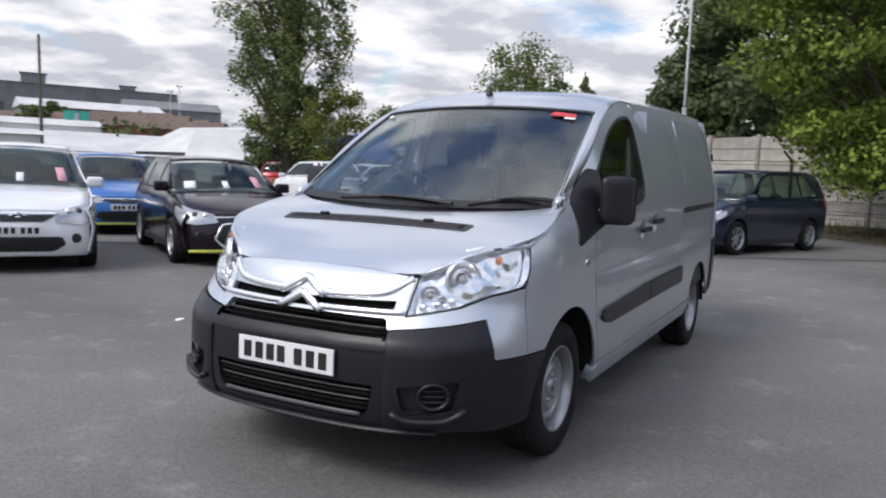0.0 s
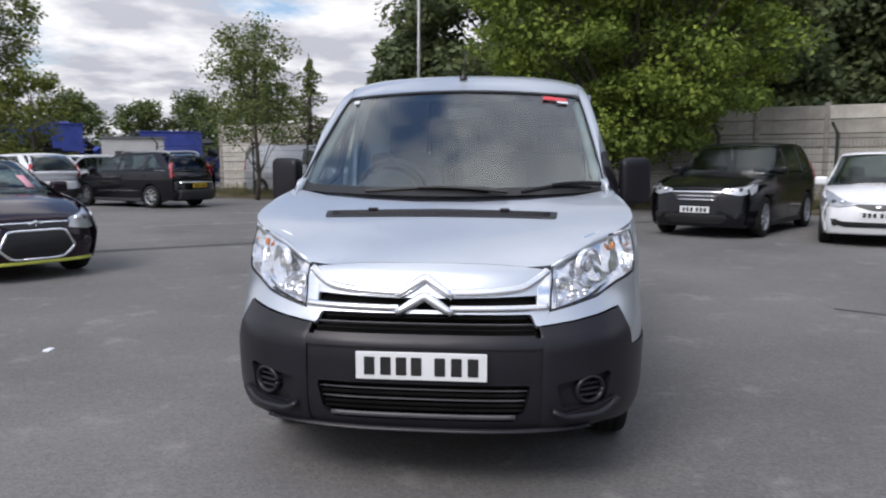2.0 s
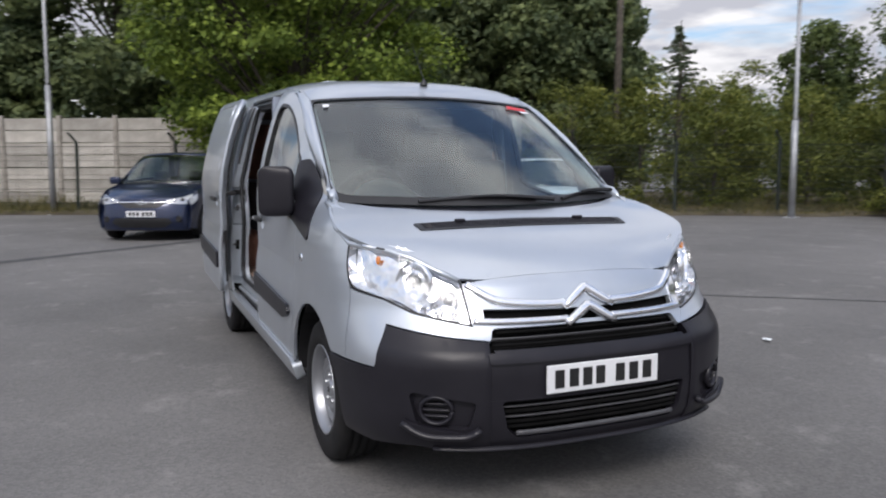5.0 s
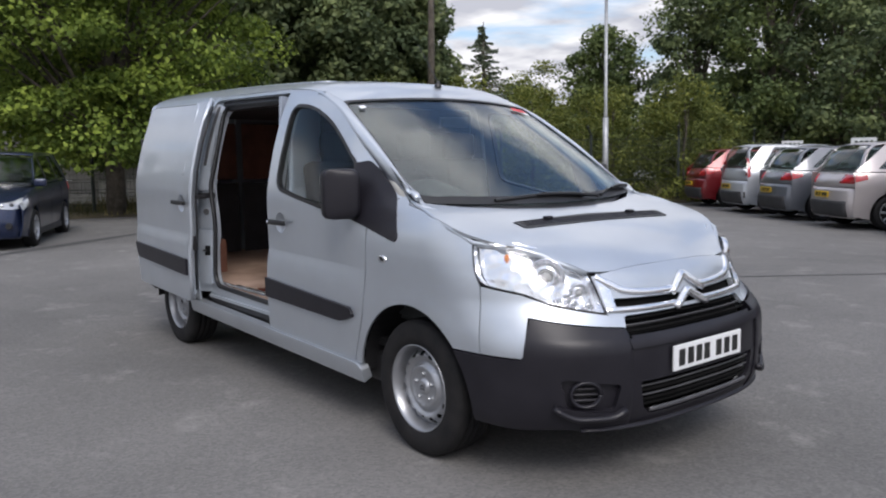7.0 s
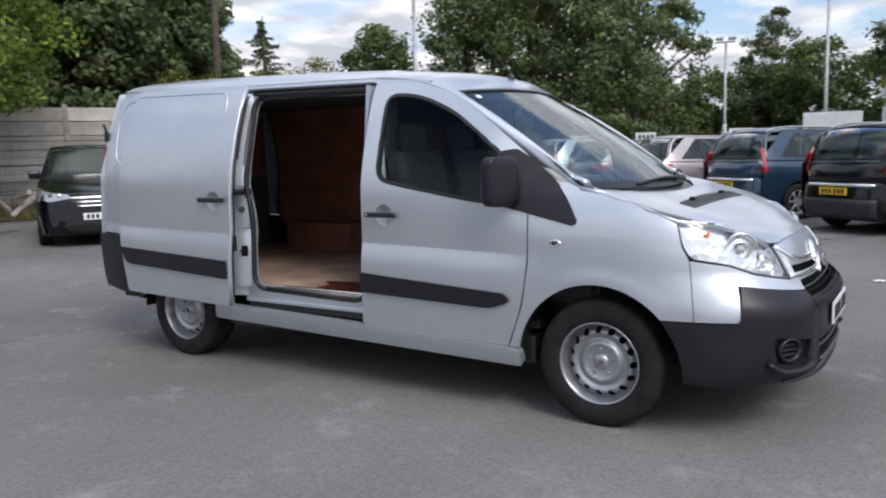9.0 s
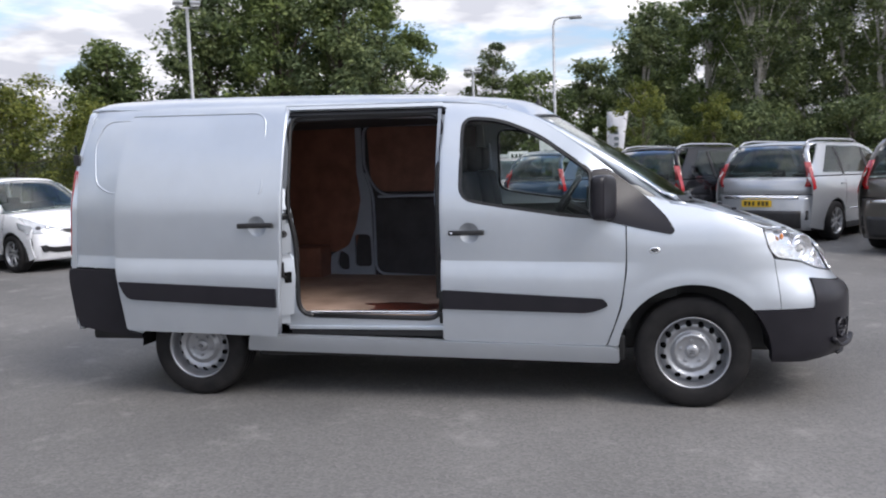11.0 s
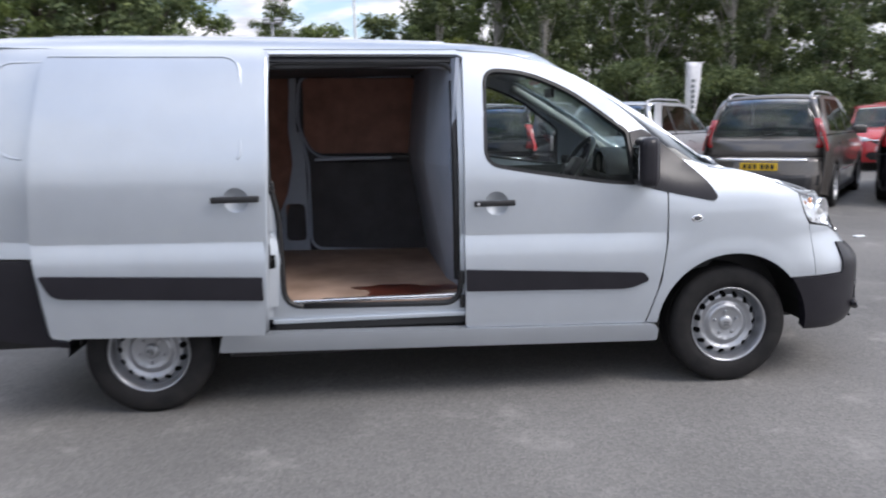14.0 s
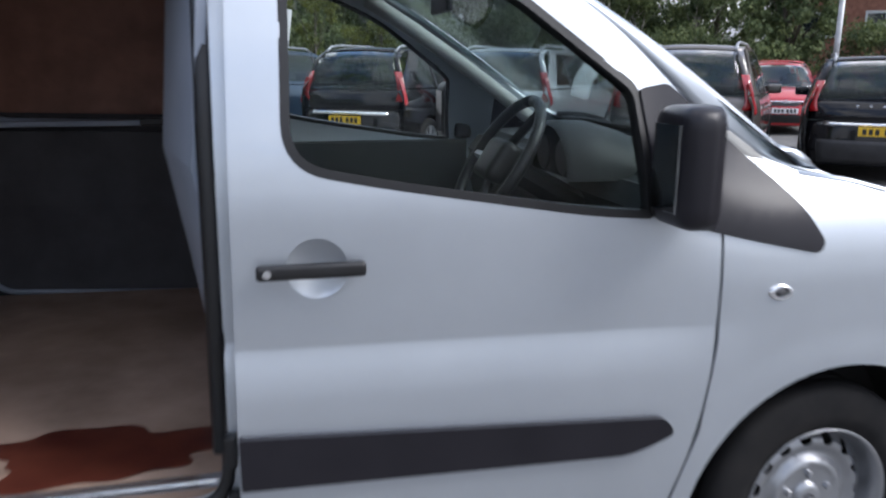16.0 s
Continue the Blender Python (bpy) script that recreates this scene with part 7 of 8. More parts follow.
def tree(label, x, y, h, r, mat, seed, base=0.25, clumps=70, per=110, leaf=0.10, trunk=0.22, bark=None, shape="round", droop=0.0, category="tree", clump_r=0.26, group="", lean=0.0, flat=0.75):
    t = thing("tree" if category == "tree" else "bush", label, category, pose(x, y, 0), group)
    rs = np.random.RandomState(seed)
    rnd = random.Random(seed)
    bark = bark or M_BARK
    stem = [(lean * k * h * 0.1 + 0.04 * h * rnd.uniform(-0.3, 0.3) * (k > 0), 0.04 * h * rnd.uniform(-0.3, 0.3) * (k > 0), h * 0.85 * k / 6) for k in range(7)]
    part("trunk", tube_bm(stem, trunk, trunk * 0.22, 10), bark, t, smooth=True)
    cs, rads = [], []
    z0 = h * base
    for i in range(clumps):
        for _ in range(30):
            u = rs.random()
            z = z0 + (h - z0) * u
            if shape == "cone":
                w = r * (1 - u) ** 0.85 + 0.15
            elif shape == "slim":
                w = r * (math.sin(math.pi * (0.12 + 0.85 * u)) ** 0.7)
            else:
                w = r * math.sqrt(max(0.02, 1 - (2 * u - 0.85) ** 2 / 1.35)) * (0.8 + 0.2 * math.sin(seed + 3 * u))
            a = rs.random() * 2 * math.pi
            q = w * (rs.random() ** 0.4)
            p = np.array([lean * z * 0.6 + q * math.cos(a) * (1 + 0.18 * math.sin(2 * a + seed)), q * math.sin(a), z])
            if all(np.linalg.norm(p - c) > r * 0.16 for c in cs[-25:]):
                break
        cs.append(p)
        rads.append(r * clump_r * rnd.uniform(0.6, 1.35))
    limbs = bmesh.new()
    for c in cs[::3]:
        k = min(6, max(1, int(6 * (c[2] - 0.25 * h) / (h * 0.85))))
        s = Vector(stem[k])
        m = s.lerp(Vector(c), 0.5) + Vector((0, 0, 0.06 * h * rnd.uniform(0, 1)))
        tube_bm([s, m, Vector(c)], trunk * 0.26, trunk * 0.06, 5, limbs)
    part("branchwork", limbs, bark, t)
    leaf_mesh("crown", leaf_cloud(rs, cs, rads, int(per * 1.55), leaf * 0.74, droop, squash=flat), mat, t)
    return t


def fir(x, y, h, seed, mat, label, wide=0.50, per=13):
    t = thing("tree", label, "tree", pose(x, y, 0))
    rs = np.random.RandomState(seed)
    rnd = random.Random(seed)
    part("trunk", tube_bm([(0, 0, 0), (0, 0, h * 0.6), (0, 0, h)], 0.16, 0.015, 8), M_BARK, t, smooth=True)
    cs, rads = [], []
    bm = bmesh.new()
    for i in range(150):
        z = 0.5 + (h - 0.7) * (i / 150) ** 0.9
        w = (wide * (h - z) + 0.05) * (0.72 + 0.28 * math.sin(z * 7.0)) * rnd.uniform(0.8, 1.1)
        a = rnd.random() * 6.28
        tip = Vector((w * math.cos(a), w * math.sin(a), z - 0.04 * w + 0.12 * w * w))
        tube_bm([(0, 0, z + 0.15 * w), tip * 0.6 + Vector((0, 0, 0.4 * z)), tip], 0.025, 0.006, 4, bm)
        for q in (0.25, 0.45, 0.65, 0.82, 1.0):
            cs.append((tip.x * q, tip.y * q, z + (tip.z - z) * q - 0.03))
            rads.append(0.08 + 0.09 * w * (1.15 - q))
    part("branchwork", bm, M_BARK, t)
    leaf_mesh("crown", leaf_cloud(rs, cs, rads, per, 0.055, 0.5, 0.1), mat, t)


tree("broad sycamore with bright sunlit green leaves by the wall", -18.7, 3.2, 12.0, 5.9, L_MAPLE, 11, base=0.13, clumps=300, per=250, leaf=0.098, trunk=0.26, clump_r=0.155, flat=0.55)
for i, (x, y, h, r) in enumerate(((-32.5, -1.0, 13.5, 5.4), (-31.5, 5.5, 15, 4.8), (-30.0, 11.0, 14, 4.4), (-27.3, 16.0, 12.5, 3.6), (-35.5, 8.0, 16, 5), (-31.5, 15.5, 13, 4), (-26.5, 8.0, 9, 3.2), (-28.5, 1.5, 9.5, 3.4), (-26.6, 18.8, 11.0, 3.0), (-31.5, -4.6, 6.6, 2.8))):
    tree("tall dense dark green tree behind the wall", x, y, h, r, L_DARK, 20 + i, base=0.08, clumps=150, per=170, leaf=0.20, trunk=0.3, group="trees behind the wall", clump_r=0.26)
fir(-24.9, 21.8, 7.7, 3, L_FIR, "young fir tree with tiered boughs", wide=0.66)
fir(-27.0, -8.4, 5.6, 5, L_WILLOW, "wispy pale young conifer behind the wall", per=5)
tree("slender young tree in full leaf behind the fence", -22.4, -9.0, 6.0, 2.35, L_WILLOW, 41, base=0.36, clumps=66, per=85, leaf=0.075, trunk=0.09)
tree("tall weeping tree with fine grey-green leaves", -25.5, -22.3, 12.5, 3.9, L_WILLOW, 42, base=0.15, clumps=210, per=125, leaf=0.11, trunk=0.3, droop=1.1, clump_r=0.17)
tree("low round tree beside the weeping tree", -24.5, -18.6, 4.6, 2.0, L_BUSH, 43, base=0.1, clumps=40, per=110, leaf=0.10, trunk=0.12)
for i, (x, y, h, r) in enumerate(((-50.5, -32.6, 6.2, 3.0), (-52.5, -28.6, 5.6, 3.2), (-55.5, -25.6, 6.4, 3.2), (-56.5, -21.5, 6.0, 3.0))):
    tree("green tree beyond the scrap yard", x, y, h, r, L_MID, 140 + i, base=0.05, clumps=60, per=90, leaf=0.17, trunk=0.14, group="trees beyond the scrap yard")
for b, d, h in ((-123.6, 125, 8.6), (-124.8, 128, 9.2), (-130.2, 132, 9.0), (-134.6, 100, 6.0)):
    tree("distant round tree among the roofs", 3.57 + d * math.cos(radians(b)), 2.17 + d * math.sin(radians(b)), h, 2.8, L_MID, int(-b * 10), base=0.1, clumps=40, per=60, leaf=0.28, trunk=0.2, group="trees among the roofs")
tree("bushy tree behind the scrap yard", -37.0, -14.0, 6.5, 2.6, L_MID, 44, base=0.1, clumps=40, per=90, leaf=0.14, trunk=0.14)
for i in (1, 3, 4, 5, 6, 7, 8):
    k = i / 8
    x, y = -18.2 + 7.6 * k - 1.0, 9.4 + 10.2 * k + 1.5 * math.sin(i * 2.1)
    tree("pale green bush behind the wire fence", x, y, 2.8 + 1.3 * math.sin(i * 1.7) ** 2, 1.9, L_BUSH, 50 + i, base=0.02, clumps=45, per=95, leaf=0.075, trunk=0.06, category="bush", group="bushes along the fence")
for i, (x, y, h, r) in enumerate(((-13.8, 33.5, 10.5, 3.4), (-16.8, 33.0, 12.5, 4.2), (-21.0, 33.0, 11.0, 4.0), (-25.5, 31.0, 8.0, 3.2), (-18.5, 39.0, 13.5, 4.4), (-13.6, 39.0, 11.5, 3.6))):
    tree("big dense broadleaf tree beyond the car row", x, y, h, r, L_MID if i % 2 else L_DARK, 70 + i, base=0.05, clumps=110, per=110, leaf=0.16, trunk=0.3, group="trees beyond the car row", clump_r=0.25)
for i, (x, y, h, r) in enumerate(((-22.0, 26.0, 4.2, 2.4), (-26.5, 25.0, 5.0, 2.6), (-17.0, 27.5, 3.6, 2.2), (-29.0, 30.0, 6.5, 3.0), (-14.5, 24.0, 2.6, 1.6))):
    tree("pale green scrub bush on the bank", x, y, h, r, L_BUSH, 80 + i, base=0.02, clumps=45, per=95, leaf=0.11, trunk=0.08, category="bush", group="scrub on the bank")
tree("slim birch standing above the hedge", -8.1, 48.8, 9.6, 2.0, L_BIRCH, 90, base=0.15, clumps=80, per=90, leaf=0.12, trunk=0.12, shape="slim", bark=M_BIRCH)
for i in range(9):
    x = -22 + 3.4 * i
    tree("low hedge tree along the far road", x, 47 + 2 * math.sin(i * 2.3), 4.8 + 1.0 * math.sin(i * 1.3) + 1.9 * (x > -13), 3.4, L_MID if i % 2 else L_BIRCH, 100 + i, base=0.02, clumps=64, per=110, leaf=0.17, trunk=0.1, group="hedge along the far road")
tree("small round ornamental tree with yellow-green leaves", 0.7, 21.1, 3.9, 1.05, L_BUSH, 120, base=0.30, clumps=34, per=110, leaf=0.06, trunk=0.06)
tree("small round ornamental tree with yellow-green leaves", 3.7, 27.7, 3.8, 1.25, L_BUSH, 121, base=0.30, clumps=34, per=110, leaf=0.07, trunk=0.06)
for i, (x, y, h, r) in enumerate(((1.5, 38.5, 8.5, 2.2), (4.5, 40.0, 12.5, 2.6), (7.3, 37.5, 13.5, 2.6), (10.0, 41.0, 14.5, 3.0), (12.6, 38.0, 13.5, 2.6), (15.2, 40.5, 14.5, 2.9), (17.6, 37.0, 13.5, 2.6), (20.0, 39.5, 13.5, 2.6), (8.5, 46.0, 14.0, 3.2), (14.0, 46.5, 15.0, 3.2), (19.0, 45.5, 14.0, 3.2), (22.0, 36.8, 10.0, 2.4))):
    tree("tall birch with pale trunk and airy leaves", x, y, h, r, (L_BIRCH, L_MID, L_BIRCH, L_DARK)[i % 4], 130 + i, base=0.10, clumps=95, per=95, leaf=0.13, trunk=0.16, shape="slim", bark=M_BIRCH, droop=0.5, group="birch wood", lean=0.12 * math.sin(i * 1.9))
for i, (x, y) in enumerate(((2.0, 35.5), (6.5, 35.0), (11.0, 35.5), (15.5, 35.0), (20.0, 34.0), (24.0, 32.0), (25.8, 27.2), (28.6, 24.2))):
    tree("dark undergrowth bush below the birches", x, y, 3.4 + 0.5 * math.sin(i), 2.8, L_DARK, 160 + i, base=0.02, clumps=45, per=90, leaf=0.12, trunk=0.1, category="bush", group="undergrowth")
for i, (x, y, h, r) in enumerate(((3.0, 50.0, 12.0, 3.8), (8.5, 52.0, 14.5, 4.2), (14.0, 52.5, 15.5, 4.4), (19.5, 51.0, 15.0, 4.2), (25.0, 49.0, 14.0, 4.0), (29.5, 46.0, 13.0, 3.8))):
    tree("dense dark tree deep in the wood", x, y, h, r, L_DARK, 180 + i, base=0.04, clumps=90, per=95, leaf=0.20, trunk=0.2, group="trees deep in the wood", clump_r=0.27)
tree("dark spreading pine by the house", 21.6, 28.2, 10.4, 2.7, L_DARK, 170, base=0.10, clumps=130, per=160, leaf=0.12, trunk=0.2, shape="cone", clump_r=0.22)


def grass_tufts():
    """Thin upright blades, dry and green, in the verge and behind the fence."""
    rs = np.random.RandomState(9)
    line = np.array(along(FENCE[:5], 0.12))
    n = 26000
    k = rs.randint(0, len(line) - 1, n)
    way = line[np.minimum(k + 1, len(line) - 1)] - line[k]
    way /= np.linalg.norm(way, axis=1, keepdims=True) + 1e-9
    off = np.where(rs.random(n) < 0.6, rs.normal(scale=0.28, size=n) + 0.15, rs.random(n) * 5.5)
    spot = line[k] + np.stack([-way[:, 1], way[:, 0]], axis=1) * off[:, None] + rs.normal(scale=0.05, size=(n, 2))
    patch = 0.5 + 0.5 * np.sin(spot[:, 0] * 1.7) * np.sin(spot[:, 1] * 1.3)
    tall = (0.10 + 0.30 * rs.random(n) * patch) * np.where(off > 0.2, 1.5, 0.7)
    a = rs.random(n) * 2 * math.pi
    wide = np.stack([np.cos(a), np.sin(a)], axis=1) * (0.010 + 0.012 * rs.random((n, 1)))
    bend = rs.normal(scale=0.35, size=(n, 2)) * tall[:, None]
    base = np.full((n, 1), 0.06)
    low0, low1 = np.hstack([spot - wide, base]), np.hstack([spot + wide, base])
    top0 = np.hstack([spot + bend + wide * 0.2, base + tall[:, None]])
    top1 = np.hstack([spot + bend - wide * 0.2, base + tall[:, None]])
    ob = leaf_mesh("verge_grass", np.stack([low0, low1, top0, top1], axis=1).reshape(-1, 3), L_GRASS)
    tagged(ob, "dry grass and weeds along the fence foot", "grass", kind="stuff")


grass_tufts()


def far_woods():
    rs = np.random.RandomState(12)
    cs, rad = [], []
    for a in np.arange(57, 250, 0.55):
        d = 78 + 16 * rs.random()
        th = radians(a)
        top = 8 + 3.0 * math.sin(a * 0.23) + 1.5 * math.sin(a * 0.9)
        if 186 < a:
            top *= 0.45
        if 88 < a < 101:
            top *= 0.5
        for _ in range(5):
            cs.append((d * math.cos(th), d * math.sin(th), top * rs.random()))
            rad.append(2.4)
    ob = leaf_mesh("far_woods", leaf_cloud(rs, cs, rad, 26, 0.42), L_MID)
    tagged(ob, "distant green woods round the yard", "woods", kind="stuff")


far_woods()


# ---- buildings and yard things in the distance ----
M_BRICK = rough_mat("red_brick", (0.17, 0.075, 0.05), (0.28, 0.13, 0.09), 4, 0.9, 0.3, 0.01)
M_ROOFT = rough_mat("brown_roof", (0.10, 0.07, 0.055), (0.17, 0.12, 0.095), 2, 0.9, 0.3, 0.02)
M_CLAD = rough_mat("grey_cladding", (0.13, 0.135, 0.14), (0.19, 0.195, 0.20), 0.3, 0.7, 0.1, 0.01)
M_WHITEROOF = rough_mat("white_shed_roof", (0.48, 0.48, 0.48), (0.62, 0.62, 0.61), 0.4, 0.6, 0.1, 0.01)
M_BLUEBOX = rough_mat("blue_container_paint", (0.018, 0.035, 0.20), (0.035, 0.06, 0.30), 1.5, 0.6, 0.2, 0.01)
M_GREENSIGN = rough_mat("green_sign", (0.03, 0.28, 0.22), (0.05, 0.36, 0.28), 2, 0.6, 0)


def polar(bearing, dist, eye=(3.57, 2.17)):
    return eye[0] + dist * math.cos(radians(bearing)), eye[1] + dist * math.sin(radians(bearing))


def shed(label, bearing, dist, w, d, h, ridge, wall_mat, roof_mat, turn=0.0, z=0.0, windows=0, name="building"):
    x, y = polar(bearing, dist)
    t = thing(name, label, "building", pose(x, y, z, 0, 0, bearing + 90 + turn))
    part("wall", box_bm(0, 0, h / 2, w, d, h), wall_mat, t)
    verts = [(-w / 2 - 0.3, -d / 2 - 0.3, h), (w / 2 + 0.3, -d / 2 - 0.3, h), (w / 2 + 0.3, d / 2 + 0.3, h), (-w / 2 - 0.3, d / 2 + 0.3, h), (-w / 2 - 0.3, 0, h + ridge), (w / 2 + 0.3, 0, h + ridge)]
    pydata("roof", verts, [(0, 1, 5, 4), (2, 3, 4, 5), (1, 2, 5), (3, 0, 4), (3, 2, 1, 0)], roof_mat, t)
    for s in (-1, 1):
        for k in range(windows):
            xx = -w / 2 + w * (k + 0.5) / windows
            wn = part("window", box_bm(xx, s * (d / 2 + 0.03), h * 0.6, w / windows * 0.5, 0.08, h * 0.3), M_DARKPANE, t)
            part("frame", box_bm(xx, s * (d / 2 + 0.02), h * 0.6 - h * 0.17, w / windows * 0.56, 0.12, 0.1), M_SIGN, wn)
    return t


shed("long grey industrial works on the hill", -126.5, 210, 40, 20, 17.6, 1.0, M_CLAD, M_CLAD, turn=8, windows=10)
for b, w, h in ((-123.7, 5, 20.2), (-129.3, 3.4, 18.8)):
    shed("square tower on the works roof", b, 205, w, 5, h, 0.3, M_CLAD, M_CLAD, name="tower")
shed("lower grey works hall with banded walls", -132.0, 190, 20, 16, 12.6, 2.2, M_CLAD, M_CLAD, turn=5, windows=8)
shed("brick factory with shallow roofs", -129.0, 120, 17, 12, 5.9, 1.6, M_BRICK, M_ROOFT, turn=12, windows=6)
shed("brick house row with brown roofs", -133.0, 105, 14, 9, 3.8, 2.0, M_BRICK, M_ROOFT, turn=-20, windows=5)
shed("pale terrace with white walls", -125.0, 130, 18, 12, 6.0, 1.8, M_WHITEROOF, M_ROOFT, turn=4, windows=6)
shed("white roofed warehouse by the road", -135.2, 74, 10, 10, 2.2, 2.4, M_CLAD, M_WHITEROOF, turn=-50)
shed("white roofed warehouse by the road", -125.6, 80, 18, 11, 2.0, 1.8, M_CLAD, M_WHITEROOF, turn=10)
shed("white shed at the end of the yard", -121.9, 70, 5, 8, 3.0, 0.4, M_WHITEROOF, M_WHITEROOF)
shed("white hoarding wall across the road", -131.0, 58, 30, 1.0, 1.7, 0.1, M_WHITEROOF, M_WHITEROOF, turn=3)
shed("brick house with an orange gable", -128.6, 100, 5.0, 6, 5.2, 1.7, M_BRICK, M_ROOFT, turn=6, windows=2)
for b, d, w, h in ((-130.6, 92, 4.6, 5.0), (-131.8, 88, 4.2, 4.6), (-133.0, 90, 4.4, 4.4), (-134.1, 84, 4.0, 3.9)):
    shed("brick terrace house with a brown roof", b, d, w, 7, h, 1.6, M_BRICK, M_ROOFT, turn=-12, windows=2)
shed("white marquee roof beside the tree", -136.0, 60, 4.4, 6, 1.7, 2.2, M_WHITEROOF, M_WHITEROOF, turn=-12)
shed("long white store across the road", -124.0, 86, 10, 7, 4.4, 0.7, M_WHITEROOF, M_WHITEROOF, turn=6, windows=4)
shed("grey roofed hall on the slope", -127.0, 150, 22, 12, 9.5, 1.6, M_CLAD, M_WHITEROOF, turn=10, windows=7)
gs = thing("green_sign", "green sign board on a shed", "sign", pose(*polar(-126.2, 90), 0, 0, 0, -37))
part("board", box_bm(0, 0, 5.6, 2.4, 0.3, 1.2), M_GREENSIGN, gs)
part("leg", box_bm(0, 0.3, 3.0, 0.4, 0.2, 6.0), M_GALV, gs)
house = shed("brick house behind the pine with white windows", 48.0, 43, 9, 8, 8.2, 2.2, M_BRICK, M_ROOFT)
for z in (6.7, 3.4):
    for x in (-3.0, 0.2, 3.2):
        wn = part("window", box_bm(x, 4.02, z, 1.9, 0.10, 1.3, 0.01), M_SIGN, house, "white framed window")
        for dx in (-0.46, 0.46):
            part("pane", box_bm(x + dx, 4.06, z, 0.78, 0.06, 1.06), M_DARKPANE, wn)
for x, y, h in ((*polar(-132.0, 100), 9.6), (*polar(-132.6, 104), 10.6)):
    floodlight(x, y, h, 40, label="distant floodlight mast above the roofs")


def container(x, y, z, heading, mat, label):
    t = thing("skip_container", label, "container", pose(x, y, z, 0, 0, heading))
    part("body", box_bm(0, 0, 0.75, 3.6, 1.8, 1.5, 0.03, 1), mat, t)
    for k in range(7):
        part("rib", box_bm(-1.6 + 0.53 * k, -0.92, 0.75, 0.09, 0.06, 1.4), mat, t)
    part("rim", box_bm(0, 0, 1.52, 3.7, 1.9, 0.08, 0.02), mat, t)
    return t


e15 = (3.89, 0.85)
for b, d, z, lab in ((-146.6, 50, 1.9, "blue"), (-146.4, 51, 0.0, "blue"), (-154.2, 52, 1.6, "blue"), (-154.0, 52.5, 0.0, "blue"), (-150.2, 56, 0.0, "blue"), (-157.0, 54, 0.0, "blue"), (-143.5, 52, 0.0, "blue")):
    x, y = polar(b, d, e15)
    container(x, y, z, b + 90, M_BLUEBOX, "dark blue steel container in the scrap yard")
x, y = polar(-151.7, 48, e15)
t = thing("site_cabin", "white portable cabin in the scrap yard", "cabin", pose(x, y, 0, 0, 0, -60))
part("wall", box_bm(0, 0, 1.3, 3.2, 2.2, 2.6, 0.04), M_WHITEROOF, t)
part("roof", box_bm(0, 0, 2.64, 3.4, 2.4, 0.08), M_CLAD, t)
part("window", box_bm(0.5, 1.11, 1.5, 0.9, 0.04, 0.8), M_DARKPANE, t)


def tyre_stacks():
    rnd = random.Random(6)
    bm = lathe_bm([(0.2, -0.1), (0.3, -0.1), (0.33, -0.05), (0.33, 0.05), (0.3, 0.1), (0.2, 0.1), (0.2, -0.1)], 14)
    me = bpy.data.meshes.new("tyre")
    bm.to_mesh(me)
    bm.free()
    me.materials.append(M_RUBBER)
    for i in range(16):
        b = -146.0 + 0.62 * i
        x, y = polar(b, 44 + rnd.uniform(-1, 1))
        t = thing("tyre_stack", "stack of old black tyres", "tyres", pose(x, y, 0), "tyre stacks")
        for k in range(rnd.randint(8, 12)):
            o = new("tyre", me)
            o.parent = t
            o.matrix_basis = pose(rnd.uniform(-0.05, 0.05), rnd.uniform(-0.05, 0.05), 0.1 + 0.2 * k, 90, 0, 0)


tyre_stacks()
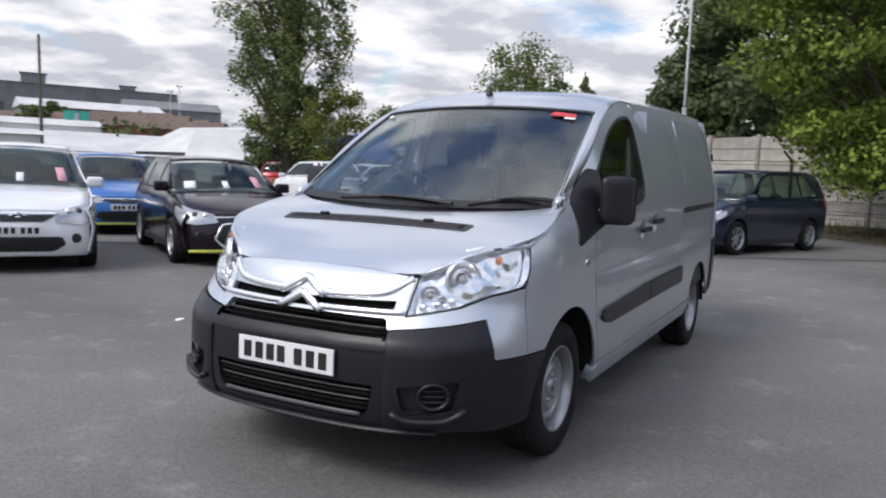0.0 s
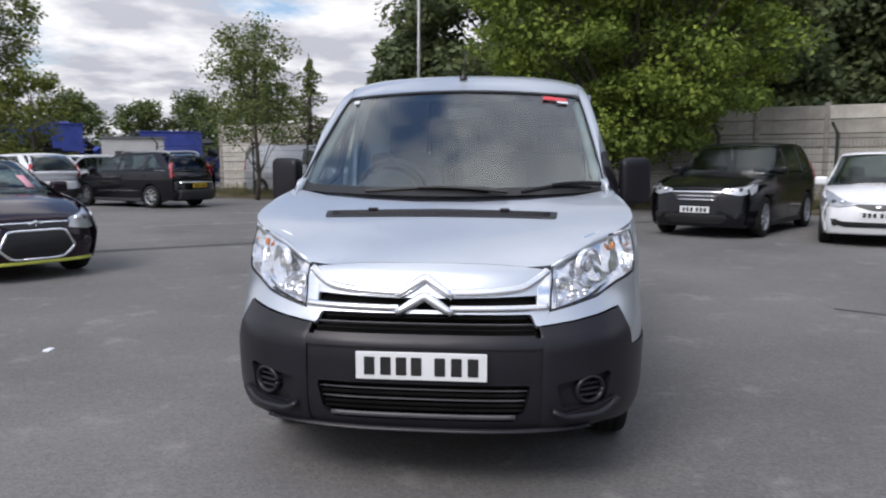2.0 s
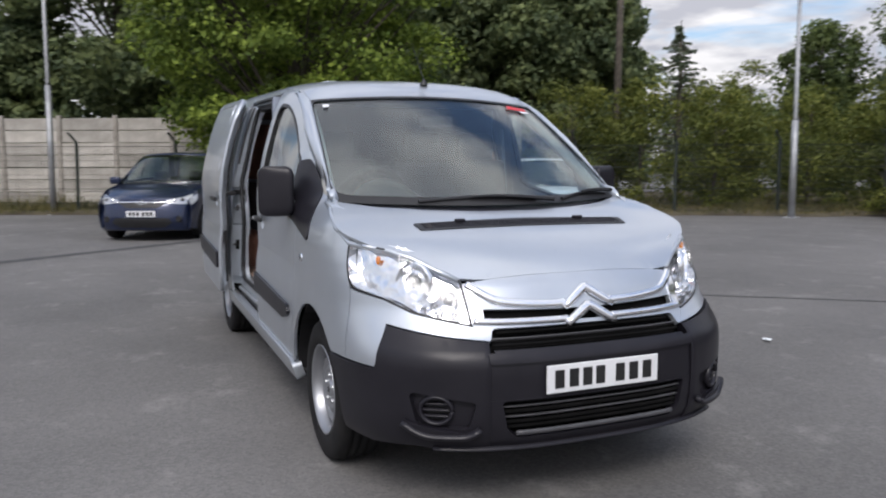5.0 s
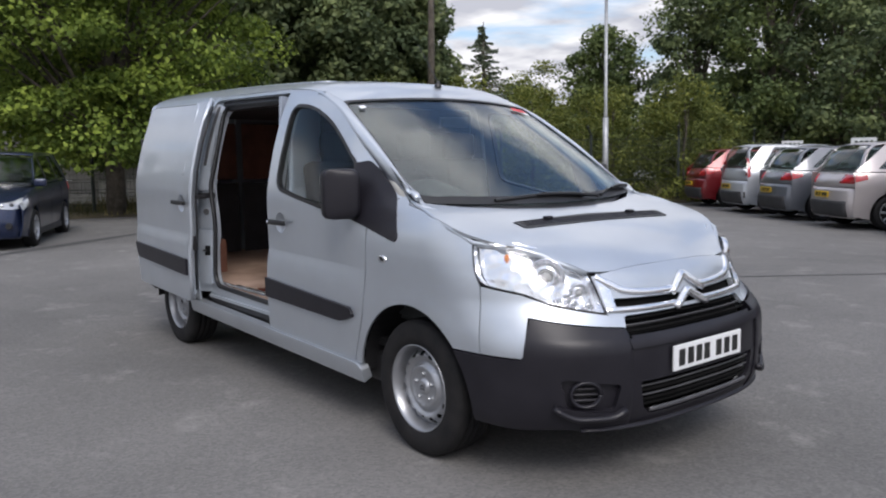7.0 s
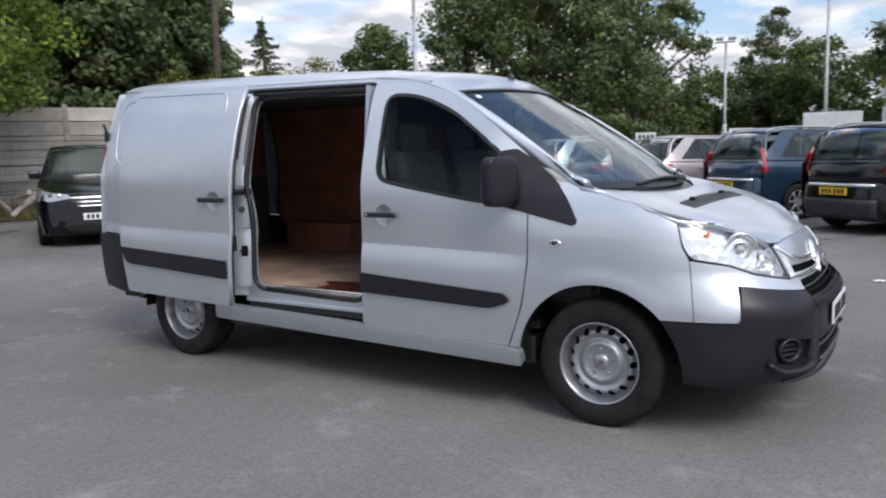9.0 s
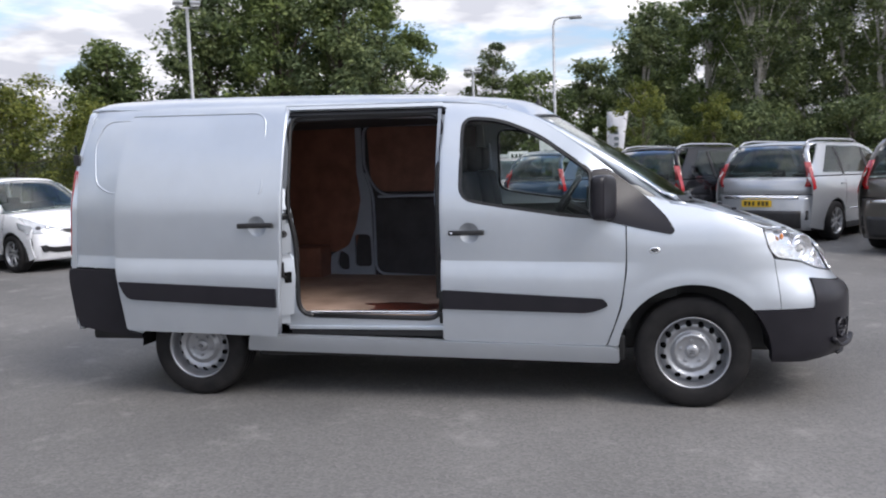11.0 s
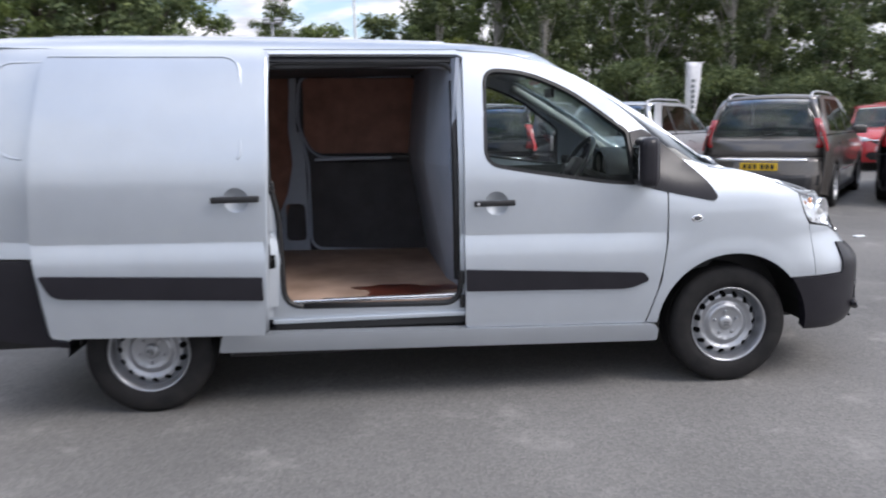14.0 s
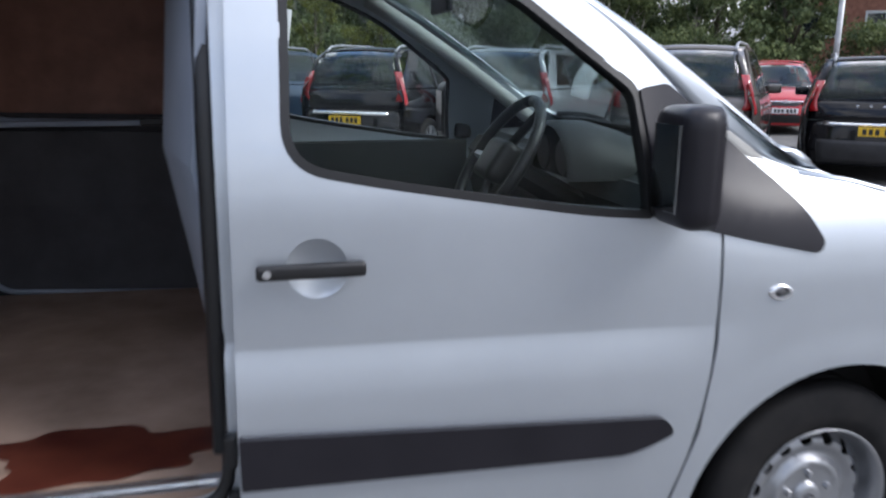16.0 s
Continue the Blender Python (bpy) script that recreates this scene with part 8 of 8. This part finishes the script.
# scrap machinery heap
rnd = random.Random(8)
for i in range(9):
    b = -144.5 - 1.45 * i
    x, y = polar(b, 54, e15)
    t = thing("scrap_heap", "dark heap of crushed scrap metal", "scrap", pose(x, y, 0, 0, 0, b))
    top = (4.2, 5.2, 5.0, 3.6, 3.3, 3.6, 3.9, 4.2, 3.8)[i]
    for k in range(48):
        a, q = rnd.uniform(0, 6.28), math.sqrt(rnd.random())
        bm = box_bm(1.7 * q * math.cos(a), 1.7 * q * math.sin(a), 0.15 + rnd.uniform(0.35, 1) * (top - 0.3) * (1 - 0.8 * q), rnd.uniform(0.3, 1.4), rnd.uniform(0.1, 0.8), rnd.uniform(0.08, 0.5), 0.03, 1, None, pose(0, 0, 0, rnd.uniform(-40, 40), rnd.uniform(-40, 40), rnd.uniform(0, 180)))
        part("scrap_piece", bm, (M_BLACK, M_BLUEBOX, M_BLACK, M_CLAD, M_BLUEBOX, M_BLACK)[(k * 5 + i) % 6], t)
# silver panel van behind the fence
make_car("silver van parked behind the wire fence", "van", (-25.6, -8.2), 66, P_SILV2, L=5.0, W=1.95, H=1.98, wb=3.0, nose=0.90, cowl=(1.75, 1.15), roof_f=1.05, roof_r=-2.28, tail=(-2.42, 1.2), r=0.33, glazed_to=0.55)
# broken concrete posts leaning at the verge
for k, (x, y, a, tl) in enumerate(((-16.9, 5.0, 30, 58), (-16.6, 5.9, -20, -50), (-16.3, 5.4, 70, 84))):
    t = thing("broken_post", "broken concrete post lying on the verge", "post", pose(x, y, 0.12, 0, 0, a))
    part("shaft", box_bm(0, 0, 0.55, 0.11, 0.11, 1.5, 0.02, 1, m=pose(0, 0, 0, tl, 0, 0)), M_CONC2, t)
# litter and pale specks on the asphalt
for k, (x, y, s) in enumerate(((0.9, 4.3, 0.05), (-1.0, 2.9, 0.04), (2.9, -2.6, 0.06), (0.6, -2.9, 0.05), (-1.2, -3.0, 0.045), (3.6, 3.6, 0.06), (-15.9, 4.0, 0.14), (-15.2, 8.6, 0.18))):
    bm = bmesh.new()
    bmesh.ops.create_icosphere(bm, subdivisions=1, radius=s)
    for v in bm.verts:
        v.co = (v.co.x * 1.3, v.co.y * 0.8, max(0.0, v.co.z * 0.25 + 0.01) + 0.01 * math.sin(9 * v.co.x + k))
    bmesh.ops.translate(bm, vec=(x, y, 0.004 if x > -14 else 0.1), verts=bm.verts)
    tagged(part("litter", bm, M_STICKER), "crumpled scrap of white litter on the ground", "litter")
